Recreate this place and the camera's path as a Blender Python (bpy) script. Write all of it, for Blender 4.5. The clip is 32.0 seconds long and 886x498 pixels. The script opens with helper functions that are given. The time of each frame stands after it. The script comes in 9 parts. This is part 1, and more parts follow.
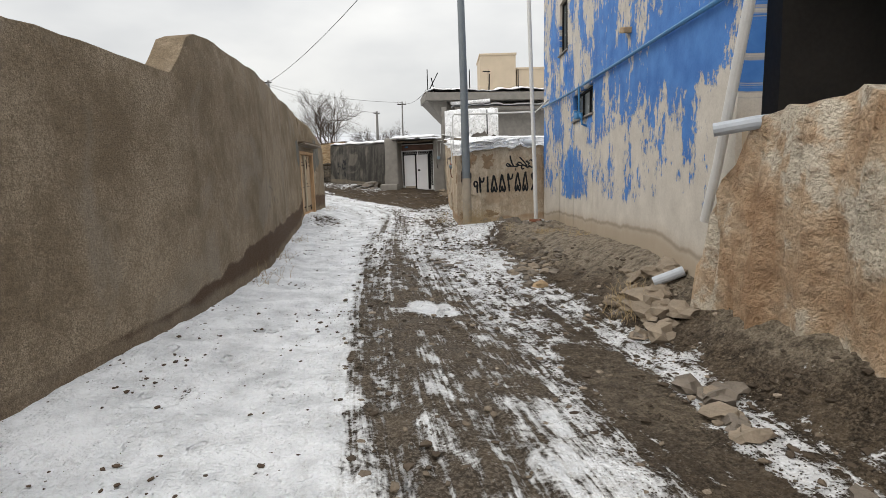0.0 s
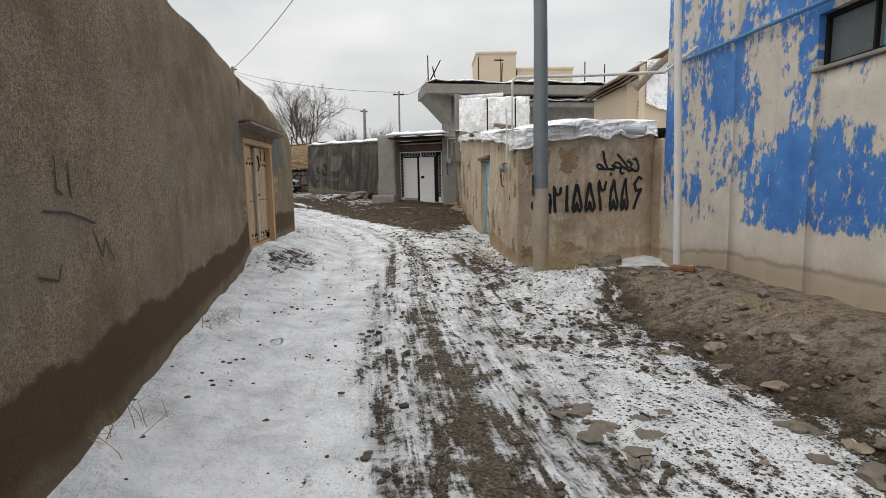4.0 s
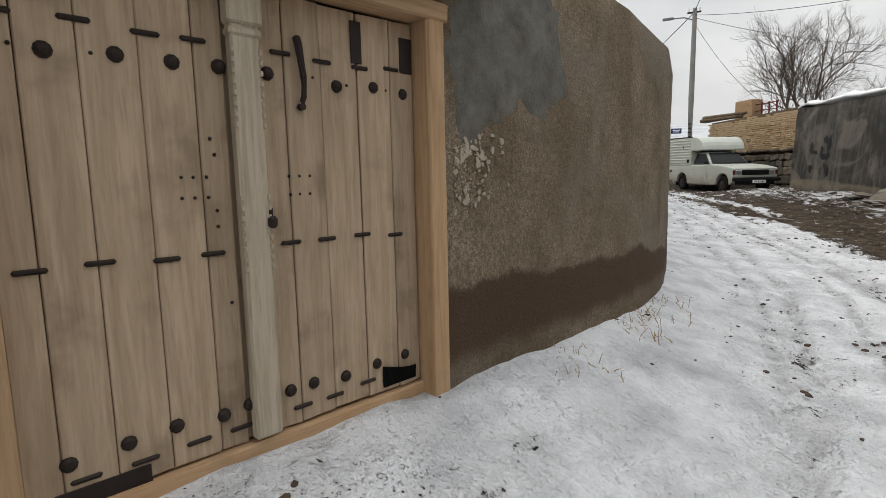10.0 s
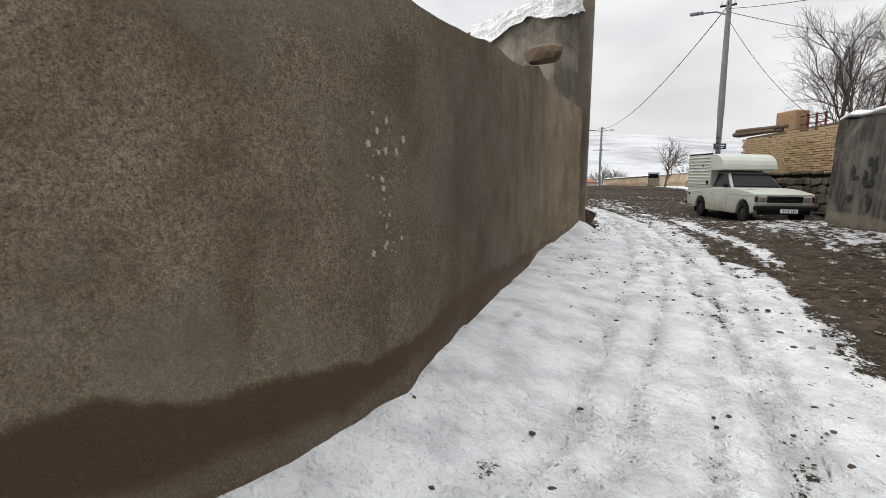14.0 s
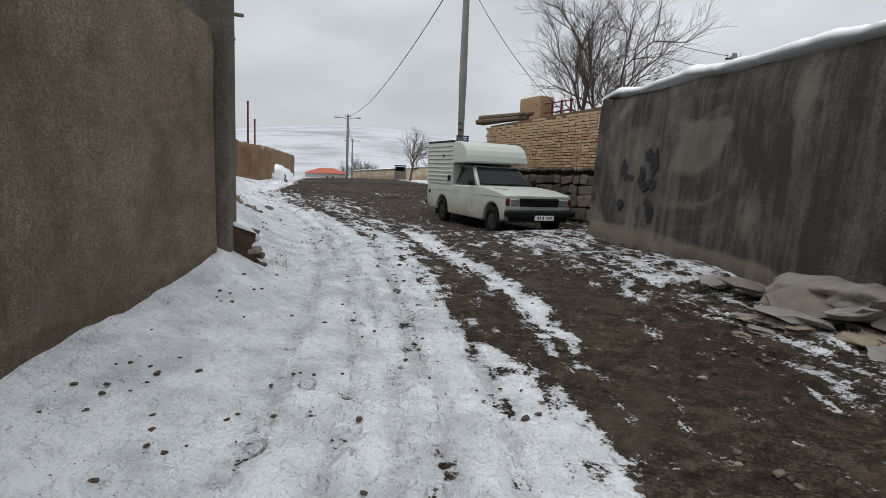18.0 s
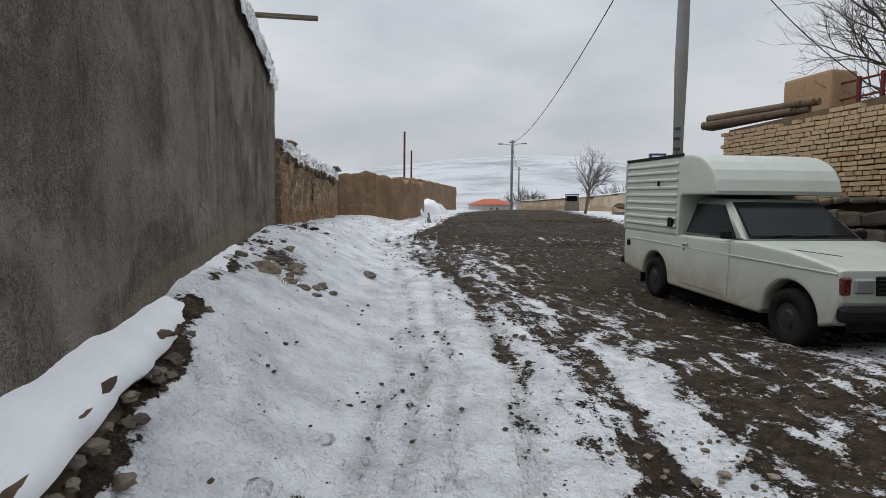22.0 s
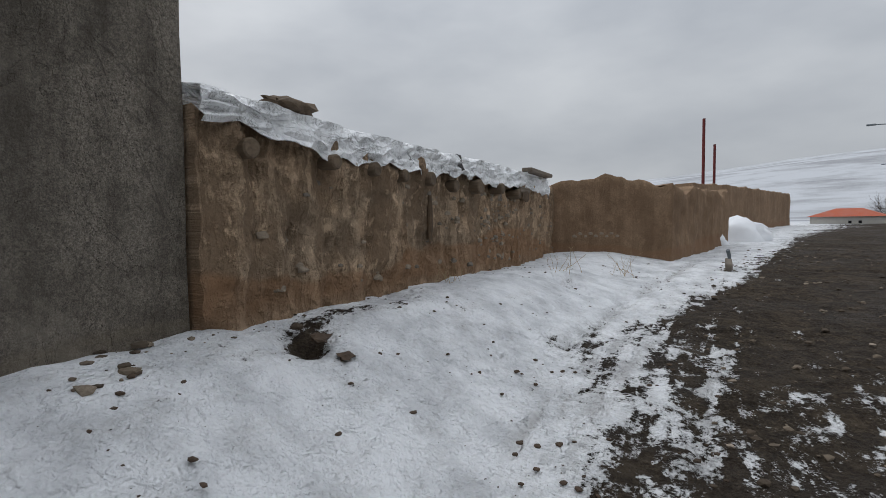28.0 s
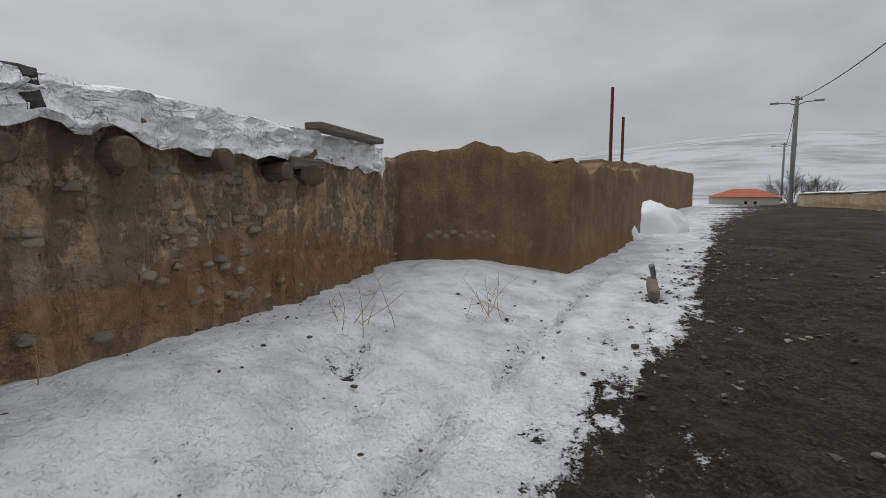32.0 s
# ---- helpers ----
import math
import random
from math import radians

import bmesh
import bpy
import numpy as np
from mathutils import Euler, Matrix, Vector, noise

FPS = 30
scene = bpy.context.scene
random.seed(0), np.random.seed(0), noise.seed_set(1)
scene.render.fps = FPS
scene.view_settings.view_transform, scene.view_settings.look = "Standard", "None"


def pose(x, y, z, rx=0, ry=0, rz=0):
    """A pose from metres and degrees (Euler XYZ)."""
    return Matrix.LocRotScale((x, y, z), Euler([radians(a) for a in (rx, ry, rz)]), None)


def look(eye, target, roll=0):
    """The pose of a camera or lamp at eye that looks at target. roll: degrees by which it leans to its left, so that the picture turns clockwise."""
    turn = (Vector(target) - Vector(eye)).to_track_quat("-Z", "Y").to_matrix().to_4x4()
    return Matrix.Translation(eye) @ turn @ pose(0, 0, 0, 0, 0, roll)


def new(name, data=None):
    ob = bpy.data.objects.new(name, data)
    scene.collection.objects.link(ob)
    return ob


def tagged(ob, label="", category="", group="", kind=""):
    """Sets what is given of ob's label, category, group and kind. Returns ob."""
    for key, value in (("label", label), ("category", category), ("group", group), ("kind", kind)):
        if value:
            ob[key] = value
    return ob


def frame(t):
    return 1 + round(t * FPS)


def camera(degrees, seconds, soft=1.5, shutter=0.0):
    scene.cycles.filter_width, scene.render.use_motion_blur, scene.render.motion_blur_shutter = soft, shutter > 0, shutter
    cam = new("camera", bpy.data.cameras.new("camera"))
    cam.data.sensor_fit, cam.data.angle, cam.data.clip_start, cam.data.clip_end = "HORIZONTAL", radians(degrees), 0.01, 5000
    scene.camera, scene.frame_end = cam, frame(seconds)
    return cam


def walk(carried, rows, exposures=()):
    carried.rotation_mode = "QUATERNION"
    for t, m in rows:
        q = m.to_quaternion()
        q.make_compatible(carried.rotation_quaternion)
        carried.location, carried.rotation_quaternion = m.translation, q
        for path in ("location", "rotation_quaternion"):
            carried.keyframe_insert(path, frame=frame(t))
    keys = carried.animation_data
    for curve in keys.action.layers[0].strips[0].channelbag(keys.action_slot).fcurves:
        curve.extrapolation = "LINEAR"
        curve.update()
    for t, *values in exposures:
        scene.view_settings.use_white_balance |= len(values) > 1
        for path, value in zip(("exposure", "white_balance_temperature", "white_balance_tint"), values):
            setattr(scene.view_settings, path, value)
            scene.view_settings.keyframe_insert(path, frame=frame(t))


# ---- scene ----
cam = camera(79.0, 32.0, soft=0.8)
ROWS = [
    (0.0, 0.104, -0.288, 1.540, 0.44, -8.36, 1.65),
    (0.5, -0.076, 0.489, 1.525, -1.20, -7.45, 1.03),
    (1.0, -0.199, 1.260, 1.495, -2.46, -7.89, 0.54),
    (1.5, -0.390, 2.136, 1.455, -2.95, -8.13, 0.58),
    (2.0, -0.496, 2.886, 1.482, -3.16, -7.95, 0.64),
    (2.5, -0.650, 3.704, 1.502, -3.30, -7.88, 0.91),
    (3.0, -0.777, 4.444, 1.494, -3.23, -7.82, 0.91),
    (3.5, -0.924, 5.284, 1.462, -2.58, -7.82, 1.01),
    (4.0, -1.061, 6.139, 1.462, -1.42, -7.36, 1.09),
    (4.5, -1.175, 7.069, 1.414, -0.64, -6.82, 0.41),
    (6.5, -1.647, 10.057, 1.358, -2.69, -7.22, 0.47),
    (7.0, -1.717, 10.850, 1.362, -3.94, -7.23, 0.20),
    (7.5, -1.715, 11.622, 1.350, -5.08, -7.42, 0.18),
    (8.0, -1.831, 12.395, 1.339, -4.50, -7.59, 0.05),
    (8.5, -1.896, 13.108, 1.323, 0.30, -7.81, 0.10),
    (9.0, -2.062, 13.847, 1.329, 12.46, -7.89, 0.32),
    (9.5, -2.180, 14.358, 1.356, 28.87, -7.47, 1.01),
    (10.0, -2.167, 14.753, 1.396, 47.71, -7.36, 1.23),
    (10.5, -1.978, 15.056, 1.462, 62.75, -8.14, 0.40),
    (11.0, -1.743, 15.414, 1.460, 74.18, -8.85, 0.12),
    (11.5, -1.717, 15.950, 1.476, 83.37, -7.29, 0.54),
    (12.0, -1.664, 16.419, 1.507, 91.40, -6.93, 0.48),
    (12.5, -1.718, 16.749, 1.436, 81.34, -5.59, 1.04),
    (13.0, -1.778, 17.392, 1.513, 72.17, -5.96, 1.47),
    (13.5, -1.988, 18.057, 1.520, 62.94, -6.23, 0.30),
    (14.0, -2.204, 18.696, 1.572, 54.32, -6.46, -0.88),
    (14.5, -2.435, 19.325, 1.590, 44.03, -7.39, -1.24),
    (15.0, -2.850, 20.105, 1.564, 32.34, -7.71, -1.16),
    (15.5, -3.062, 20.663, 1.536, 26.34, -7.52, -1.01),
    (17.5, -4.356, 22.923, 1.642, 29.01, -6.69, -2.15),
    (18.0, -4.708, 23.541, 1.695, 29.38, -6.78, -1.96),
    (18.5, -5.060, 24.071, 1.759, 29.94, -6.99, -1.83),
    (19.0, -5.367, 24.684, 1.770, 30.18, -7.09, -1.50),
    (19.5, -5.743, 25.233, 1.822, 30.54, -7.11, -1.24),
    (20.0, -6.042, 25.807, 1.862, 31.03, -7.01, -1.15),
    (20.5, -6.520, 26.331, 1.889, 33.25, -6.71, -0.95),
    (21.0, -6.915, 26.819, 1.911, 37.39, -5.89, -1.09),
    (21.5, -7.326, 27.294, 1.938, 42.24, -4.99, -0.29),
    (22.0, -7.708, 27.771, 2.009, 47.14, -4.20, -0.42),
    (22.5, -8.082, 28.261, 2.061, 50.56, -3.59, -0.50),
    (23.0, -8.464, 28.718, 2.116, 53.02, -3.05, -0.26),
    (23.5, -8.784, 29.197, 2.146, 54.30, -3.21, -0.24),
    (24.0, -9.237, 29.633, 2.144, 57.15, -3.10, 0.15),
    (24.5, -9.629, 30.084, 2.175, 60.83, -2.83, 0.04),
    (25.0, -10.087, 30.509, 2.188, 65.21, -2.37, 0.41),
    (25.5, -10.549, 30.971, 2.246, 67.89, -2.47, 0.31),
    (26.0, -11.005, 31.426, 2.251, 70.06, -2.39, 0.52),
    (26.5, -11.503, 31.859, 2.323, 72.43, -2.48, 0.44),
    (28.5, -13.746, 33.391, 2.389, 79.46, -3.24, 0.65),
    (29.0, -14.159, 33.723, 2.403, 79.69, -4.49, 0.58),
    (29.5, -14.580, 34.020, 2.394, 79.40, -6.06, 0.54),
    (30.0, -15.007, 34.319, 2.424, 78.70, -6.82, 0.31),
    (30.5, -15.417, 34.558, 2.438, 77.66, -6.91, 0.24),
    (31.0, -15.789, 34.820, 2.502, 74.59, -6.64, -0.16),
    (31.5, -16.133, 35.095, 2.549, 70.85, -6.19, -0.38),
    (32.0, -16.414, 35.345, 2.598, 69.53, -5.59, -0.03),
]
walk(cam, [(t, pose(x, y, z, 90 + pitch, roll, yaw)) for t, x, y, z, yaw, pitch, roll in ROWS],
     exposures=[(0, 0.35, 6950, 10), (4, 0.22, 6900, 10), (7, 0.12, 6850, 10), (9, 0.0, 6800, 10), (10.5, 0.4, 7000, 10), (12, 0.85, 7200, 10), (13, 0.9, 7200, 10), (14, 0.40, 6900, 10), (15, 0.22, 6600, 10), (18, -0.02, 6500, 10), (20, -0.04, 6500, 10), (25, -0.24, 6400, 10), (29, -0.38, 6400, 10), (31, -0.42, 6600, 10), (32, -0.48, 6650, 10)])

# ---- light: an overcast winter sky ----
world = bpy.data.worlds.new("overcast_sky")
scene.world = world
world.use_nodes = True
wt = world.node_tree
wt.nodes.clear()
w_out = wt.nodes.new("ShaderNodeOutputWorld")
w_bg = wt.nodes.new("ShaderNodeBackground")
w_sky = wt.nodes.new("ShaderNodeTexSky")
w_sky.sky_type = "NISHITA"
w_sky.sun_disc = False
w_sky.sun_elevation, w_sky.sun_rotation = radians(40), radians(228)
w_sky.dust_density = 4.0
w_co = wt.nodes.new("ShaderNodeTexCoord")
w_map = wt.nodes.new("ShaderNodeMapping")
w_map.inputs["Scale"].default_value = (1.0, 1.0, 2.6)
w_noise = wt.nodes.new("ShaderNodeTexNoise")
w_noise.inputs["Scale"].default_value = 2.1
w_noise.inputs["Detail"].default_value = 5.0
w_ramp = wt.nodes.new("ShaderNodeValToRGB")
w_ramp.color_ramp.elements[0].position, w_ramp.color_ramp.elements[0].color = 0.3, (0.54, 0.575, 0.625, 1)
w_ramp.color_ramp.elements[1].position, w_ramp.color_ramp.elements[1].color = 0.7, (0.84, 0.87, 0.90, 1)
w_dim = wt.nodes.new("ShaderNodeVectorMath")
w_dim.operation = "SCALE"
w_dim.inputs["Scale"].default_value = 0.10
w_mix = wt.nodes.new("ShaderNodeMix")
w_mix.data_type = "RGBA"
w_mix.inputs["Factor"].default_value = 0.93
wt.links.new(w_co.outputs["Generated"], w_map.inputs["Vector"])
wt.links.new(w_map.outputs["Vector"], w_noise.inputs["Vector"])
wt.links.new(w_noise.outputs["Fac"], w_ramp.inputs["Fac"])
wt.links.new(w_sky.outputs["Color"], w_dim.inputs[0])
wt.links.new(w_dim.outputs["Vector"], w_mix.inputs["A"])
wt.links.new(w_ramp.outputs["Color"], w_mix.inputs["B"])
# an overcast sky is about three times as bright overhead as at the horizon
w_sep = wt.nodes.new("ShaderNodeSeparateXYZ")
wt.links.new(w_co.outputs["Generated"], w_sep.inputs["Vector"])
w_up = wt.nodes.new("ShaderNodeMath")
w_up.operation, w_up.use_clamp = "MAXIMUM", False
w_up.inputs[1].default_value = 0.0
wt.links.new(w_sep.outputs["Z"], w_up.inputs[0])
w_sq = wt.nodes.new("ShaderNodeMath")
w_sq.operation = "POWER"
w_sq.inputs[1].default_value = 2.0
wt.links.new(w_up.outputs[0], w_sq.inputs[0])
w_gain = wt.nodes.new("ShaderNodeMath")
w_gain.operation = "MULTIPLY_ADD"
w_gain.inputs[1].default_value, w_gain.inputs[2].default_value = 1.7, 0.85
wt.links.new(w_sq.outputs[0], w_gain.inputs[0])
w_scale = wt.nodes.new("ShaderNodeVectorMath")
w_scale.operation = "SCALE"
wt.links.new(w_mix.outputs["Result"], w_scale.inputs[0])
wt.links.new(w_gain.outputs[0], w_scale.inputs["Scale"])
wt.links.new(w_scale.outputs["Vector"], w_bg.inputs["Color"])
w_bg.inputs["Strength"].default_value = 1.0
wt.links.new(w_bg.outputs["Background"], w_out.inputs["Surface"])

sun = new("sun", bpy.data.lights.new("sun", "SUN"))
sun.data.energy, sun.data.angle, sun.data.color = 0.6, radians(60), (1.0, 0.97, 0.93)
sun.matrix_world = look((0, 0, 0), (0.5, 0.45, -0.8))

# ---- materials ----
class Shader:
    """A small wrapper that keeps node set-ups short."""

    def __init__(self, name, rough=0.85, metal=0.0, spec=0.3):
        self.mat = bpy.data.materials.new(name)
        self.mat.use_nodes = True
        self.nt = self.mat.node_tree
        self.bsdf = self.nt.nodes["Principled BSDF"]
        self.set("Roughness", rough)
        self.set("Metallic", metal)
        self.set("Specular IOR Level", spec)

    def set(self, name, value):
        if hasattr(value, "is_linked"):
            self.nt.links.new(value, self.bsdf.inputs[name])
        else:
            self.bsdf.inputs[name].default_value = value

    def plug(self, node, name, value):
        if hasattr(value, "is_linked"):
            self.nt.links.new(value, node.inputs[name])
        elif value is not None:
            node.inputs[name].default_value = value

    def coord(self, kind="Object"):
        return self.nt.nodes.new("ShaderNodeTexCoord").outputs[kind]

    def uv(self):
        return self.nt.nodes.new("ShaderNodeUVMap").outputs["UV"]

    def mapped(self, vec, scale=(1, 1, 1), loc=(0, 0, 0)):
        n = self.nt.nodes.new("ShaderNodeMapping")
        self.plug(n, "Vector", vec)
        n.inputs["Scale"].default_value, n.inputs["Location"].default_value = scale, loc
        return n.outputs["Vector"]

    def noise(self, vec, scale, detail=4.0, rough=0.55, warp=0.0):
        n = self.nt.nodes.new("ShaderNodeTexNoise")
        self.plug(n, "Vector", vec)
        for k, v in (("Scale", scale), ("Detail", detail), ("Roughness", rough), ("Distortion", warp)):
            n.inputs[k].default_value = v
        return n.outputs["Fac"]

    def cells(self, vec, scale, feature="F1", out="Distance", rand=1.0):
        n = self.nt.nodes.new("ShaderNodeTexVoronoi")
        n.feature = feature
        self.plug(n, "Vector", vec)
        n.inputs["Scale"].default_value = scale
        n.inputs["Randomness"].default_value = rand
        return n.outputs[out]

    def ramp(self, fac, *stops):
        n = self.nt.nodes.new("ShaderNodeValToRGB")
        self.plug(n, "Fac", fac)
        el = n.color_ramp.elements
        while len(el) < len(stops):
            el.new(1.0)
        for e, (p, c) in zip(el, stops):
            e.position = p
            e.color = (*c, 1) if hasattr(c, "__len__") else (c, c, c, 1)
        return n.outputs["Color"]

    def mix(self, fac, a, b, mode="MIX"):
        n = self.nt.nodes.new("ShaderNodeMix")
        n.data_type, n.blend_type = "RGBA", mode
        self.plug(n, "Factor", fac)
        for k, v in (("A", a), ("B", b)):
            if hasattr(v, "__len__") and not hasattr(v, "is_linked"):
                v = (*v, 1)
            i = 6 if k == "A" else 7
            if hasattr(v, "is_linked"):
                self.nt.links.new(v, n.inputs[i])
            else:
                n.inputs[i].default_value = v
        return n.outputs[2]

    def math(self, op, a, b=None, c=None, clamp=False):
        n = self.nt.nodes.new("ShaderNodeMath")
        n.operation, n.use_clamp = op, clamp
        for i, v in enumerate((a, b, c)):
            self.plug(n, i, v)
        return n.outputs[0]

    def span(self, v, lo, hi, to_lo=0.0, to_hi=1.0):
        n = self.nt.nodes.new("ShaderNodeMapRange")
        n.interpolation_type = "SMOOTHSTEP"
        for k, x in (("Value", v), ("From Min", lo), ("From Max", hi), ("To Min", to_lo), ("To Max", to_hi)):
            self.plug(n, k, x)
        return n.outputs["Result"]

    def split(self, vec):
        n = self.nt.nodes.new("ShaderNodeSeparateXYZ")
        self.plug(n, "Vector", vec)
        return n.outputs

    def attr(self, name):
        n = self.nt.nodes.new("ShaderNodeAttribute")
        n.attribute_name = name
        return n.outputs["Fac"]

    def rand(self, island=False):
        if island:
            return self.nt.nodes.new("ShaderNodeNewGeometry").outputs["Random Per Island"]
        return self.nt.nodes.new("ShaderNodeObjectInfo").outputs["Random"]

    def up(self):
        return self.split(self.nt.nodes.new("ShaderNodeNewGeometry").outputs["Normal"])[2]

    def bump(self, height, strength=0.5, dist=0.02, under=None):
        n = self.nt.nodes.new("ShaderNodeBump")
        self.plug(n, "Height", height)
        n.inputs["Strength"].default_value, n.inputs["Distance"].default_value = strength, dist
        if under is not None:
            self.nt.links.new(under, n.inputs["Normal"])
        self.nt.links.new(n.outputs["Normal"], self.bsdf.inputs["Normal"])
        return n.outputs["Normal"]


def plain(name, colour, rough=0.7, metal=0.0, vary=0.18, scale=6.0, bump=0.15, spec=0.3):
    """A painted, worn or raw surface with soft blotches, fine grain and a little relief."""
    s = Shader(name, rough, metal, spec)
    co = s.coord()
    big, fine = s.noise(co, scale, 4), s.noise(co, scale * 12, 3)
    lo, hi = [c * (1 - vary) for c in colour], [min(1, c * (1 + vary)) for c in colour]
    col = s.ramp(s.math("ADD", s.math("MULTIPLY", big, 0.7), s.math("MULTIPLY", fine, 0.3)), (0.3, lo), (0.7, hi))
    s.set("Base Color", col)
    s.set("Roughness", s.span(big, 0.3, 0.7, max(0.05, rough - 0.1), min(1, rough + 0.1)))
    if bump:
        s.bump(fine, bump, 0.004)
    return s.mat


def render_wall(name, dry, dry2, wet, wet_height, wet_amount=0.9, blot=0.6, grit=0.6, streak=0.3, patch=None, crack=0.0, washed=0.0, flaky=0.0, band_at=None, tone_along=None, fleck=1.0):
    """Straw-and-cement render on a mud wall: grit, blotches, runs from the top and a damp band along the foot."""
    s = Shader(name, 0.95, spec=0.15)
    co, uv = s.coord(), s.uv()
    u, h, _ = s.split(uv)
    big = s.noise(co, 0.55, 4, 0.6)
    mid = s.noise(co, 2.3, 6, 0.68)
    fine = s.noise(co, 38.0, 5, 0.75)
    flecks = s.cells(s.mapped(co, (1, 1, 1.4)), 30.0)
    runs = s.noise(s.mapped(uv, (2.8, 0.2, 1)), 2.0, 5, 0.65)
    tone = s.math("ADD", s.math("MULTIPLY", big, 0.4), s.math("ADD", s.math("MULTIPLY", mid, 0.45), s.math("MULTIPLY", runs, streak)))
    col = s.ramp(tone, (0.355 + 0.5 * streak, dry), (0.505 + 0.5 * streak, dry2))
    grain = s.noise(co, 110.0, 3, 0.7)
    col = s.mix(s.span(fine, 0.42, 0.62, 0.0, 0.42 * fleck), col, [c * 0.5 for c in dry])
    col = s.mix(s.span(grain, 0.42, 0.60, 0.0, 0.45 * fleck), col, [c * 0.45 for c in dry])
    pits = s.math("MULTIPLY", s.span(flecks, 0.20, 0.11), s.span(mid, 0.42, 0.56))
    col = s.mix(s.math("MULTIPLY", pits, 0.75), col, [c * 0.3 for c in dry])
    if patch:
        col = s.mix(s.span(s.noise(co, 0.7, 4, 0.6, 1.0), 0.50, 0.64, 0.0, blot), col, patch)
    if washed:
        # rain-cut grooves: their shade is painted dark, the lumps between them light
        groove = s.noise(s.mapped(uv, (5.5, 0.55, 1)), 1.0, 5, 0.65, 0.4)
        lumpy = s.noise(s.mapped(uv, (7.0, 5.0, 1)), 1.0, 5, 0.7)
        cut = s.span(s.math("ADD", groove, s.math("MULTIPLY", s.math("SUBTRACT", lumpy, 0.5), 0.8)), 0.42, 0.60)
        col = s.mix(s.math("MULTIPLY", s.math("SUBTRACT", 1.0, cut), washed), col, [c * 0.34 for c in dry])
        col = s.mix(s.math("MULTIPLY", s.span(lumpy, 0.56, 0.66), washed * 0.8), col, [min(1, c * 1.25) for c in dry2])
    if flaky:
        skin = s.noise(s.mapped(co, (1, 1, 0.7)), 2.3, 6, 0.62, 0.3)
        plates = s.math("ADD", s.span(skin, 0.47, 0.485), s.span(skin, 0.545, 0.56))
        rim = s.math("ADD", s.span(s.math("ABSOLUTE", s.math("SUBTRACT", skin, 0.474)), 0.006, 0.0), s.span(s.math("ABSOLUTE", s.math("SUBTRACT", skin, 0.549)), 0.006, 0.0))
        col = s.mix(s.math("MULTIPLY", rim, flaky), col, [c * 0.4 for c in dry])
        col = s.mix(s.math("MULTIPLY", s.span(skin, 0.474, 0.46), flaky * 0.35), col, [c * 0.75 for c in dry])
    lines = s.cells(s.mapped(co, (1, 1, 0.6)), 1.7, "DISTANCE_TO_EDGE")
    wander = s.noise(co, 6.0, 4, 0.6)
    split = s.math("MULTIPLY", s.span(s.math("ADD", lines, s.math("MULTIPLY", s.math("SUBTRACT", wander, 0.5), 0.10)), 0.012, 0.0), s.span(big, 0.45, 0.6, 0.0, 1.0))
    if crack:
        col = s.mix(s.math("MULTIPLY", split, crack), col, [c * 0.25 for c in dry])
    wave = s.noise(s.mapped(uv, (0.30, 0, 0)), 1.0, 3, 0.5)
    band = s.math("ADD", s.span(wave, 0.30, 0.62, 0.1 * wet_height, 1.75 * wet_height),
                  s.math("MULTIPLY", s.math("SUBTRACT", s.noise(s.mapped(uv, (2.2, 1.0, 0)), 1.0, 5, 0.6), 0.5), 0.5 * wet_height))
    damp = s.math("SUBTRACT", band, h)
    damp = s.math("MULTIPLY", s.span(damp, -0.02, 0.05), s.span(mid, 0.3, 0.65, 1.0, 0.7))
    damp = s.math("MULTIPLY", damp, s.span(s.math("ADD", h, s.math("MULTIPLY", mid, 0.2)), 0.10, 0.24, 0.45, 1.0))
    if band_at:
        # the damp line as it climbs and sinks along this wall, above a strip bleached by salts
        line = s.ramp(s.math("DIVIDE", u, 60.0), *[(a / 60.0, b) for a, b in band_at])
        ragged = s.math("ADD", s.math("MULTIPLY", s.math("SUBTRACT", s.noise(s.mapped(uv, (1.3, 0.4, 0)), 1.0, 5, 0.55), 0.5), 0.34), s.math("MULTIPLY", s.math("SUBTRACT", fine, 0.5), 0.05))
        damp = s.span(s.math("SUBTRACT", s.math("ADD", line, s.math("MULTIPLY", ragged, s.span(line, 0.0, 0.25))), h), -0.025, 0.03)
        salt = s.math("SUBTRACT", h, s.math("MULTIPLY", s.noise(s.mapped(uv, (1.7, 0.0, 0)), 1.0, 4, 0.6), 0.28))
        damp = s.math("MULTIPLY", damp, s.span(salt, -0.07, 0.05, 0.35, 1.0))
    # multiplies the colour by a tone that differs along the wall's length
    if tone_along:
        old = s.ramp(s.math("DIVIDE", u, 60.0), *[(a / 60.0, b / 2) for a, b in tone_along])
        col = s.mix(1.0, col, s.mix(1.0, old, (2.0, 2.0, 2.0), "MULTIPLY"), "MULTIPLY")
    col = s.mix(s.math("MULTIPLY", damp, wet_amount), col, wet)
    s.set("Base Color", col)
    s.set("Roughness", s.span(damp, 0, 1, 0.95, 0.78))
    height = s.math("ADD", fine, s.math("MULTIPLY", mid, 0.8))
    if flaky:
        height = s.math("ADD", height, s.math("MULTIPLY", plates, 1.2 * flaky))
    if washed:
        height = s.math("ADD", height, s.math("ADD", s.math("MULTIPLY", cut, 1.5 * washed), s.math("MULTIPLY", lumpy, 2.0 * washed)))
    if crack:
        height = s.math("SUBTRACT", height, s.math("MULTIPLY", split, crack))
    s.bump(height, grit, 0.025)
    return s.mat


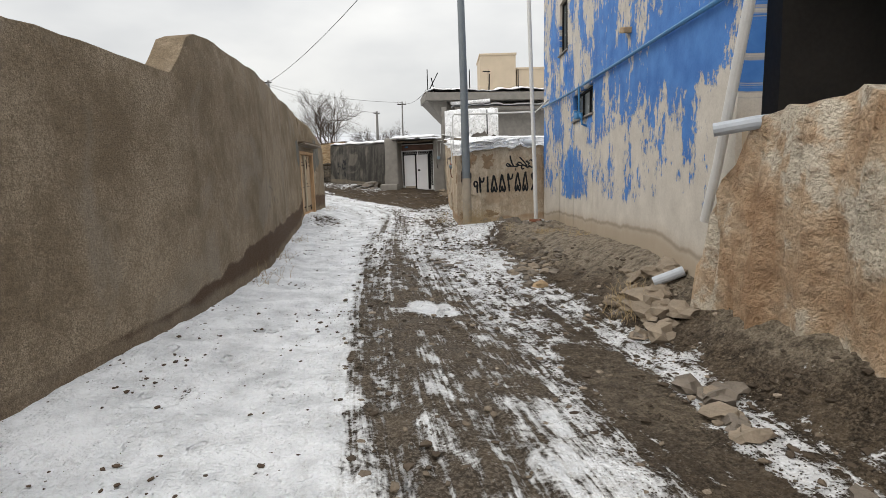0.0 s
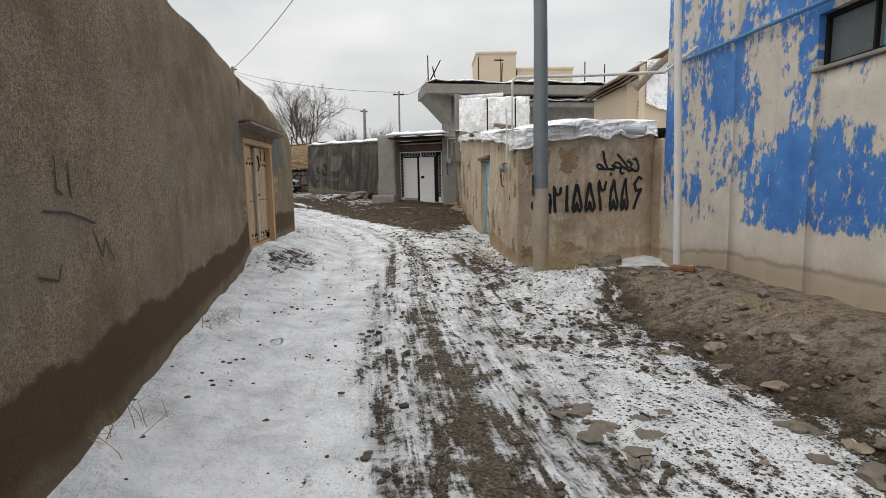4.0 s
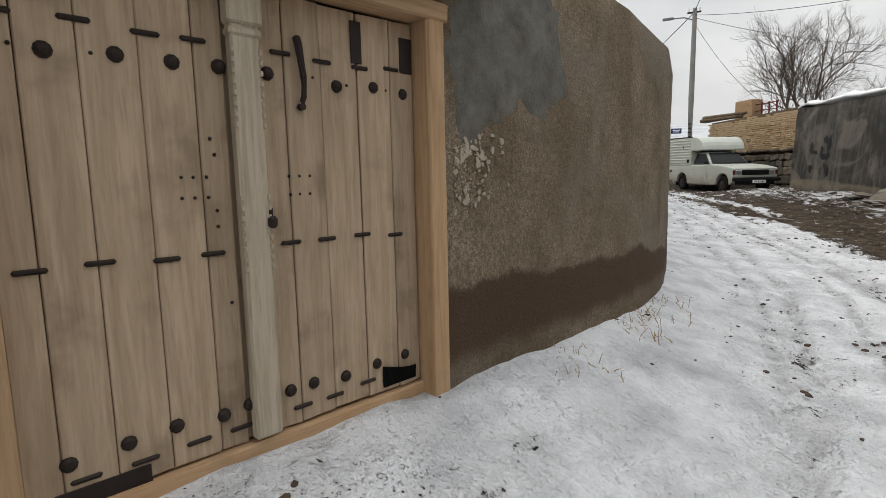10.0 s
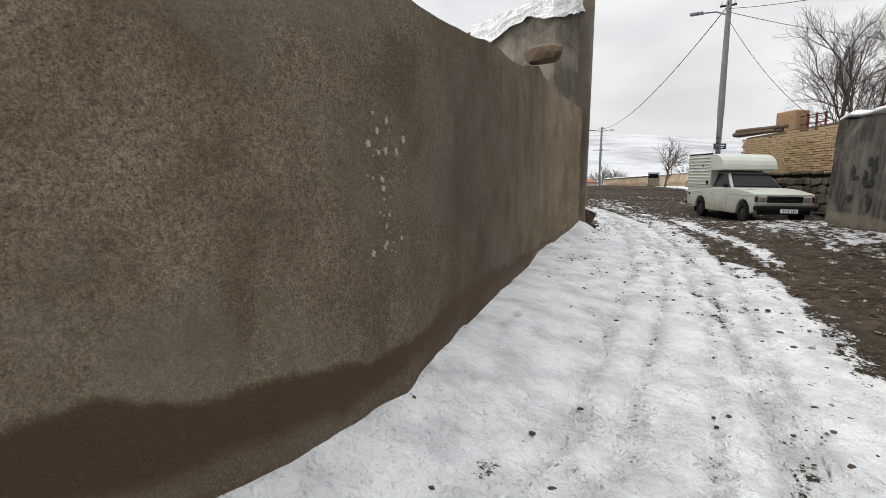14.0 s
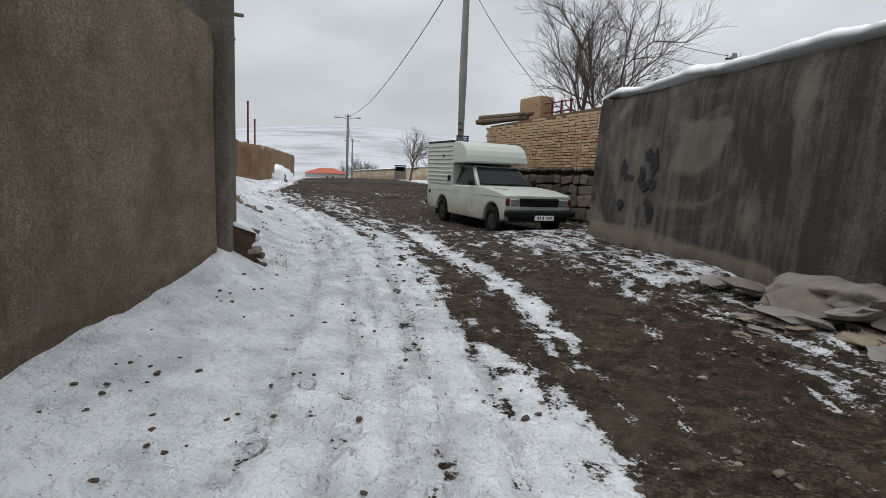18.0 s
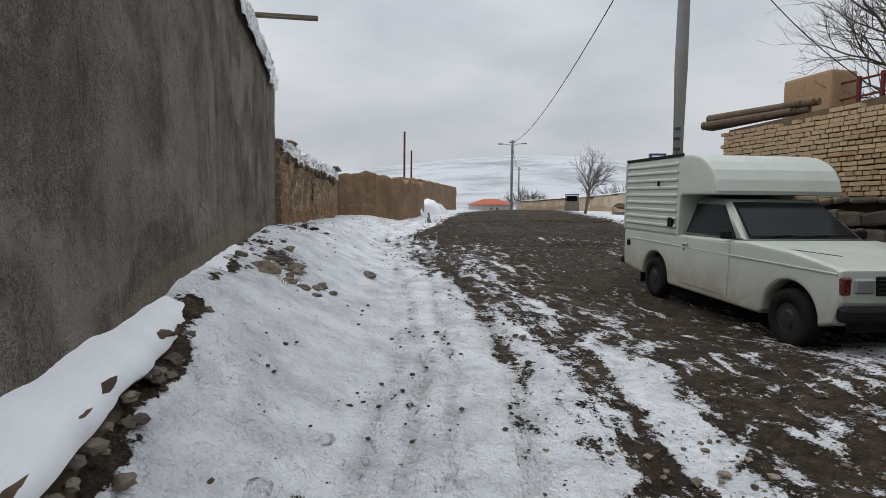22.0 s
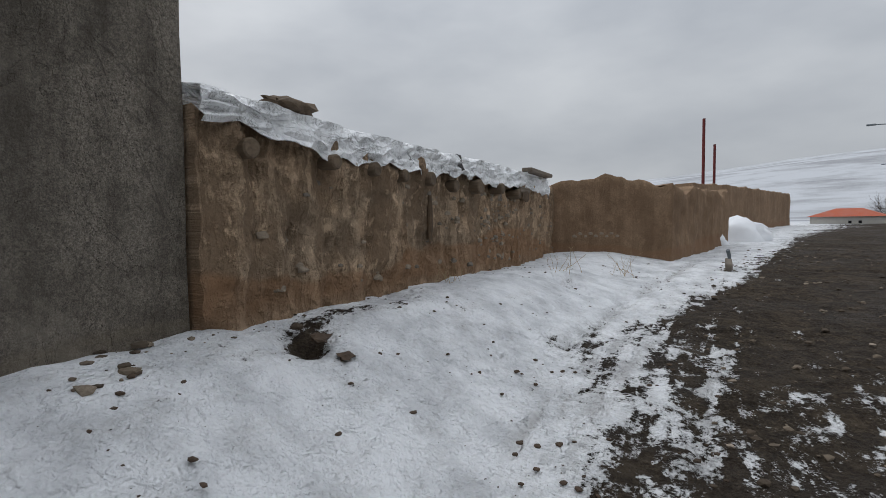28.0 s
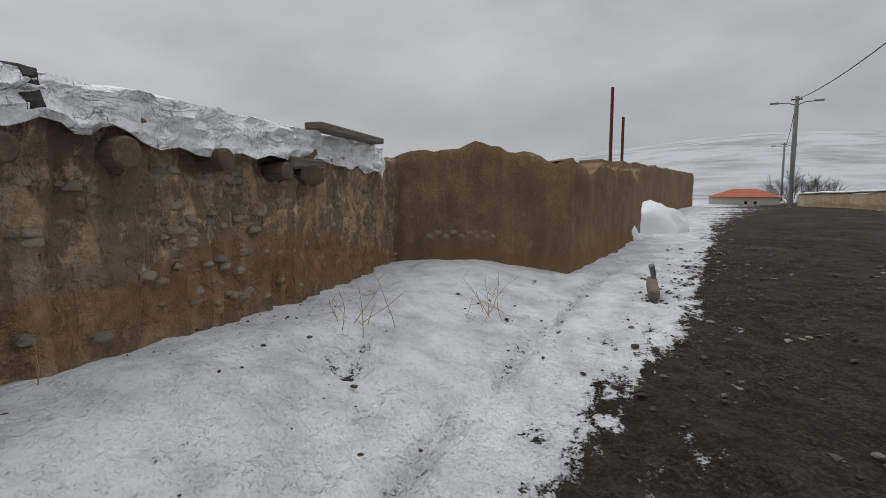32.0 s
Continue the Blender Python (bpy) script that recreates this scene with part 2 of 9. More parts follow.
m_render = render_wall("grey_brown_render", (0.205, 0.155, 0.103), (0.38, 0.305, 0.222), (0.085, 0.052, 0.031), 0.40, 0.95, 0.4, grit=1.0, fleck=1.35, streak=0.12, patch=(0.225, 0.20, 0.165),
                       band_at=((0, 0.1), (15, 0.12), (17.2, 0.2), (18.4, 0.36), (20, 0.54), (23, 0.52), (26, 0.50), (29, 0.48), (31, 0.46), (32.4, 0.30), (34, 0.32), (37, 0.22), (39, 0.10), (41, 0.05)),
                       tone_along=((0, 1.3), (16, 1.25), (23, 1.15), (27, 1.22), (30.5, 1.18), (31.8, 0.95), (33.5, 0.55), (36, 0.62), (38.5, 1.0), (42, 1.2)))
m_render_grey = render_wall("grey_cement_render", (0.052, 0.049, 0.044), (0.125, 0.115, 0.102), (0.21, 0.17, 0.12), 0.16, 0.6, streak=0.75, patch=(0.19, 0.17, 0.14))
m_render_house = render_wall("brown_grey_cement_render", (0.135, 0.117, 0.095), (0.33, 0.29, 0.24), (0.21, 0.17, 0.12), 0.16, 0.6, 0.5, streak=0.3, patch=(0.35, 0.31, 0.255), crack=0.3, fleck=1.2, grit=1.0, flaky=0.35)
m_mud = render_wall("straw_mud_render", (0.54, 0.43, 0.31), (0.74, 0.63, 0.49), (0.34, 0.215, 0.125), 0.2, 0.8, 0.7, grit=1.0, crack=0.35, patch=(0.45, 0.33, 0.22), washed=0.2, flaky=0.5, fleck=0.6)
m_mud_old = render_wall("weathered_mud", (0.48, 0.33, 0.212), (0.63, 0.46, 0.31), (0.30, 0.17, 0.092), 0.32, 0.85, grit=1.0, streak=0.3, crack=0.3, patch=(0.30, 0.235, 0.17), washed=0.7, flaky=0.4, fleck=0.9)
m_mud_plain = render_wall("smooth_tan_mud", (0.25, 0.162, 0.10), (0.37, 0.25, 0.16), (0.22, 0.125, 0.07), 0.2, 0.8, grit=0.9, washed=0.2)


def ground_material():
    """Trodden snow over frozen mud: dirt-streaked along the lane, clean where nobody walks."""
    s = Shader("snow_and_mud", 0.85, spec=0.12)
    uv, co = s.uv(), s.coord()
    cover, tread = s.attr("cover"), s.attr("tread")
    mixed = s.attr("mixed")
    patches = s.noise(s.mapped(uv, (2.6, 5.2, 1)), 1.0, 4, 0.6, 0.5)
    streak = s.noise(s.mapped(uv, (0.45, 7.0, 1)), 1.0, 5, 0.65)
    thread = s.noise(s.mapped(uv, (1.6, 26.0, 1)), 1.0, 4, 0.65)
    clods = s.noise(co, 8.0, 6, 0.72)
    grit = s.noise(co, 42.0, 5, 0.75)
    crumbs = s.cells(co, 26.0)
    amount = cover
    for field, weight in ((patches, 1.2), (streak, 0.6), (clods, 0.9), (grit, 0.7)):
        amount = s.math("ADD", amount, s.math("MULTIPLY", s.math("SUBTRACT", field, 0.5), weight))
    amount = s.math("ADD", amount, s.math("MULTIPLY", s.math("MULTIPLY", s.math("SUBTRACT", thread, 0.5), mixed), 0.9))
    ruts = s.noise(s.mapped(uv, (0.16, 12.0, 1)), 1.0, 3, 0.55)
    amount = s.math("ADD", amount, s.math("MULTIPLY", s.math("MULTIPLY", s.math("SUBTRACT", ruts, 0.5), mixed), 0.7))
    # stones that stand out of thin snow
    stony = s.attr("stony")
    far_apart = s.span(s.noise(co, 3.0, 3, 0.5), 0.35, 0.6, 0.10, 0.34)
    stone = s.span(s.cells(s.mapped(co, (1, 1, 0.3)), 19.0), far_apart, s.math("SUBTRACT", far_apart, 0.10))
    chip = s.span(s.cells(s.mapped(co, (1, 1, 0.3)), 44.0), 0.30, 0.18)
    stone = s.math("MULTIPLY", s.math("MAXIMUM", stone, chip), stony)
    amount = s.math("SUBTRACT", amount, s.math("MULTIPLY", stone, 0.42))
    # tyre bars pressed into the wheel tracks, broken up
    ripple = s.math("SINE", s.math("ADD", s.math("MULTIPLY", s.split(uv)[0], 62.0), s.math("MULTIPLY", clods, 7.0)))
    broken = s.span(s.noise(co, 1.1, 3, 0.5), 0.48, 0.62)
    amount = s.math("ADD", amount, s.math("MULTIPLY", s.math("MULTIPLY", ripple, s.math("MULTIPLY", tread, broken)), 0.10))
    half = s.math("ADD", 0.035, s.math("MULTIPLY", mixed, 0.07))
    snow = s.span(amount, s.math("SUBTRACT", 0.5, half), s.math("ADD", 0.5, half))
    wetness = s.noise(co, 0.9, 4, 0.55)
    mud = s.ramp(s.math("ADD", s.math("MULTIPLY", clods, 0.5), s.math("MULTIPLY", grit, 0.5)), (0.40, (0.024, 0.017, 0.011)), (0.5, (0.072, 0.052, 0.034)), (0.60, (0.18, 0.138, 0.094)))
    mud = s.mix(s.span(wetness, 0.42, 0.62, 0.0, 0.55), mud, (0.046, 0.031, 0.020))
    mud = s.mix(s.span(s.noise(co, 2.4, 4, 0.6), 0.50, 0.66, 0.0, 0.5), mud, (0.15, 0.112, 0.074))
    mud = s.mix(s.math("MULTIPLY", s.attr("dust"), s.span(clods, 0.38, 0.58, 0.25, 0.9)), mud, s.ramp(grit, (0.35, (0.19, 0.155, 0.115)), (0.62, (0.42, 0.355, 0.27))))
    mud = s.mix(s.span(crumbs, 0.20, 0.06, 0.0, 0.18), mud, (0.14, 0.108, 0.076))
    wetter = s.ramp(s.math("DIVIDE", s.split(uv)[0], 60.0), (0.34, 1.0), (0.46, 0.85), (0.58, 0.80), (0.69, 0.52))
    mud = s.mix(1.0, mud, wetter, "MULTIPLY")
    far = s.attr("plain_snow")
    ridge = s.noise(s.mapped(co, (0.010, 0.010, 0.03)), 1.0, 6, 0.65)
    dirty = s.noise(co, 2.6, 4, 0.6)
    white = s.ramp(s.math("ADD", s.math("MULTIPLY", dirty, 0.8), s.math("MULTIPLY", grit, 0.2)), (0.34, (0.51, 0.52, 0.535)), (0.58, (0.79, 0.80, 0.815)))
    white = s.mix(s.math("MULTIPLY", s.span(amount, 0.45, 0.90, 0.7, 0.0), s.math("ADD", 0.35, s.math("MULTIPLY", mixed, 0.65))), white, (0.42, 0.40, 0.375))
    mud = s.mix(s.math("MULTIPLY", mixed, s.span(grit, 0.44, 0.60, 0.12, 0.6)), mud, (0.27, 0.232, 0.19))
    prints = s.math("MULTIPLY", s.span(s.cells(s.mapped(uv, (1.6, 2.6, 1)), 1.0), 0.17, 0.10), s.span(s.noise(co, 0.8, 3, 0.5), 0.50, 0.58))
    white = s.mix(s.math("MULTIPLY", prints, s.span(grit, 0.4, 0.6, 0.1, 0.6)), white, (0.40, 0.40, 0.41))
    pressed = s.math("MULTIPLY", tread, s.span(s.noise(s.mapped(uv, (1.0, 3.0, 1)), 2.0, 4, 0.6), 0.38, 0.6))
    white = s.mix(s.math("MULTIPLY", pressed, 0.75), white, (0.36, 0.355, 0.35))
    tints = s.nt.nodes.new("ShaderNodeTexVoronoi")
    s.plug(tints, "Vector", s.mapped(co, (1, 1, 0.3)))
    tints.inputs["Scale"].default_value = 19.0
    mud = s.mix(s.math("MULTIPLY", stone, 0.6), mud, s.ramp(s.split(tints.outputs["Color"])[0], (0.1, (0.045, 0.035, 0.027)), (0.7, (0.13, 0.105, 0.08)), (1.0, (0.26, 0.22, 0.175))))
    near_look = s.mix(snow, mud, white)
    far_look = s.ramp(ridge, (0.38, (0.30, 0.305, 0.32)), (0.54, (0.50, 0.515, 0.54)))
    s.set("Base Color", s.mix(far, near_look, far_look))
    snow = s.math("MAXIMUM", snow, far)
    s.set("Roughness", s.mix(snow, s.ramp(wetness, (0.4, 0.9), (0.65, 0.6)), (0.75, 0.75, 0.75)))
    relief = s.math("ADD", s.math("MULTIPLY", snow, 0.5), s.math("ADD", s.math("MULTIPLY", clods, 0.7), s.math("MULTIPLY", grit, s.span(snow, 0, 1, 0.6, 0.12))))
    relief = s.math("ADD", relief, s.math("MULTIPLY", streak, 0.3))
    relief = s.math("SUBTRACT", relief, s.math("MULTIPLY", prints, 0.8))
    relief = s.math("ADD", relief, s.math("MULTIPLY", stone, 0.6))
    lumps = s.noise(co, 4.5, 4, 0.6)
    relief = s.math("SUBTRACT", relief, s.math("MULTIPLY", pressed, 0.5))
    n1 = s.bump(lumps, 0.8, 0.2)
    s.bump(relief, 0.9, 0.07, n1)
    return s.mat


m_ground = ground_material()
m_snow = plain("settled_snow", (0.76, 0.77, 0.79), 0.8, vary=0.06, scale=3, bump=0.3)


def timber(name, light, dark, along="Z", scale=1.0, rough=0.75, grime=0.35):
    """Weathered wood with grain along one local axis, knots and grey weather stains."""
    s = Shader(name, rough, spec=0.2)
    co = s.coord()
    stretch = {"X": (0.9, 14, 14), "Y": (14, 0.9, 14), "Z": (14, 14, 0.9)}[along]
    off = s.nt.nodes.new("ShaderNodeVectorMath")
    off.operation = "ADD"
    s.nt.links.new(co, off.inputs[0])
    sc = s.nt.nodes.new("ShaderNodeVectorMath")
    sc.operation = "SCALE"
    sc.inputs[0].default_value = (7.0, 3.0, 5.0)
    s.nt.links.new(s.rand(), sc.inputs["Scale"])
    s.nt.links.new(sc.outputs[0], off.inputs[1])
    co = off.outputs[0]
    grain = s.noise(s.mapped(co, stretch), 2.2 * scale, 6, 0.6, 0.6)
    fine = s.noise(s.mapped(co, tuple(c * 4 for c in stretch)), 2.0 * scale, 3, 0.6)
    blot = s.noise(co, 3.0, 4, 0.6)
    col = s.ramp(grain, (0.3, dark), (0.62, light))
    col = s.mix(s.span(fine, 0.5, 0.75, 0, 0.35), col, [c * 0.6 for c in dark])
    col = s.mix(s.span(blot, 0.52, 0.72, 0.0, grime), col, [c * 0.55 for c in dark])
    tint = s.span(s.rand(), 0, 1, 0.82, 1.08)
    col = s.mix(1.0, col, s.ramp(tint, (0.0, 0.0), (1.0, 1.0)), "MULTIPLY")
    s.set("Base Color", col)
    s.bump(s.math("ADD", grain, s.math("MULTIPLY", fine, 0.5)), 0.3, 0.006)
    return s.mat


m_door_wood = timber("weathered_poplar", (0.49, 0.37, 0.255), (0.345, 0.25, 0.165), grime=0.6)
m_frame_wood = timber("fresh_pine", (0.54, 0.36, 0.21), (0.40, 0.245, 0.13), grime=0.35)
m_frame_wood_x = timber("fresh_pine_lintel", (0.54, 0.36, 0.21), (0.40, 0.245, 0.13), "X", grime=0.35)
m_post_wood = timber("bleached_post", (0.50, 0.43, 0.33), (0.34, 0.28, 0.20))
m_log = timber("old_log", (0.17, 0.125, 0.085), (0.09, 0.065, 0.043), "Y", 0.7, grime=0.5)
m_beam = timber("grey_beam", (0.20, 0.165, 0.13), (0.10, 0.08, 0.06), "X", 0.8)
m_iron = plain("dark_wrought_iron", (0.035, 0.026, 0.022), 0.6, 0.5, 0.35, 20)
m_rust = plain("rusty_iron", (0.16, 0.065, 0.035), 0.8, 0.2, 0.4, 14)
m_red_post = plain("red_oxide_steel", (0.12, 0.022, 0.02), 0.6, 0.2, 0.3, 8)
m_concrete = plain("grey_concrete", (0.22, 0.205, 0.185), 0.9, 0, 0.25, 3, 0.4)
m_concrete_pole = plain("pole_concrete", (0.205, 0.20, 0.19), 0.85, 0, 0.2, 2.5, 0.3)
m_pole_grey = plain("galvanised_pole", (0.16, 0.18, 0.195), 0.55, 0.35, 0.22, 3)
m_pole_mud = plain("mud_spattered_steel", (0.30, 0.255, 0.20), 0.85, 0, 0.22, 5, 0.3)
m_white_metal = plain("white_gate_paint", (0.66, 0.66, 0.67), 0.5, 0, 0.06, 2)
m_lattice = plain("grey_gate_ironwork", (0.36, 0.355, 0.34), 0.55, 0.3, 0.2, 9)
m_blue_door = plain("pale_blue_door_paint", (0.24, 0.40, 0.49), 0.5, 0, 0.14, 4)
m_blue_dull = plain("faded_blue_bar", (0.20, 0.36, 0.47), 0.55, 0, 0.14, 6)
m_blue_pipe = plain("blue_meter_paint", (0.05, 0.19, 0.38), 0.45, 0.1, 0.2, 14)
m_meter = plain("grey_gas_meter", (0.24, 0.31, 0.36), 0.45, 0.4, 0.2, 14)
m_white_pipe = plain("white_pipe_paint", (0.58, 0.575, 0.56), 0.5, 0, 0.1, 6)
m_grey_pipe = plain("grey_plastic_pipe", (0.40, 0.43, 0.47), 0.45, 0, 0.1, 5)
m_spray = plain("black_spray_paint", (0.012, 0.012, 0.013), 0.7, 0, 0.4, 30, 0.05)
m_spray_thin = plain("thin_dark_scrawl", (0.045, 0.042, 0.04), 0.8, 0, 0.4, 30, 0.05)
m_bark = plain("bare_bark", (0.095, 0.072, 0.056), 0.9, 0, 0.35, 10, 0.4)
m_twig = plain("bare_twigs", (0.085, 0.068, 0.056), 0.9, 0, 0.25, 5, 0.2)
m_weed = plain("dry_weeds", (0.37, 0.28, 0.165), 0.9, 0, 0.3, 20, 0.1)
m_rock = plain("tan_rock", (0.235, 0.19, 0.142), 0.9, 0, 0.35, 6, 0.6)
m_rock_grey = plain("grey_rock", (0.16, 0.135, 0.11), 0.9, 0, 0.35, 7, 0.6)
m_earth = plain("dark_damp_earth", (0.075, 0.052, 0.036), 0.95, 0, 0.4, 6, 0.8)
m_dirty_sheet = plain("dirty_canvas", (0.19, 0.17, 0.145), 0.85, 0, 0.45, 7, 0.8)
m_earth_face = plain("brown_earth_bank", (0.095, 0.064, 0.040), 0.95, 0, 0.5, 8, 1.0)
m_mud_bare = plain("bare_brown_mud", (0.27, 0.185, 0.115), 0.95, 0, 0.4, 5, 1.0)
m_plaster_grey = plain("fresh_grey_mortar", (0.122, 0.114, 0.098), 0.9, 0, 0.5, 9, 1.0)
m_flake = plain("white_lime_flakes", (0.38, 0.325, 0.25), 0.9, 0, 0.2, 9, 0.4)
m_cable = plain("black_cable", (0.02, 0.02, 0.021), 0.6, 0, 0.1, 5, 0)
m_felt = plain("dark_roofing_felt", (0.045, 0.04, 0.038), 0.85, 0, 0.3, 8, 0.3)
m_brown_panel = plain("brown_tin_panel", (0.10, 0.052, 0.036), 0.5, 0.1, 0.4, 4)
m_tan_wall = plain("tan_rendered_house", (0.47, 0.385, 0.285), 0.9, 0, 0.08, 1.0, 0.2)
m_orange = plain("orange_tin_roof", (0.36, 0.075, 0.028), 0.5, 0, 0.12, 1.0, 0.1)
m_shed = plain("pale_shed_wall", (0.48, 0.46, 0.42), 0.9, 0, 0.08, 2.0, 0.1)
m_tarp = plain("blue_tarpaulin", (0.02, 0.21, 0.58), 0.5, 0, 0.15, 4)
# near-black colour that stands in for shade in rooms, passages and the porch
m_dark_room = plain("dark_shade_fill", (0.05, 0.044, 0.038), 0.9, 0, 0.3, 2, 0.2)
m_sign = plain("navy_sign", (0.02, 0.035, 0.10), 0.5, 0, 0.1, 5, 0)
m_white = plain("white_print", (0.75, 0.75, 0.75), 0.5, 0, 0.03, 5, 0)
m_red_tin = plain("red_cap", (0.35, 0.09, 0.06), 0.5, 0, 0.2, 5, 0)


def sheet_material():
    """Silver-white plastic roofing sheet with grime and crushed folds whose shade is painted as dark lines."""
    s = Shader("silver_plastic_sheet", 0.42, 0.0, 0.5)
    co = s.coord()
    warp = s.noise(co, 3.0, 4, 0.6, 0.8)
    crease = s.math("ABSOLUTE", s.math("SUBTRACT", s.noise(s.mapped(co, (1, 1, 1.5)), 4.2, 3, 0.55, 1.2), 0.5))
    crumple = s.math("ABSOLUTE", s.math("SUBTRACT", s.noise(co, 13.0, 4, 0.6, 1.0), 0.5))
    grime = s.noise(co, 2.6, 5, 0.65)
    col = s.ramp(grime, (0.30, (0.66, 0.665, 0.67)), (0.50, (0.90, 0.905, 0.91)))
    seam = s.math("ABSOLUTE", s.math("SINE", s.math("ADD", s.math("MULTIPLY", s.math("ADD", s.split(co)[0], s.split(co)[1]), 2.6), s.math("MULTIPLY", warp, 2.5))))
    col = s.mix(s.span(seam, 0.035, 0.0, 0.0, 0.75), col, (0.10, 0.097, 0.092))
    # crease shade, painted dark along the crumple's folds
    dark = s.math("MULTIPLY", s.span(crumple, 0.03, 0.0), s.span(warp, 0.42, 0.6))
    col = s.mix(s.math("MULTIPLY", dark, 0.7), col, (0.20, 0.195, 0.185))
    s.set("Base Color", col)
    s.set("Metallic", s.span(warp, 0.40, 0.6, 0.0, 0.2))
    s.set("Roughness", s.span(grime, 0.3, 0.7, 0.42, 0.22))
    s.bump(s.math("ADD", s.math("MULTIPLY", crease, 2.0), s.math("MULTIPLY", crumple, 0.5)), 0.8, 0.08)
    return s.mat


m_sheet = sheet_material()


def peeling_blue():
    """Blue distemper that has come away in runs from beige render, most of it low down."""
    s = Shader("peeling_blue_wall", 0.85, spec=0.2)
    uv, co = s.uv(), s.coord()
    u, h, _ = s.split(uv)
    big = s.noise(s.mapped(uv, (1.1, 0.7, 1)), 1.0, 4, 0.55, 0.4)
    runs = s.noise(s.mapped(uv, (5.5, 1.3, 1)), 1.0, 6, 0.68)
    flake = s.noise(s.mapped(uv, (10, 5.5, 1)), 1.0, 5, 0.7)
    hold = s.math("ADD", s.math("MULTIPLY", big, 1.35), s.math("ADD", s.math("MULTIPLY", runs, 0.75), s.math("MULTIPLY", flake, 0.95)))
    hold = s.math("ADD", hold, s.span(h, 0.30, 0.75, -0.65, -0.095))
    hold = s.math("ADD", hold, s.span(h, 1.7, 2.3, 0.0, 0.11))
    # where whole sheets of paint have stayed on
    for u0, h0, ru, rh, k in ((3.25, 1.15, 1.2, 0.62, 0.22), (0.9, 1.9, 1.1, 1.0, 0.14), (6.4, 2.35, 0.95, 0.7, 0.20), (9.3, 2.75, 1.1, 0.75, 0.15), (8.5, 1.0, 0.5, 0.4, 0.10), (6.9, 0.95, 0.4, 0.35, 0.07), (9.6, 1.3, 0.35, 0.4, 0.06)):
        near_u = s.span(s.math("ABSOLUTE", s.math("SUBTRACT", u, u0)), ru * 1.15, ru * 0.7)
        near_h = s.span(s.math("ABSOLUTE", s.math("SUBTRACT", h, h0)), rh * 1.15, rh * 0.7)
        hold = s.math("ADD", hold, s.math("MULTIPLY", s.math("MULTIPLY", near_u, near_h), k))
    blue_on = s.span(hold, 1.56, 1.585)
    tone = s.noise(co, 3.0, 4, 0.6)
    fine = s.noise(co, 45.0, 3, 0.7)
    paint = s.ramp(tone, (0.3, (0.035, 0.135, 0.40)), (0.7, (0.075, 0.225, 0.54)))
    base = s.ramp(s.math("ADD", s.math("MULTIPLY", tone, 0.6), s.math("MULTIPLY", fine, 0.4)), (0.3, (0.42, 0.385, 0.335)), (0.66, (0.60, 0.555, 0.49)))
    edge = s.math("MULTIPLY", s.span(hold, 1.49, 1.56), s.math("SUBTRACT", 1.0, blue_on))
    base = s.mix(s.math("MULTIPLY", edge, 0.55), base, (0.17, 0.20, 0.25))
    rim = s.math("ADD", h, s.math("MULTIPLY", s.math("SUBTRACT", s.noise(s.mapped(uv, (1.2, 0, 0)), 1.0, 4, 0.6), 0.5), 0.25))
    base = s.mix(s.span(rim, 0.42, 0.12, 0.0, 0.75), base, (0.36, 0.28, 0.195))
    base = s.mix(s.math("MULTIPLY", s.span(s.math("ABSOLUTE", s.math("SUBTRACT", rim, 0.24)), 0.05, 0.0), 0.5), base, (0.17, 0.13, 0.09))
    s.set("Base Color", s.mix(blue_on, base, paint))
    s.set("Roughness", s.span(blue_on, 0, 1, 0.92, 0.62))
    s.bump(s.math("ADD", s.math("MULTIPLY", blue_on, 0.7), s.math("MULTIPLY", fine, 0.5)), 0.5, 0.01)
    return s.mat


m_peel = peeling_blue()


def car_paint():
    s = Shader("pale_green_car_paint", 0.32, 0.0, 0.5)
    co = s.coord()
    dirt = s.noise(co, 3.0, 5, 0.6)
    z = s.split(co)[2]
    col = s.mix(s.span(dirt, 0.4, 0.7, 0, 0.25), (0.44, 0.465, 0.415), (0.35, 0.355, 0.305))
    col = s.mix(s.math("MULTIPLY", s.span(z, 0.85, 0.25), s.span(dirt, 0.3, 0.6, 0.3, 0.85)), col, (0.26, 0.22, 0.17))
    s.set("Base Color", col)
    s.set("Roughness", s.span(dirt, 0.3, 0.7, 0.28, 0.5))
    return s.mat


m_car = car_paint()
m_rubber = plain("tyre_rubber", (0.013, 0.0125, 0.012), 0.9, 0, 0.3, 10, 0.3, 0.1)
m_trim = plain("black_plastic_trim", (0.012, 0.012, 0.0125), 0.75, 0, 0.2, 10, 0.1, 0.12)
m_chrome = plain("dull_chrome", (0.5, 0.5, 0.5), 0.3, 0.9, 0.1, 10, 0)
m_lamp_glass = plain("headlight_glass", (0.24, 0.245, 0.24), 0.15, 0.2, 0.1, 20, 0, 0.6)
m_lamp_red = plain("red_side_lamp", (0.10, 0.014, 0.011), 0.25, 0, 0.1, 20, 0, 0.5)
m_hub = plain("dirty_hub", (0.035, 0.033, 0.03), 0.6, 0.4, 0.3, 12)


def glass(name, tint=(0.02, 0.024, 0.026), rough=0.06):
    s = Shader(name, rough, 0.0, 0.06)
    s.set("Base Color", (*tint, 1))
    dirt = s.noise(s.coord(), 6.0, 4)
    s.set("Roughness", s.span(dirt, 0.35, 0.7, rough, rough + 0.18))
    return s.mat


m_car_glass = glass("dark_car_glass", (0.012, 0.014, 0.015), 0.04)
m_window_glass = glass("dusty_window_glass", (0.10, 0.115, 0.12), 0.12)


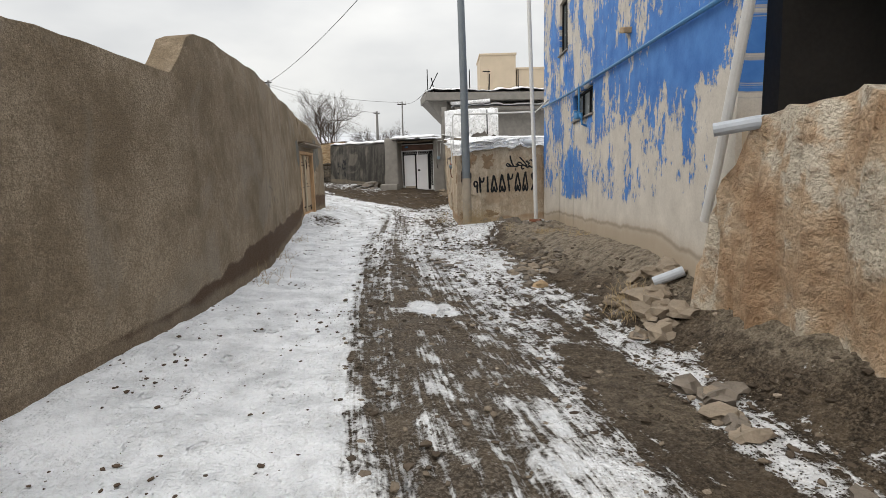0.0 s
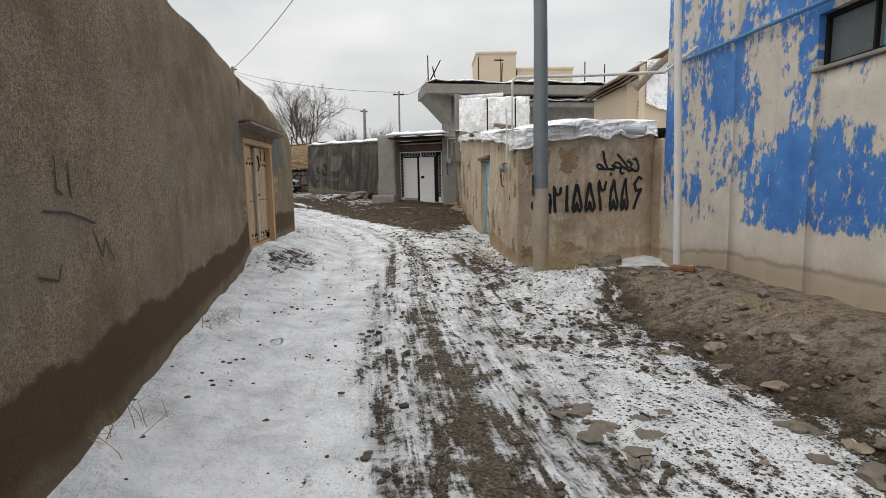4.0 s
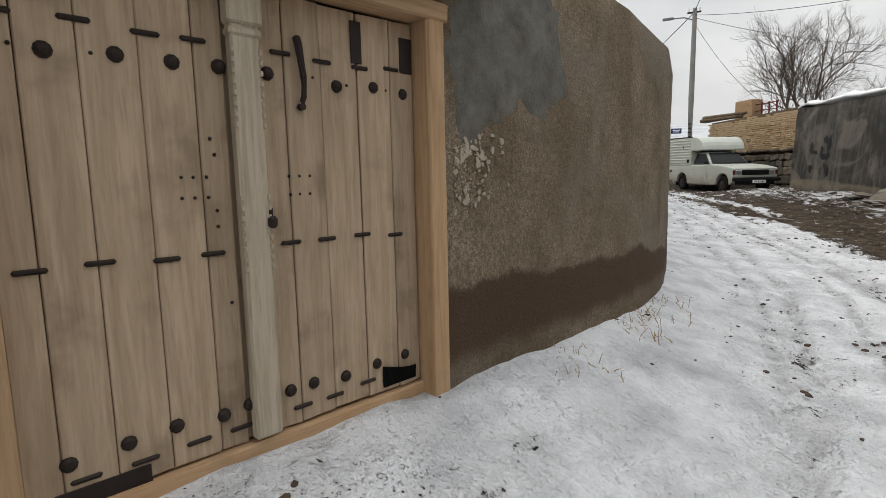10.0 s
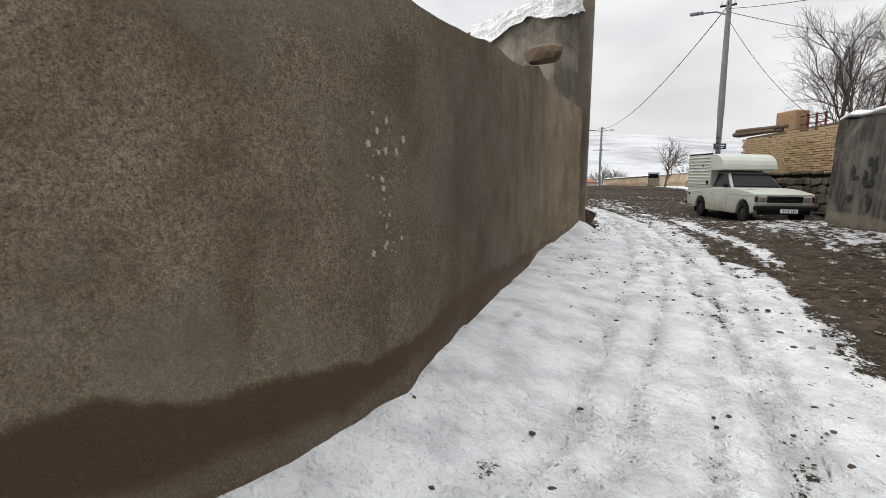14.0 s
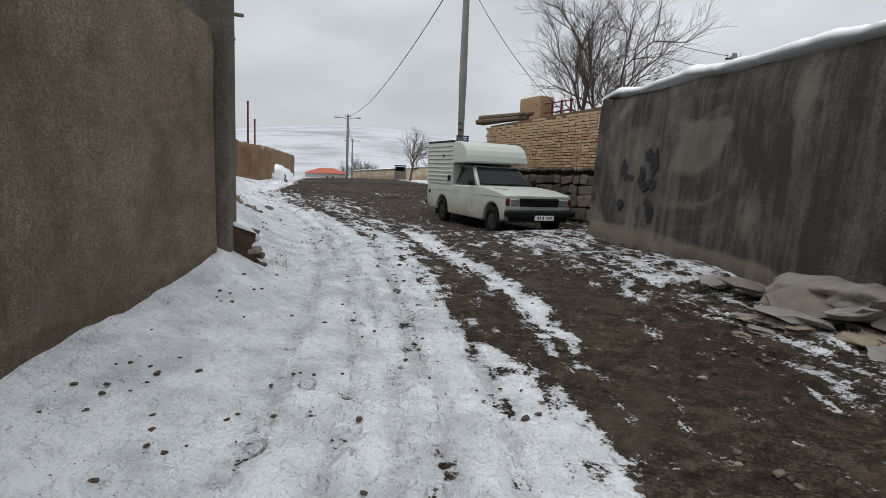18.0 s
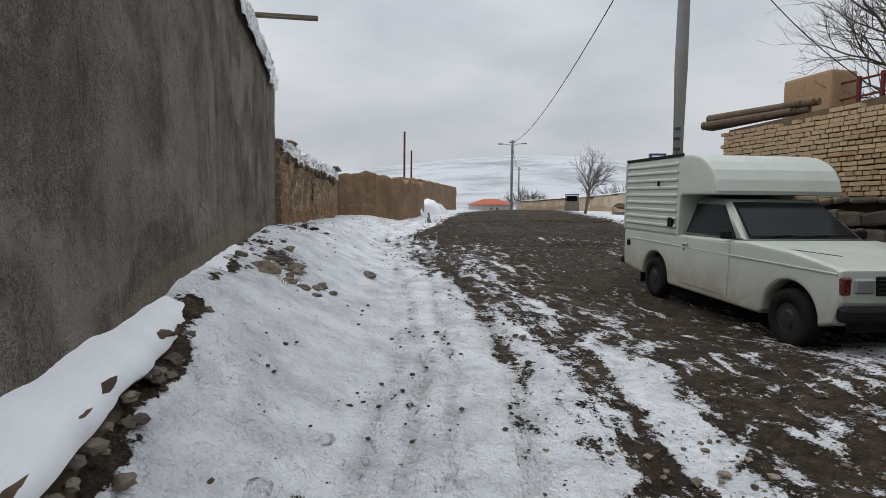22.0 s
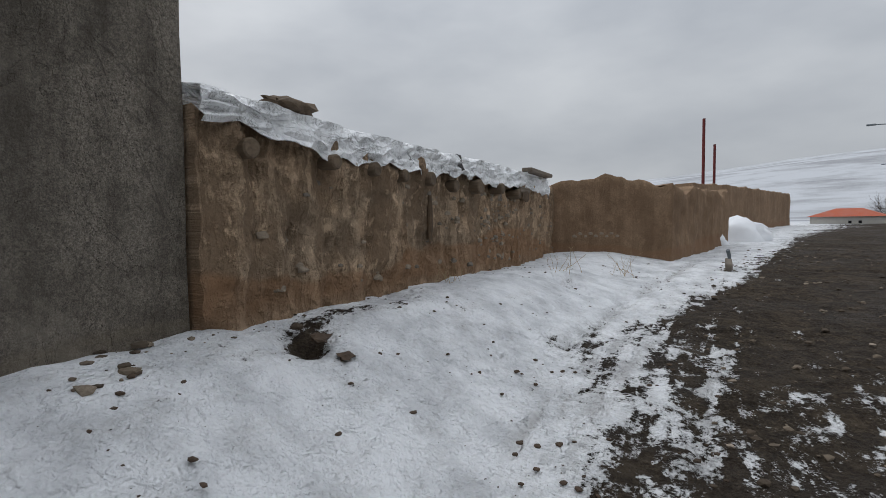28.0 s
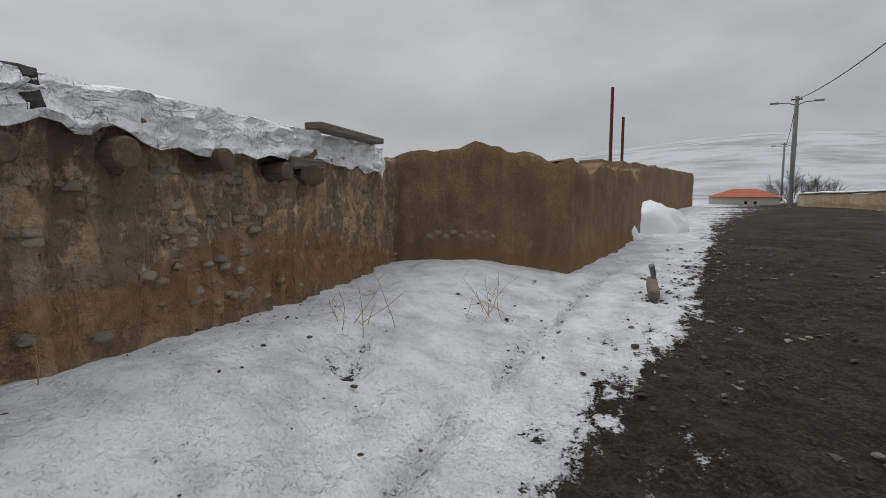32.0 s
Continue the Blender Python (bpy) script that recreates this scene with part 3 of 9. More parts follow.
def brick_material():
    s = Shader("yellow_brick", 0.9, spec=0.15)
    co = s.coord()
    r = s.rand()
    col = s.ramp(r, (0.0, (0.30, 0.20, 0.115)), (0.4, (0.40, 0.29, 0.175)), (0.8, (0.50, 0.375, 0.24)), (1.0, (0.33, 0.20, 0.115)))
    n = s.noise(co, 25, 4, 0.65)
    col = s.mix(s.span(n, 0.4, 0.7, 0.0, 0.45), col, (0.20, 0.14, 0.09))
    s.set("Base Color", col)
    s.bump(n, 0.5, 0.008)
    return s.mat


m_brick = brick_material()


def stone_material(island=False):
    s = Shader("rubble_stone", 0.9, spec=0.2)
    co = s.coord()
    col = s.ramp(s.rand(island), (0.0, (0.085, 0.073, 0.06)), (0.5, (0.13, 0.112, 0.09)), (1.0, (0.19, 0.155, 0.118)))
    n = s.noise(co, 7, 5, 0.65)
    col = s.mix(s.span(n, 0.4, 0.68, 0.0, 0.6), col, (0.06, 0.05, 0.042))
    s.set("Base Color", col)
    s.bump(n, 0.7, 0.03)
    return s.mat


m_stone = stone_material()


def pebble_material():
    s = Shader("mud_and_pebbles", 0.85, spec=0.2)
    col = s.ramp(s.rand(True), (0.0, (0.045, 0.033, 0.023)), (0.6, (0.105, 0.08, 0.058)), (0.9, (0.20, 0.16, 0.118)), (1.0, (0.36, 0.30, 0.235)))
    n = s.noise(s.coord(), 60, 3, 0.65)
    s.set("Base Color", s.mix(s.span(n, 0.4, 0.68, 0.0, 0.5), col, (0.09, 0.072, 0.055)))
    s.bump(n, 0.5, 0.006)
    return s.mat


m_pebbles = pebble_material()
m_mortar = plain("mud_mortar", (0.11, 0.078, 0.05), 0.95, 0, 0.3, 9, 0.6)

# ---- building blocks ----
def part(name, bm, material, parent=None, label="", smooth=False):
    """Links a bmesh as one mesh object, under a thing or a part."""
    me = bpy.data.meshes.new(name)
    bm.to_mesh(me)
    bm.free()
    me.materials.append(material)
    if smooth:
        me.shade_smooth()
    ob = new(name, me)
    if parent is not None:
        ob.parent = parent
    if label:
        ob["label"] = label
    return ob


def mesh(name, verts, faces, material, parent=None, label="", smooth=False):
    me = bpy.data.meshes.new(name)
    me.from_pydata([tuple(v) for v in verts], [], faces)
    me.update()
    me.materials.append(material)
    if smooth:
        me.shade_smooth()
    ob = new(name, me)
    if parent is not None:
        ob.parent = parent
    if label:
        ob["label"] = label
    return ob


def thing(name, label, category, at=None, group="", kind=""):
    ob = new(name)
    ob.empty_display_size = 0.2
    if at is not None:
        ob.matrix_world = at
    return tagged(ob, label, category, group, kind)


def box(bm, size, at=(0, 0, 0), turn=None, bevel=0.0, segs=1):
    """A box of that size centred at a place, with its edges rounded off."""
    m = Matrix.Translation(at) @ (turn.to_4x4() if turn is not None else Matrix()) @ Matrix.Diagonal((*size, 1))
    made = bmesh.ops.create_cube(bm, size=1, matrix=m)["verts"]
    if bevel:
        edges = list({e for v in made for e in v.link_edges})
        bmesh.ops.bevel(bm, geom=edges, offset=bevel, segments=segs, affect="EDGES", profile=0.6)
    return bm


def tube(bm, a, b, r0, r1=None, seg=10, caps=True):
    """A round bar between two places."""
    a, b = Vector(a), Vector(b)
    r1 = r0 if r1 is None else r1
    d = b - a
    m = Matrix.Translation((a + b) / 2) @ d.to_track_quat("Z", "Y").to_matrix().to_4x4()
    bmesh.ops.create_cone(bm, cap_ends=caps, segments=seg, radius1=r0, radius2=r1, depth=d.length, matrix=m)
    return bm


def pipe_run(points, r, seg=8):
    """A bent pipe or cable through the points."""
    bm = bmesh.new()
    pts = [Vector(p) for p in points]
    rings = []
    for i, p in enumerate(pts):
        d = (pts[min(i + 1, len(pts) - 1)] - pts[max(i - 1, 0)]).normalized()
        q = d.to_track_quat("Z", "Y").to_matrix()
        rr = r(i / (len(pts) - 1)) if callable(r) else r
        rings.append([bm.verts.new(p + q @ Vector((rr * math.cos(k * math.tau / seg), rr * math.sin(k * math.tau / seg), 0))) for k in range(seg)])
    for a, b in zip(rings, rings[1:]):
        for k in range(seg):
            bm.faces.new((a[k], a[(k + 1) % seg], b[(k + 1) % seg], b[k]))
    bm.faces.new(rings[0][::-1])
    bm.faces.new(rings[-1])
    return bm


def n3(x, y, z=0.0, scale=1.0):
    return noise.noise(Vector((x * scale, y * scale, z * scale)))


def smooth(x, a, b):
    t = np.clip((x - a) / (b - a), 0, 1)
    return t * t * (3 - 2 * t)


# ---- the lane: its middle line, its rise and its banks ----
LANE = np.array([(0.2, -30), (0.05, -4), (0.0, 0), (-0.6, 3.06), (-1.1, 6.2), (-1.55, 10.0), (-1.85, 13.0), (-2.0, 15.5), (-2.3, 18.3), (-3.3, 21.2), (-4.9, 23.9), (-6.3, 26.1), (-8.2, 28.4), (-10.5, 30.8), (-13.5, 33.1), (-16.7, 35.3), (-21.0, 38.9), (-27.5, 46.0), (-38.0, 59.0), (-55.0, 80.0)], float)


LEDGE = np.array([(-9.2, 27.52), (-10.05, 28.05), (-11.2, 28.7), (-12.8, 29.72), (-13.9, 30.35)], float)


def along(poly, x, y):
    """How far along a line each place lies, and how far to the right of it."""
    best = np.full(np.shape(x), 1e9)
    s_out, d_out, start = np.zeros(np.shape(x)), np.zeros(np.shape(x)), 0.0
    for a, b in zip(poly, poly[1:]):
        v = b - a
        length = np.hypot(*v)
        v = v / length
        t = np.clip((x - a[0]) * v[0] + (y - a[1]) * v[1], 0, length)
        qx, qy = x - a[0] - t * v[0], y - a[1] - t * v[1]
        far = np.hypot(qx, qy)
        side = np.where(qx * v[1] - qy * v[0] >= 0, 1.0, -1.0)
        near = far < best
        best = np.where(near, far, best)
        s_out, d_out = np.where(near, start + t, s_out), np.where(near, far * side, d_out)
        start += length
    return s_out, d_out


def lane_height(x, y):
    x, y = np.asarray(x, float), np.asarray(y, float)
    s, d = along(LANE, x, y)
    s = s - 30.0
    z = np.interp(s, (-20, 0, 4, 8, 10, 13.2, 15.5, 18.5, 21.6, 24.7, 27.3, 30.3, 33.6, 37.4, 41.3, 44, 47, 57, 73, 100), (0.03, 0.03, 0.02, -0.02, -0.05, -0.06, 0.02, 0.09, 0.15, 0.28, 0.43, 0.6, 0.77, 0.94, 1.2, 1.42, 1.62, 1.84, 1.95, 2.0))
    left = np.interp(s, (-20, 9, 12, 14, 15, 16.5, 18.5, 20, 22, 24, 26, 27.5, 29, 30, 31.5, 33, 35, 38.5, 40.7, 43.5, 46, 50, 60), (0.11, 0.12, 0.15, 0.2, 0.26, 0.33, 0.28, 0.27, 0.3, 0.22, 0.13, 0.1, 0.22, 0.5, 0.66, 0.72, 0.68, 0.7, 0.55, 0.38, 0.18, 0.14, 0.1))
    right = np.interp(s, (-20, 3, 6, 9, 12, 13.5, 14.5, 18, 20.5, 23, 26, 30, 33, 36, 45, 60), (0.7, 0.7, 0.62, 0.45, 0.36, 0.3, 0.06, 0.0, 0.02, 0.15, 0.3, 0.32, 0.2, 0.02, 0.05, 0.1))
    dip = np.interp(s, (0, 12, 14.5, 20, 22), (0.14, 0.11, 0.06, 0.05, 0.0))
    wide_l = np.interp(s, (0, 14, 20, 28, 32, 37, 40, 42), (2.0, 2.0, 2.0, 2.6, 2.7, 2.7, 2.5, 1.9))
    wide_r = np.interp(s, (0, 12, 14.5, 22, 30, 38), (3.9, 4.1, 2.4, 5.0, 4.0, 4.0))
    start_r = np.interp(s, (0, 13, 15), (0.66, 0.66, 0.2))
    z = z + left * smooth(-d / wide_l, 0.25, 1.0) + right * smooth((d / wide_r - start_r) / (1 - start_r), 0.0, 1.0) - dip * smooth(d, 0.4, 2.0)
    z = z - 0.11 * np.exp(-(((x + 9.7) / 1.8) ** 2 + ((y - 34.4) / 1.5) ** 2) ** 2) + 0.13 * np.exp(-((x + 3.8) / 0.42) ** 2 - ((y - 14.95) / 0.6) ** 2) + 0.16 * np.exp(-((x + 9.4) / 0.5) ** 2 - ((y - 27.2) / 0.4) ** 2)
    r = np.hypot(x + 10, y - 20)
    bearing = np.arctan2(-(x + 14), y - 33)
    # far hills, highest to the north-west
    crest = 0.062 + 0.036 * np.exp(-((bearing - 0.62) / 0.24) ** 2) + 0.006 * np.sin(bearing * 9.0)
    return z + np.maximum(r - 130, 0) * crest * smooth(r, 130, 900) * 1.12


def ground_z(x, y):
    return float(lane_height(x, y))


def spaced(lo, hi, step, far):
    inner = np.arange(lo, hi + step / 2, step)
    out, gap, p = [], step, 0.0
    while p < far:
        gap *= 1.22
        p += gap
        out.append(p)
    out = np.array(out)
    return np.concatenate([(lo - out)[::-1], inner, hi + out])


def build_ground():
    gx, gy = spaced(-27.0, 4.0, 0.075, 1500.0), spaced(-1.5, 44.0, 0.075, 1500.0)
    X, Y = np.meshgrid(gx, gy)
    Z = lane_height(X, Y)
    s, d = along(LANE, X, Y)
    s = s - 30.0
    near = (X > -30) & (X < 5) & (Y > -3) & (Y < 48)
    big, mid, rough = np.zeros(X.shape), np.zeros(X.shape), np.zeros(X.shape)
    for i, j in zip(*np.nonzero(near)):
        big[i, j] = n3(X[i, j], Y[i, j], 0, 0.55)
        mid[i, j] = n3(X[i, j], Y[i, j], 7.7, 2.1)
        rough[i, j] = n3(X[i, j], Y[i, j], 3.3, 5.5)
    # from the start to the mud house: snow beside the wall, rutted mud, snowy gravel, a dry bank
    def profile(*knots):
        return np.interp(d + 0.05 * mid, knots[::2], knots[1::2])

    stations = (2.2, 3.4, 5.4, 8.0, 12.0, 15.2, 18.0, 20.5)
    bands = (profile(-0.3, 0.95, -0.12, 0.80, 0.0, 0.50, 0.3, 0.42, 0.6, 0.30, 0.85, 0.34, 1.1, 0.48, 1.5, 0.52, 1.68, 0.22, 2.1, 0.16, 2.3, 0.58, 2.6, 0.50, 2.8, 0.2, 3.4, 0.1),
             profile(-0.3, 0.95, -0.12, 0.80, 0.0, 0.48, 0.3, 0.40, 0.5, 0.24, 0.75, 0.46, 1.05, 0.34, 1.4, 0.30, 1.6, 0.44, 1.9, 0.2, 2.25, 0.14, 2.4, 0.60, 2.7, 0.52, 2.95, 0.15, 3.6, 0.08),
             profile(-0.3, 0.95, -0.10, 0.82, 0.0, 0.52, 0.4, 0.42, 0.55, 0.18, 0.9, 0.2, 1.25, 0.22, 1.4, 0.50, 1.8, 0.48, 2.15, 0.22, 2.5, 0.42, 2.8, 0.35, 3.0, 0.12, 3.6, 0.05),
             profile(-0.3, 0.95, -0.08, 0.84, 0.05, 0.56, 0.5, 0.48, 0.7, 0.2, 0.85, 0.34, 1.05, 0.62, 1.8, 0.54, 2.4, 0.58, 2.75, 0.42, 2.95, 0.16, 3.6, 0.04),
             profile(-0.3, 0.95, -0.05, 0.86, 0.1, 0.64, 0.5, 0.58, 0.65, 0.30, 0.85, 0.66, 1.3, 0.60, 2.2, 0.54, 2.8, 0.46, 3.15, 0.22, 3.6, 0.06),
             profile(-0.4, 0.95, 0.0, 0.82, 0.15, 0.68, 0.6, 0.64, 0.9, 0.56, 1.3, 0.50, 1.5, 0.26, 1.9, 0.28, 2.2, 0.62, 2.4, 0.78, 2.9, 0.82),
             profile(-0.5, 0.95, 0.1, 0.84, 0.5, 0.72, 1.2, 0.68, 2.0, 0.60, 2.4, 0.58, 2.65, 0.84, 3.6, 0.88),
             profile(0.4, 0.90, 1.2, 0.76, 1.45, 0.46, 1.7, 0.26, 2.6, 0.30, 2.9, 0.62, 3.5, 0.74, 4.2, 0.3))
    cover = np.zeros(X.shape)
    for i, band in enumerate(bands):
        lo, hi = stations[i - 1] if i else -99.0, stations[i + 1] if i + 1 < len(bands) else 99.0
        share = np.clip((s - lo) / (stations[i] - lo), 0, 1) if i else np.ones(X.shape)
        if i + 1 < len(bands):
            share = share * np.clip((hi - s) / (hi - stations[i]), 0, 1)
        cover += band * share
    # past the bend: clean snow beside the wall, then mud with a leftover strip of snow
    e = d - np.interp(s, (20.5, 22.5, 27, 28.5, 33, 35, 36.5, 38.4, 41.3, 42, 43.4, 44.4, 46, 52, 90), (1.5, 1.1, 1.02, 0.62, 0.72, 0.62, 0.32, 0.05, -0.45, -0.62, 0.0, 0.2, 0.75, 0.9, 1.0)) + 0.10 * big
    beyond = np.where(e < 0, 0.54 + 0.42 * np.minimum(-e / 0.6, 1), 0.50 - np.interp(s, (21, 29, 35, 42.4, 43.6, 47), (0.27, 0.28, 0.05, 0.05, 0.30, 0.30)) * np.clip(e / 0.16, 0, 1))
    beyond += 0.07 * smooth(e, 0.0, 0.15) * (1 - smooth(e, 0.7, 1.0)) * smooth(s, 39, 41) * (1 - smooth(s, 42.6, 43.4))
    beyond -= (0.10 * smooth(e, 0.5, 0.9) + 0.07 * smooth(e, 1.2, 2.4)) * smooth(s, 31, 36)
    for off, wide in ((0.95, 0.14), (1.45, 0.12)):
        beyond += 0.10 * np.exp(-((d - off - 0.1 * np.sin(s * 0.6)) / wide) ** 2) * smooth(s, 33, 35) * (1 - smooth(s, 40.5, 42.5))
    strip = np.exp(-((d - 1.26 - 0.10 * np.sin(s * 0.9) - 0.05 * mid) / 0.17) ** 2) * smooth(s, 27, 28.5) * (1 - smooth(s, 33, 35))
    yard = smooth(s, 22.5, 26) * (1 - smooth(s, 32, 35))
    beyond += 0.46 * strip + 0.24 * yard * smooth(d, 1.8, 3.0)
    cover = cover + (beyond - cover) * smooth(s, 20, 21.8)
    cover = np.where(cover > 0.75, 0.75 + 0.6 * (cover - 0.75), cover + (0.05 + 0.05 * smooth(d, 0.7, 1.1) * (1 - smooth(d, 2.6, 3.0))) * (1 - smooth(s, 19, 22)))
    cover += 0.34 * np.exp(-(((X + 8.2) / 1.0) ** 2 + ((Y - 33.7) / 0.6) ** 2)) + 0.10 * big + 0.07 * mid
    dust = smooth(d + 0.25 * mid, 3.0, 3.4) * smooth(s, -0.5, 1.0) * (1 - smooth(s, 12.5, 14)) + 0.35 * np.exp(-(((s - 3.2) / 1.0) ** 2 + ((d - 2.1) / 0.4) ** 2) ** 2)
    cover -= 0.25 * dust
    apron = np.exp(-(((X + 1.6) / 1.7) ** 2 + ((Y - 26.6) / 1.5) ** 2) ** 2)
    cover -= 0.3 * apron
    away = smooth(np.abs(d + 0.8), 6.0, 8.5)
    mixed = (1 - smooth(s, 15.5, 19.5)) * smooth(d, -0.25, 0.1) * (1 - 0.65 * smooth(d, 1.3, 1.8)) + 0.12 * smooth(s, 33, 38)
    stony = smooth(d, 1.1, 1.7) * (1 - smooth(d, 3.3, 3.7)) * (1 - smooth(s, 19, 21)) + 0.55 * smooth(s, 20, 22) * smooth(d, 1.5, 2.2)
    # wheel tracks: (offset from the lane's middle, half width, depth, from, to)
    tread = np.zeros(X.shape)
    for off, wide, deep, s0, s1 in ((0.14, 0.10, 0.12, -3, 15), (0.42, 0.05, 0.12, -3, 13), (0.95, 0.06, 0.10, -3, 13), (1.35, 0.10, 0.04, 4, 14), (-0.45, 0.06, 0.16, 14, 40), (-0.12, 0.05, 0.12, 17, 41), (0.22, 0.09, 0.26, 13, 42), (0.55, 0.07, 0.14, 13, 30), (-0.75, 0.05, 0.07, 17, 36), (0.85, 0.10, 0.14, 13, 20)):
        w = np.exp(-((d - off - 0.10 * np.sin(s * 0.35 + off * 5)) / wide) ** 2) * smooth(s, s0, s0 + 1.5) * (1 - smooth(s, s1 - 1.5, s1))
        cover -= deep * w
        tread = np.maximum(tread, w)
        Z -= 0.03 * w * near
    # fresh tyre prints pressed white into the snow's ragged edge
    for off in (-0.52, -0.26, 0.38):
        fresh = np.exp(-((d - off - 0.12 * (s - 41.5)) / 0.075) ** 4) * smooth(s, 39.6, 40.2) * (1 - smooth(s, 42.0, 42.8))
        cover += 0.32 * fresh
        tread = np.maximum(tread, fresh)
    puddle = np.exp(-(((X + 0.13 + 0.06 * mid) / 0.36) ** 2 + ((Y - 5.7) / 0.34) ** 2) ** 2)
    cover += 0.62 * puddle
    gravel = np.exp(-(((X + 3.36 + 0.12 * mid) / 0.46) ** 2 + ((Y - 15.05) / 1.0) ** 2) ** 2)
    cover -= 0.36 * gravel
    mixed = np.clip(mixed - puddle, 0, 1)
    stony = np.clip(stony + gravel, 0, 1) * (1 - puddle)
    pit = np.exp(-(((X + 19.66) / 0.26) ** 2 + ((Y - 35.9) / 0.2) ** 2))
    hole = np.exp(-(((X + 16.9) / 0.24) ** 2 + ((Y - 32.85) / 0.18) ** 2))
    Z -= 0.19 * pit + 0.16 * hole
    # mud colour let through in the pit stands in for the hollow's shade
    cover -= 0.7 * hole + 0.38 * pit ** 2
    # earth crumbled from the stable wall, and a tyre line curving through its snow
    foot_s, foot_d = along(np.array([(-16.8, 32.22), (-18.1, 33.4), (-18.85, 34.0)]), X, Y)
    cover -= (0.22 + 0.55 * mid + 0.25 * rough) * np.exp(-((foot_d - 0.22) / 0.2) ** 2) * smooth(foot_s, -0.1, 0.3) * (1 - smooth(foot_s, 2.0, 2.7))
    _, curve = along(np.array([(-17.6, 35.0), (-18.3, 35.7), (-19.2, 36.6), (-20.5, 38.0), (-22.0, 39.6)]), X, Y)
    line = np.exp(-(curve / 0.07) ** 2)
    Z -= 0.05 * line
    cover -= 0.16 * line
    tread = np.maximum(tread, 0.9 * line)
    _, lip = along(LEDGE, X, Y)
    s_lip, _ = along(LEDGE, X, Y)
    cut = smooth(lip, -0.1, 0.0) * (1 - smooth(lip + 0.2 * mid, 0.03, 0.13)) * smooth(s_lip, 0.1, 0.4) * (1 - smooth(s_lip, 5.0, 5.4))
    cover -= 0.7 * cut
    spill = np.exp(-(((X + 13.85) * 0.84 - (Y - 30.85) * 0.54) / 0.6) ** 2 - (((X + 13.85) * 0.54 + (Y - 30.85) * 0.84) / 0.24) ** 2)
    cover -= 0.6 * spill
    # lumps of snow and clods, flattest in the tracks
    Z += near * (0.030 * big + 0.030 * mid + 0.020 * rough) * (1 - 0.5 * tread)
    cover, mixed, dust, stony = cover * (1 - away) + 0.92 * away, mixed * (1 - away), dust * (1 - away), stony * (1 - away)
    nx, ny = len(gx), len(gy)
    idx = np.arange(nx * ny).reshape(ny, nx)
    quads = np.stack([idx[:-1, :-1], idx[:-1, 1:], idx[1:, 1:], idx[1:, :-1]], -1).reshape(-1, 4)
    me = bpy.data.meshes.new("ground")
    me.vertices.add(nx * ny)
    me.vertices.foreach_set("co", np.stack([X, Y, Z], -1).reshape(-1).astype(np.float32))
    me.loops.add(quads.size)
    me.loops.foreach_set("vertex_index", quads.reshape(-1).astype(np.int32))
    me.polygons.add(len(quads))
    me.polygons.foreach_set("loop_start", np.arange(0, quads.size, 4, dtype=np.int32))
    me.polygons.foreach_set("use_smooth", np.ones(len(quads), dtype=bool))
    me.update(calc_edges=True)
    layer = me.uv_layers.new(name="lane")
    layer.data.foreach_set("uv", np.stack([s, d], -1).reshape(-1, 2)[quads.reshape(-1)].reshape(-1).astype(np.float32))
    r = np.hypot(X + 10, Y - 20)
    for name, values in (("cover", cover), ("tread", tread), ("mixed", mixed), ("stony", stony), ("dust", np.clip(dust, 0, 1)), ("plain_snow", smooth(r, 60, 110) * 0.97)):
        a = me.attributes.new(name, "FLOAT", "POINT")
        a.data.foreach_set("value", values.reshape(-1).astype(np.float32))
    me.materials.append(m_ground)
    return tagged(new("ground", me), "snowy village lane of frozen mud with wheel tracks", "ground", kind="structure")


ground = build_ground()


# ---- walls ----
def resample(pts, step):
    pts = [Vector((*p, 0)) for p in pts]
    out, total = [(0.0, pts[0])], 0.0
    for a, b in zip(pts, pts[1:]):
        n = max(1, round((b - a).length / step))
        for k in range(1, n + 1):
            out.append((total + (b - a).length * k / n, a.lerp(b, k / n)))
        total += (b - a).length
    return out, total


def at_length(pts, u):
    for a, b in zip(pts, pts[1:]):
        a, b = Vector(a), Vector(b)
        if u <= (b - a).length:
            return a + (b - a).normalized() * u, (b - a).normalized()
        u -= (b - a).length
    return Vector(pts[-1]), (Vector(pts[-1]) - Vector(pts[-2])).normalized()


def heading(pts, u, reach=0.14):
    """The way along a line, eased round its corners."""
    d = at_length(pts, max(0.0, u - reach))[1] + at_length(pts, u + reach)[1]
    return d.normalized() if d.length > 0.3 else at_length(pts, u)[1]


SURFACE = {}


def relief_at(u, z, amp, seed, wobble, rill):
    """How far an uneven wall face stands out: slow waves, lumps and rain-washed rills."""
    off = amp * (wobble * 2.0 * n3(u, z, seed, 0.8) + n3(u, z, seed + 5, 3.0) * (1 - 0.4 * wobble))
    if rill:
        k = n3(u * 5.5, z * 0.9, seed + 11) + 0.6 * n3(u * 12.0, z * 2.2, seed + 3)
        off += rill * (k - 0.8 * max(0.0, n3(u * 3.0, z * 1.2, seed + 21)) ** 1.0) + rill * 0.5 * n3(u, z, seed + 31, 11.0)
    return off


def on_wall(name, u, z, proud=0.0):
    """A place on the uneven face of a wall, that far along it and that high."""
    pts, side, amp, seed, lean, wobble, rill = SURFACE[name]
    p, d = at_length(pts, u)[0], heading(pts, u)
    out = Vector((d.y, -d.x)) * side
    off = relief_at(u, z, amp, seed, wobble, rill) - lean * (z - ground_z(p.x, p.y)) + proud
    return Vector((p.x + out.x * off, p.y + out.y * off, z))


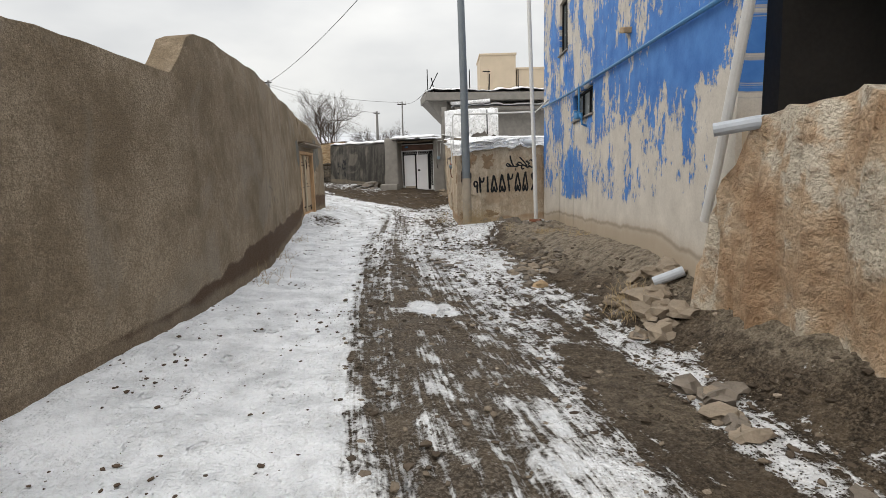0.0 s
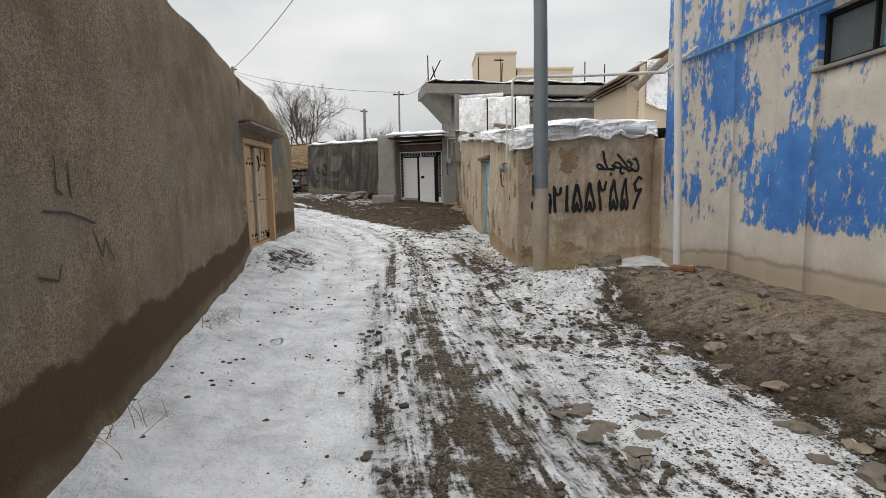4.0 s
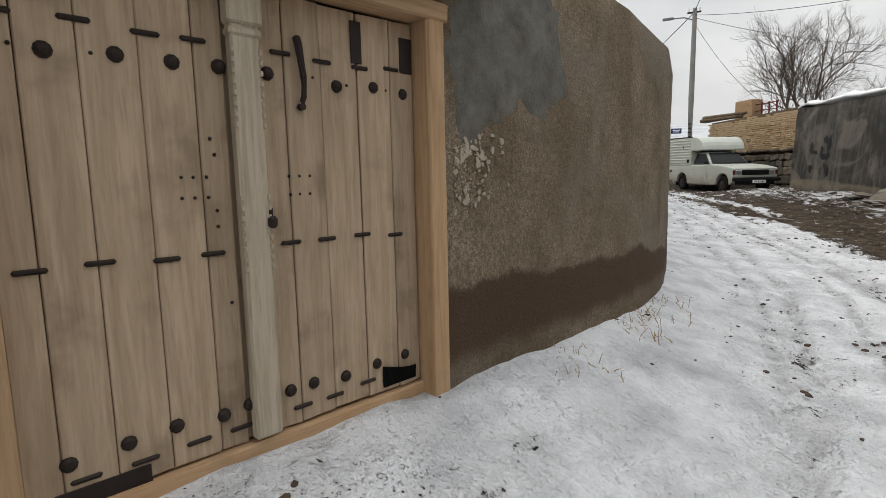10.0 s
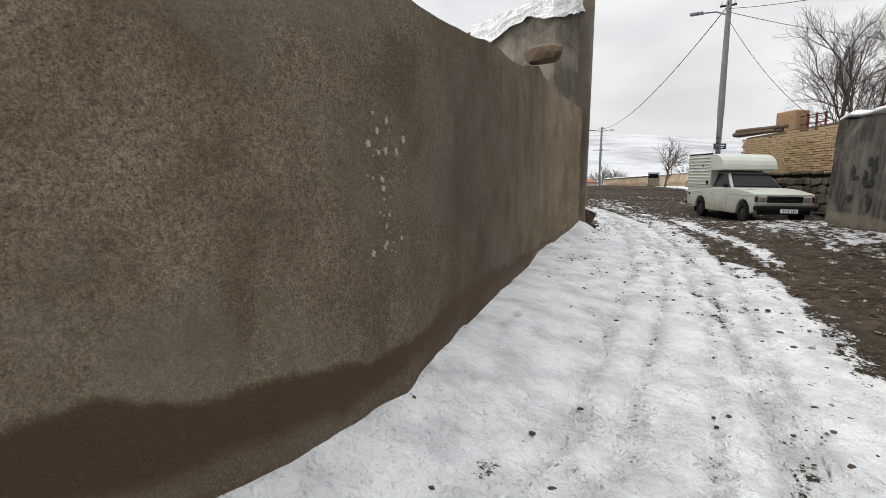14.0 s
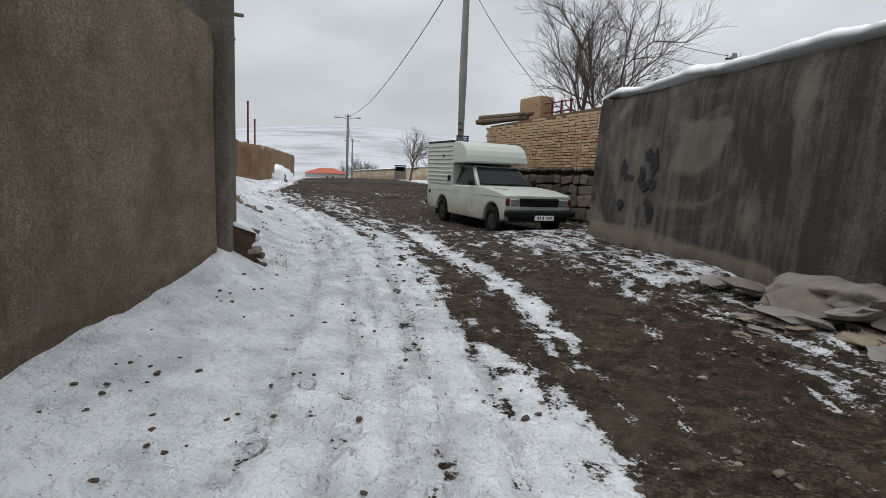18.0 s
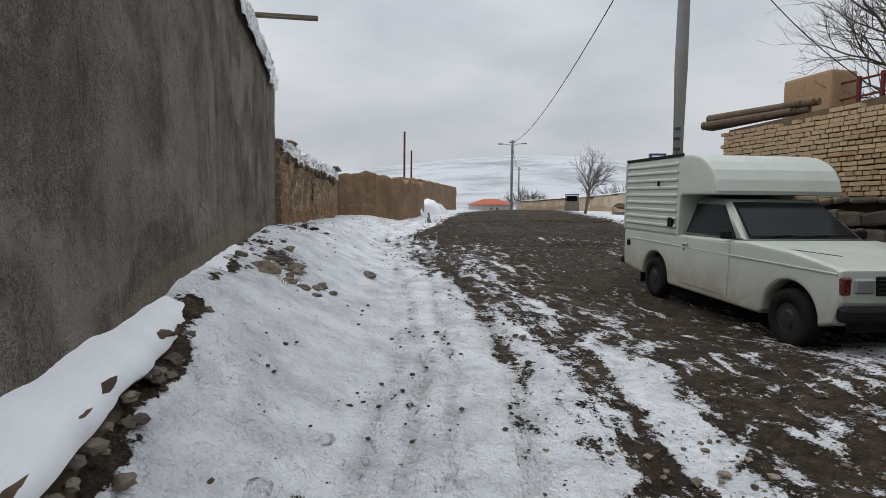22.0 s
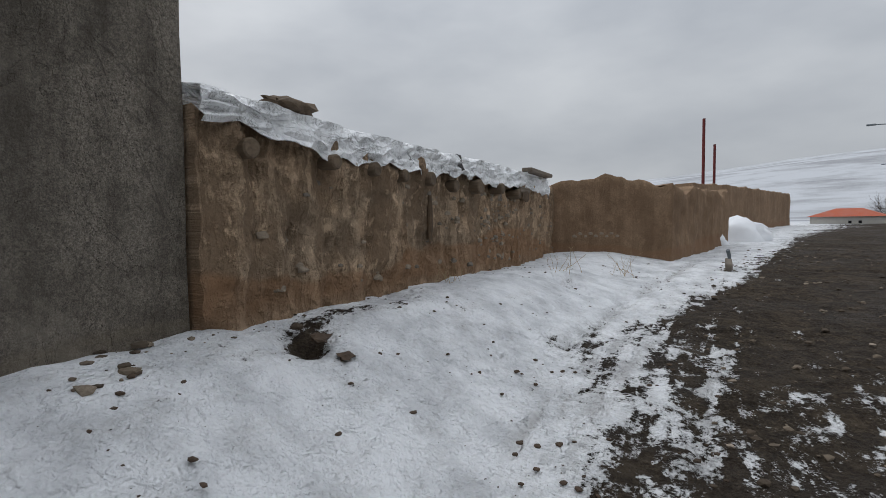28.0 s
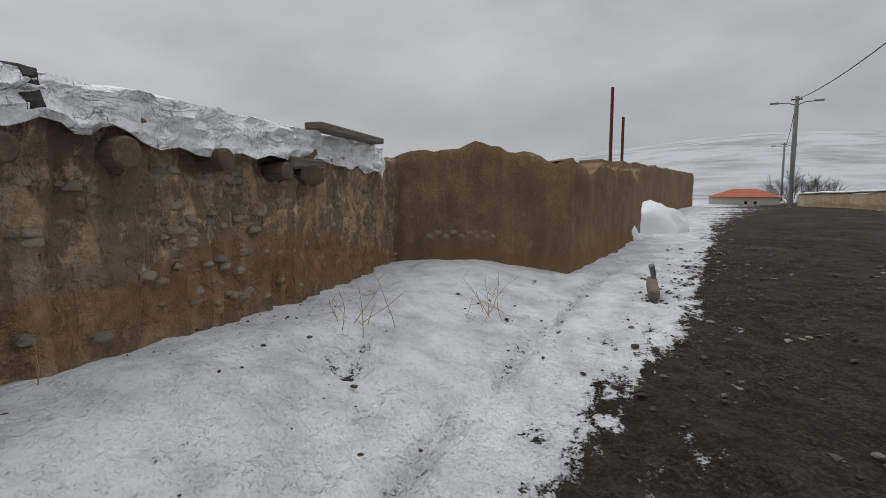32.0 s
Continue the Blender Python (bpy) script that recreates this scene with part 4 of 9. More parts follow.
def wall(name, pts, top, material, thick=0.35, side=1, gaps=(), amp=0.02, step=0.22, lean=0.0, label="", rough_top=0.0, rows=None, seed=0.0, sink=0.35, foot=None, wobble=0.6, rill=0.0):
    """A wall along a line. side 1: its face looks to the right of the way along the line. top: (length, height) pairs.
    gaps: (from, to, height) of openings that leave the wall above them."""
    cols, total = resample(pts, step)
    SURFACE[name] = (pts, side, amp, seed, lean, wobble, rill)
    marks = sorted({u for u, _ in cols} | {g for gap in gaps for g in gap[:2]})
    tu, tz = [p[0] for p in top], [p[1] for p in top]
    verts, faces, uvs = [], [], []

    def strip(us, low):
        first = len(verts)
        rr = rows or max(3, round((np.interp(us[0], tu, tz) - 0.5) / step))
        for u in us:
            p, d = at_length(pts, u)[0], heading(pts, u)
            out = Vector((d.y, -d.x)) * side
            g = foot if foot is not None else ground_z(p.x, p.y)
            zt = float(np.interp(u, tu, tz)) + rough_top * n3(u, seed, 3.1, 1.7) + rough_top * 0.5 * n3(u, seed, 8.1, 5.0)
            zb = low if low is not None else g - sink
            for k in range(rr + 1):
                z = zb + (zt - zb) * k / rr
                off = relief_at(u, z, amp, seed, wobble, rill) - lean * (z - g)
                if k == rr:
                    off -= 0.04
                verts.append((p.x + out.x * off, p.y + out.y * off, z))
                uvs.append((u, z - g))
            b = p - out * thick
            verts.append((b.x, b.y, zt - 0.02))
            verts.append((b.x, b.y, zb))
            uvs.extend([(u, zt - g), (u, zb - g)])
        w = rr + 3
        for i in range(len(us) - 1):
            a, b = first + i * w, first + (i + 1) * w
            for k in range(w):
                k2 = (k + 1) % w
                f = (a + k, b + k, b + k2, a + k2)
                faces.append(f if side > 0 else f[::-1])
        for i, flip in ((0, False), (len(us) - 1, True)):
            ring = [first + i * w + k for k in range(w)]
            faces.append(ring[::-1] if flip == (side > 0) else ring)

    cuts = sorted({0.0, total} | {g for gap in gaps for g in gap[:2]})
    for a, b in zip(cuts, cuts[1:]):
        low = next((g[2] for g in gaps if abs(g[0] - a) < 1e-6), None)
        us = [u for u in marks if a - 1e-6 <= u <= b + 1e-6]
        if len(us) > 1:
            strip(us, low)
    me = bpy.data.meshes.new(name)
    me.from_pydata(verts, [], faces)
    me.update()
    layer = me.uv_layers.new(name="wall")
    vi = np.zeros(len(me.loops), dtype=np.int32)
    me.loops.foreach_get("vertex_index", vi)
    layer.data.foreach_set("uv", np.array(uvs, np.float32)[vi].reshape(-1))
    me.materials.append(material)
    me.shade_smooth()
    me.set_sharp_from_angle(angle=radians(50))
    return tagged(new(name, me), label, "wall", kind="structure")



# compound wall along the lane, with the timber gate in it
WALL_A = [(-2.6, -12), (-2.6, 2.35), (-2.56, 5.2), (-2.66, 6.6), (-2.81, 8.3), (-3.06, 9.6), (-3.55, 12.1), (-3.92, 14.5), (-3.95, 14.66), (-4.03, 16.5), (-4.12, 17.8), (-4.2, 18.5), (-4.34, 19.2), (-4.5, 19.7), (-4.76, 20.3), (-5.84, 21.69), (-6.5, 22.6), (-8.33, 25.02), (-9.0, 26.3), (-9.28, 27.1)]


def length_at(pts, y):
    total = 0.0
    for a, b in zip(pts, pts[1:]):
        if a[1] <= y <= b[1]:
            return total + math.dist(a, b) * (y - a[1]) / (b[1] - a[1])
        total += math.dist(a, b)
    return total


def UA(y):
    return length_at(WALL_A, y)


DOOR_A, DOOR_B = UA(14.71), UA(16.46)
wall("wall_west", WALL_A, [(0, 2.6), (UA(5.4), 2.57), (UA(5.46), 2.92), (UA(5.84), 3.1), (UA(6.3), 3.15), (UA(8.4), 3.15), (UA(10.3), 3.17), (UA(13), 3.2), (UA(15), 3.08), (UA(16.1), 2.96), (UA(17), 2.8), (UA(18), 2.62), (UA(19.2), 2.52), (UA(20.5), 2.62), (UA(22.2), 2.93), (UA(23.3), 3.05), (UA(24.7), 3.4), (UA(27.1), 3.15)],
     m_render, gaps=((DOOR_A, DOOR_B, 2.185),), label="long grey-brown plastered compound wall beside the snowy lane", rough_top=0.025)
WALL_C = [(-9.42, 27.36), (-13.5, 29.95), (-16.82, 32.15)]
wall("wall_northwest", WALL_C, [(0, 5.6), (3.0, 5.2), (5, 4.75), (8.6, 4.3)], m_render_house, label="tall grey cement-rendered house wall streaked by damp", amp=0.012)
wall("wall_return", [(-16.86, 32.12), (-19.3, 28.5)], [(0, 4.2), (4.4, 4.2)], m_render_house, label="side of the grey house beside the stable", amp=0.01)
STABLE = [(-16.8, 32.22), (-18.1, 33.4), (-18.85, 34.0), (-19.7, 34.75), (-20.85, 35.7), (-22.85, 37.15)]
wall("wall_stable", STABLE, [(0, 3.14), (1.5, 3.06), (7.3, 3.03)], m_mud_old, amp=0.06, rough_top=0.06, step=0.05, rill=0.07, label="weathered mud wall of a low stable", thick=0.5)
wall("wall_jut", [(-22.9, 37.0), (-22.15, 39.2), (-22.42, 39.55), (-25.3, 43.0), (-25.7, 43.3)], [(0, 3.1), (1.2, 3.26), (1.7, 3.22), (2.1, 3.08), (2.4, 2.97), (4.5, 3.03), (7.5, 3.1)], m_mud_plain, amp=0.07, rough_top=0.17, step=0.10, rill=0.012, label="plain mud yard wall with an eroded top", thick=0.5)
wall("wall_far_barn", [(-27.3, 43.4), (-29.9, 46.8), (-41.8, 61.0)], [(0, 3.5), (4, 3.6), (24, 4.0)], m_mud_plain, amp=0.04, rough_top=0.08, step=0.3, label="tan mud barn wall further along the lane", thick=0.5)
BLUE = [(2.83, 15.03), (2.87, 11.7), (2.77, 9.7), (2.6, 4.45)]
HOUSE = [(2.95, 15.78), (0.36, 14.92), (0.22, 19.0), (0.06, 25.4)]
YARD = [(-3.0, 27.9), (-7.05, 32.85)]
BRICK = [(-6.6, 35.05), (-11.3, 37.72)]


def facing(p, right, z=0.0):
    """A pose on a wall: x to the right as one looks at the wall, y into it, z up."""
    right = Vector((right[0], right[1], 0)).normalized()
    into = Vector((-right.y, right.x, 0))
    m = Matrix.Identity(4)
    m.col[0], m.col[1], m.col[2], m.col[3] = (*right, 0), (*into, 0), (0, 0, 1, 0), (p[0], p[1], z, 1)
    return m


def soft_box(size, at, bevel=0.008, jitter=0.0, turn=None):
    bm = bmesh.new()
    box(bm, size, at, turn, bevel)
    if jitter:
        for v in bm.verts:
            v.co += Vector((random.uniform(-1, 1), random.uniform(-1, 1), random.uniform(-1, 1))) * jitter
    return bm


def dome(bm, at, r, h, seg=10):
    """A low round boss facing -y."""
    rings = []
    for k in range(4):
        a = k / 3 * math.pi / 2
        rr, yy = r * math.cos(a), -h * math.sin(a)
        if k == 3:
            rings.append([bm.verts.new((at[0], at[1] + yy, at[2]))])
        else:
            rings.append([bm.verts.new((at[0] + rr * math.cos(t * math.tau / seg), at[1] + yy, at[2] + rr * math.sin(t * math.tau / seg))) for t in range(seg)])
    for a, b in zip(rings, rings[1:]):
        for t in range(seg):
            if len(b) == 1:
                bm.faces.new((a[t], a[(t + 1) % seg], b[0]))
            else:
                bm.faces.new((a[t], a[(t + 1) % seg], b[(t + 1) % seg], b[t]))
    return bm


# ---- the timber gate ----
def timber_gate():
    a, b = at_length(WALL_A, DOOR_A)[0], at_length(WALL_A, DOOR_B)[0]
    d = (b - a).normalized()
    w = (b - a).length
    g = thing("timber_gate", "weathered double-leaf timber gate with iron studs, closed", "gate", facing(a + Vector((-d.y, d.x)) * 0.03, d, 0.40))
    k = w / 744.0

    def X(px):
        return (px - 138) * k

    def Z(py):
        return (770 - py) * 1.76 / 765.0

    for x0, x1, lean in ((138, 182, -0.02), (838, 882, 0.0)):
        part("frame_post", soft_box(((x1 - x0) * k, 0.14, 1.94), (X((x0 + x1) / 2), 0.03, 0.77), 0.01, 0.004), m_frame_wood, g)
    part("lintel", soft_box((w + 0.05, 0.15, 0.085), (w / 2, 0.025, 1.735), 0.01, 0.004), m_frame_wood_x, g)
    part("sill", soft_box((w - 0.12, 0.09, 0.18), (w / 2, 0.085, -0.06), 0.008, 0.003), m_frame_wood_x, g)
    random.seed(5)
    for leaf, edges in (("left_leaf", (184, 226, 288, 357, 427, 470)), ("right_leaf", (522, 566, 632, 707, 780, 836))):
        first = None
        for e0, e1 in zip(edges, edges[1:]):
            bm = soft_box(((e1 - e0) * k - 0.003, 0.045, 1.64), (X((e0 + e1) / 2), 0.085 + random.uniform(-0.003, 0.003), 0.86), 0.004)
            for v in bm.verts:
                v.co.z += random.uniform(-0.006, 0.006)
                v.co.x += 0.004 * n3(v.co.z, e0, 0, 2.0)
            part("plank", bm, m_door_wood, g)
    part("cover_strip", soft_box(((530 - 462) * k, 0.03, 1.64), (X(496), 0.10, 0.86), 0.004), m_door_wood, g)
    bm = bmesh.new()
    box(bm, (0.105, 0.05, 1.62), (X(496), 0.04, 0.86), None, 0.008)
    box(bm, (0.125, 0.065, 0.13), (X(496), 0.035, 1.60), None, 0.008)
    box(bm, (0.118, 0.06, 0.03), (X(496), 0.036, 1.51), None, 0.008)
    for i in range(26):
        for sx in (-1, 1):
            if i < 8 or 13 < i < 22:
                box(bm, (0.012, 0.02, 0.02), (X(496) + sx * 0.05, 0.018, 1.45 - i * 0.036), None, 0.003)
    part("centre_post", bm, m_post_wood, g, "bleached post with notched edges")
    for px, py in [(x, 166) for x in (195, 254, 330, 398, 462, 537, 663, 741, 810)] + [(x, 690) for x in (233, 302, 364, 432, 474, 545, 589, 655, 726, 796)]:
        bm = bmesh.new()
        dome(bm, (X(px), 0.064, Z(py + random.uniform(-4, 6))), 0.026, 0.022, 10)
        part("stud", bm, m_iron, g)
    for px, py in [(x, 131) for x in (210, 288, 367, 428, 560, 635, 712, 783)] + [(x, 437) for x in (217, 290, 370, 434, 561, 629, 704, 781)] + [(x, 722) for x in (250, 320, 393, 457, 566, 630, 703)]:
        part("staple", soft_box((0.085, 0.014, 0.017), (X(px), 0.058, Z(py + random.uniform(-3, 5))), 0.006), m_iron, g)
    for px, py in [(x + random.uniform(-2, 2), y) for y in (326, 356) for x in (397, 415, 433, 565, 584, 602)] + [(442, 270), (447, 293), (445, 376), (445, 400), (457, 520), (222, 168), (303, 168), (617, 162), (684, 168), (770, 168)]:
        bm = bmesh.new()
        dome(bm, (X(px), 0.0635, Z(py)), 0.007, 0.006, 6)
        part("nail", bm, m_iron, g)
    bm = pipe_run([(X(588), 0.05, Z(104)), (X(586), 0.03, Z(118)), (X(590), 0.022, Z(165)), (X(591), 0.03, Z(198)), (X(590), 0.04, Z(206))], lambda t: 0.016 - 0.006 * t, 8)
    part("pull_handle", bm, m_iron, g)
    bm = bmesh.new()
    bmesh.ops.create_cone(bm, cap_ends=True, segments=10, radius1=0.014, radius2=0.014, depth=0.02, matrix=Matrix.Translation((X(590), 0.045, Z(213))) @ Matrix.Rotation(math.pi / 2, 4, "X"))
    part("handle_eye", bm, m_iron, g)
    bm = bmesh.new()
    box(bm, (0.035, 0.03, 0.045), (X(520), 0.01, Z(398)), None, 0.01)
    tube(bm, (X(520), 0.02, Z(376)), (X(520), 0.02, Z(390)), 0.008)
    part("padlock", bm, m_iron, g)
    for x0, x1, y0, y1 in ((694, 717, 55, 128), (804, 834, 66, 132), (214, 326, 731, 762)):
        part("iron_plate", soft_box(((x1 - x0) * k, 0.006, (y1 - y0) * 1.76 / 765), (X((x0 + x1) / 2), 0.0585, Z((y0 + y1) / 2)), 0.002), m_iron, g)
    bm = bmesh.new()
    cols = []
    for i in range(9):
        t = i / 8
        cols.append([bm.verts.new((X(738 + 84 * t), 0.056 - 0.03 * math.sin(t * 3) * (1 - j / 2), Z(700 + j * 22 + 8 * t * (2 - j)))) for j in range(3)])
    for c0, c1 in zip(cols, cols[1:]):
        for j in range(2):
            bm.faces.new((c0[j], c0[j + 1], c1[j + 1], c1[j]))
    bmesh.ops.solidify(bm, geom=bm.faces[:], thickness=0.006)
    part("rubber_flap", bm, m_rubber, g, "torn rubber patch at the foot of the leaf")

    # pale plank hood over the gate
    hood = thing("gate_hood", "mud-coated plank hood jutting over the timber gate", "hood", facing(a, d, 0.0))
    part("hood_board", soft_box((w + 0.5, 0.34, 0.05), (w / 2, -0.06, 2.33), 0.012, 0.006, Matrix.Rotation(radians(-10), 3, "X")), m_beam, hood)
    part("hood_board", soft_box((w + 0.44, 0.30, 0.06), (w / 2, -0.02, 2.39), 0.02, 0.012, Matrix.Rotation(radians(-8), 3, "X")), m_mortar, hood, "crumbling mud coat")
    bm = bmesh.new()
    box(bm, (w + 0.3, 0.3, 0.1), (w / 2, 0.18, 2.27), None, 0.01)
    part("hood_beam", bm, m_beam, hood)
    # dark sheet that stands in for the unlit space behind the leaves
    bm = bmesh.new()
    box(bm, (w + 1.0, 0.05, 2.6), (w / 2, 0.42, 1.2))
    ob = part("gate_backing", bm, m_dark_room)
    ob.matrix_world = facing(a, d, 0.0)
    tagged(ob, "dark sheet standing in for the shade behind the timber gate", "wall", kind="structure")


timber_gate()


# ---- wall ends: the post at the bend, and the snow-topped wall behind ----
bm = bmesh.new()
box(bm, (0.28, 0.26, 4.9), (0, 0, 2.85), None, 0.05, 3)
ob = part("corner_buttress", bm, m_render_house, smooth=True)
ob.matrix_world = pose(-9.44, 27.26, 0, 0, 0, 32)
tagged(ob, "narrow rendered buttress at the bend of the wall", "buttress", kind="structure")


# ---- shared dressings ----
def drape(name, pts, side, top, drop, back, label, step=0.11, seed=0.0, u0=0.0, u1=None, lift=0.03, material=None, puff=0.05, category="sheet", longer=None):
    """A crumpled sheet laid over a wall top and hanging down its face."""
    total = resample(pts, step)[1]
    u1 = total if u1 is None else u1
    n = max(2, round((u1 - u0) / step))
    tu, tz = [p[0] for p in top], [p[1] for p in top]
    rows_back, rows_front = 7, 6
    verts, faces = [], []
    for i in range(n + 1):
        u = u0 + (u1 - u0) * i / n
        p, d = at_length(pts, u)
        out = Vector((d.y, -d.x)) * side
        zt = float(np.interp(u, tu, tz)) + lift
        dr = drop * (1.0 + 0.45 * n3(u, seed, 1.0, 1.1) + 0.3 * n3(u, seed, 4.0, 4.5))
        if longer and u < longer[0]:
            dr *= longer[1]
        for k in range(rows_back, 0, -1):
            b = back * k / rows_back
            q = p - out * b
            verts.append((q.x, q.y, zt + 0.06 * math.sin(b * 2.0) + puff * 0.8 * n3(u, b, seed, 3.5) + 0.04))
        for k in range(rows_front + 1):
            t = k / rows_front
            off = 0.065 + 0.02 * t + puff * n3(u * 1.3, t * 2.0, seed + 3, 3.2) + puff * 0.6 * n3(u, t, seed + 9, 9.0)
            q = p + out * off
            verts.append((q.x, q.y, zt + 0.02 - dr * t + 0.015 * n3(u, t, seed, 7.0)))
    w = rows_back + rows_front + 1
    for i in range(n):
        for k in range(w - 1):
            f = (i * w + k, (i + 1) * w + k, (i + 1) * w + k + 1, i * w + k + 1)
            faces.append(f if side < 0 else f[::-1])
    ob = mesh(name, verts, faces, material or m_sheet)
    mod = ob.modifiers.new("thick", "SOLIDIFY")
    mod.thickness = 0.008
    return tagged(ob, label, category)


def snow_cap(name, pts, side, top, width, label, u0=0.0, u1=None, thick=0.09, seed=0.0, step=0.12, over=0.04):
    """Snow lying along a wall top, uneven and broken at its edges."""
    total = resample(pts, step)[1]
    u1 = total if u1 is None else u1
    n = max(2, round((u1 - u0) / step))
    tu, tz = [p[0] for p in top], [p[1] for p in top]
    verts, faces, w = [], [], 7
    for i in range(n + 1):
        u = u0 + (u1 - u0) * i / n
        p, d = at_length(pts, u)
        out = Vector((d.y, -d.x)) * side
        zt = float(np.interp(u, tu, tz)) - 0.02
        hgt = thick * max(0.12, 1.0 + 0.9 * n3(u, seed, 2.0, 1.3) + 0.4 * n3(u, seed, 6.0, 5.0)) * min(1, 0.2 + i * 0.4, 0.2 + (n - i) * 0.4)
        for k in range(w):
            t = k / (w - 1)
            off = over + 0.03 * n3(u, seed, 11.0, 3.0) - t * (width + 0.04)
            q = p + out * off
            prof = math.sin(math.pi * min(1.0, 0.08 + t * 0.92)) ** 0.5
            verts.append((q.x, q.y, zt + hgt * prof + 0.012 * n3(u, t, seed, 6.0)))
    for i in range(n):
        for k in range(w - 1):
            f = (i * w + k, (i + 1) * w + k, (i + 1) * w + k + 1, i * w + k + 1)
            faces.append(f if side < 0 else f[::-1])
    ob = mesh(name, verts, faces, m_snow, smooth=True)
    mod = ob.modifiers.new("thick", "SOLIDIFY")
    mod.thickness, mod.offset = 0.05, -1
    return tagged(ob, label, "snow", kind="stuff")


def strokes(name, lines, place, width, material, label, category="graffiti"):
    """Painted strokes: each line a run of (x, z) points that place() lays on a wall."""
    g = thing(name, label, category)
    for line in lines:
        bm = bmesh.new()
        dense = []
        for a, b in zip(line, line[1:]):
            n = max(1, int(math.dist(a, b) / 0.03))
            dense += [(a[0] + (b[0] - a[0]) * k / n, a[1] + (b[1] - a[1]) * k / n) for k in range(n)]
        dense.append(line[-1])
        prev = None
        for i, p in enumerate(dense):
            q, r = dense[max(i - 1, 0)], dense[min(i + 1, len(dense) - 1)]
            dx, dz = r[0] - q[0], r[1] - q[1]
            L = math.hypot(dx, dz) or 1.0
            wd = width * (0.5 + 0.12 * n3(p[0], p[1], 0, 9.0)) * (0.75 if i in (0, len(dense) - 1) else 1.0)
            ox, oz = -dz / L * wd, dx / L * wd
            pair = [bm.verts.new(place(p[0] + ox, p[1] + oz)), bm.verts.new(place(p[0] - ox, p[1] - oz))]
            if prev:
                bm.faces.new((prev[0], prev[1], pair[1], pair[0]))
            prev = pair
        part("stroke", bm, material, g)
    return g


def blotch(place, cx, cz, r, tall, seed, material, parent, rag=1.0):
    """One ragged splash of paint on a wall."""
    n = 72
    ring = []
    for k in range(n):
        a = k * math.tau / n
        rr = r * (1 + 0.75 * n3(math.cos(a), math.sin(a), seed, 1.6) + 0.4 * rag * n3(math.cos(a), math.sin(a), seed, 5.0) + 0.35 * rag * n3(math.cos(a), math.sin(a), seed + 9, 14.0))
        ring.append(place(cx + rr * math.cos(a), cz + rr * tall * math.sin(a)))
    return mesh("splash", [place(cx, cz)] + ring, [(0, 1 + k, 1 + (k + 1) % n) for k in range(n)], material, parent)


def lump(r, seed, squash=(1, 1, 0.7), sub=2, rough=0.35):
    """An angular stone."""
    bm = bmesh.new()
    bmesh.ops.create_icosphere(bm, subdivisions=sub, radius=1.0)
    for v in bm.verts:
        n = v.co.normalized()
        k = 1.0 + rough * n3(n.x, n.y, n.z + seed, 1.5) + 0.4 * rough * n3(n.x, n.y, n.z + seed * 2, 4.0)
        v.co = Vector((n.x * squash[0], n.y * squash[1], n.z * squash[2])) * k * r
        v.co.z = max(v.co.z, -0.35 * r)
    return bm


def rock(at, r, label, material=None, squash=(1, 0.8, 0.6), seed=0.0, turn=0.0, name="rock", sink=0.25, group=""):
    ob = part(name, lump(r, seed, squash, 2, 0.8), material or m_rock)
    ob.matrix_world = pose(at[0], at[1], ground_z(at[0], at[1]) + r * squash[2] * (0.6 - sink) if len(at) < 3 else at[2], 0, 0, turn)
    return tagged(ob, label, "rock", group)


# ---- marks on the west wall: mortar patches, lime flakes and scrawls ----
west = bpy.data.objects["wall_west"]


def on_west(u, z):
    return on_wall("wall_west", u, z, 0.007)


strokes("wall_scrawl", [[(UA(14.44), 1.25), (UA(14.47), 1.1), (UA(14.53), 1.2), (UA(14.58), 1.1), (UA(14.60), 1.24)], [(UA(14.62), 1.15), (UA(14.67), 1.08), (UA(14.66), 1.2), (UA(14.62), 1.16)], [(UA(14.42), 1.02), (UA(14.66), 1.0)], [(UA(14.52), 0.94), (UA(14.57), 0.93), (UA(14.58), 0.87), (UA(14.53), 0.86), (UA(14.54), 0.78)]], on_west, 0.016, m_spray_thin, "dark pencilled scrawl beside the timber gate")
strokes("wall_scrawl", [[(UA(8.85), 1.62), (UA(8.87), 1.45), (UA(8.93), 1.42)], [(UA(9.0), 1.6), (UA(9.02), 1.4)], [(UA(8.7), 1.35), (UA(8.95), 1.33), (UA(9.3), 1.25)], [(UA(9.25), 1.22), (UA(9.35), 1.05), (UA(9.4), 1.15), (UA(9.5), 1.0)], [(UA(8.6), 1.05), (UA(8.8), 1.0), (UA(8.85), 1.08)]], on_west, 0.014, m_spray_thin, "thin dark scrawl scratched on the compound wall")

def mortar_patch(u0, z0, r, tall, seed, material, name):
    """A ragged skin of plaster that follows the wall's relief."""
    n, rings = 60, 9
    verts, faces = [on_wall("wall_west", u0, z0, 0.006)], []
    for j in range(1, rings + 1):
        for k in range(n):
            a = k * math.tau / n
            rr = r * j / rings * (1 + 0.55 * n3(math.cos(a), math.sin(a), seed, 1.4) + 0.3 * n3(math.cos(a), math.sin(a), seed, 4.0) + 0.2 * n3(math.cos(a), math.sin(a), seed + 9, 12.0))
            verts.append(on_wall("wall_west", u0 + rr * math.cos(a), z0 + rr * tall * math.sin(a), 0.007 if j < rings else 0.001))
    for k in range(n):
        faces.append((0, 1 + k, 1 + (k + 1) % n))
        for j in range(rings - 1):
            a, b = 1 + j * n + k, 1 + j * n + (k + 1) % n
            faces.append((a, a + n, b + n, b))
    ob = mesh(name, verts, faces, material, west, smooth=True)
    return ob


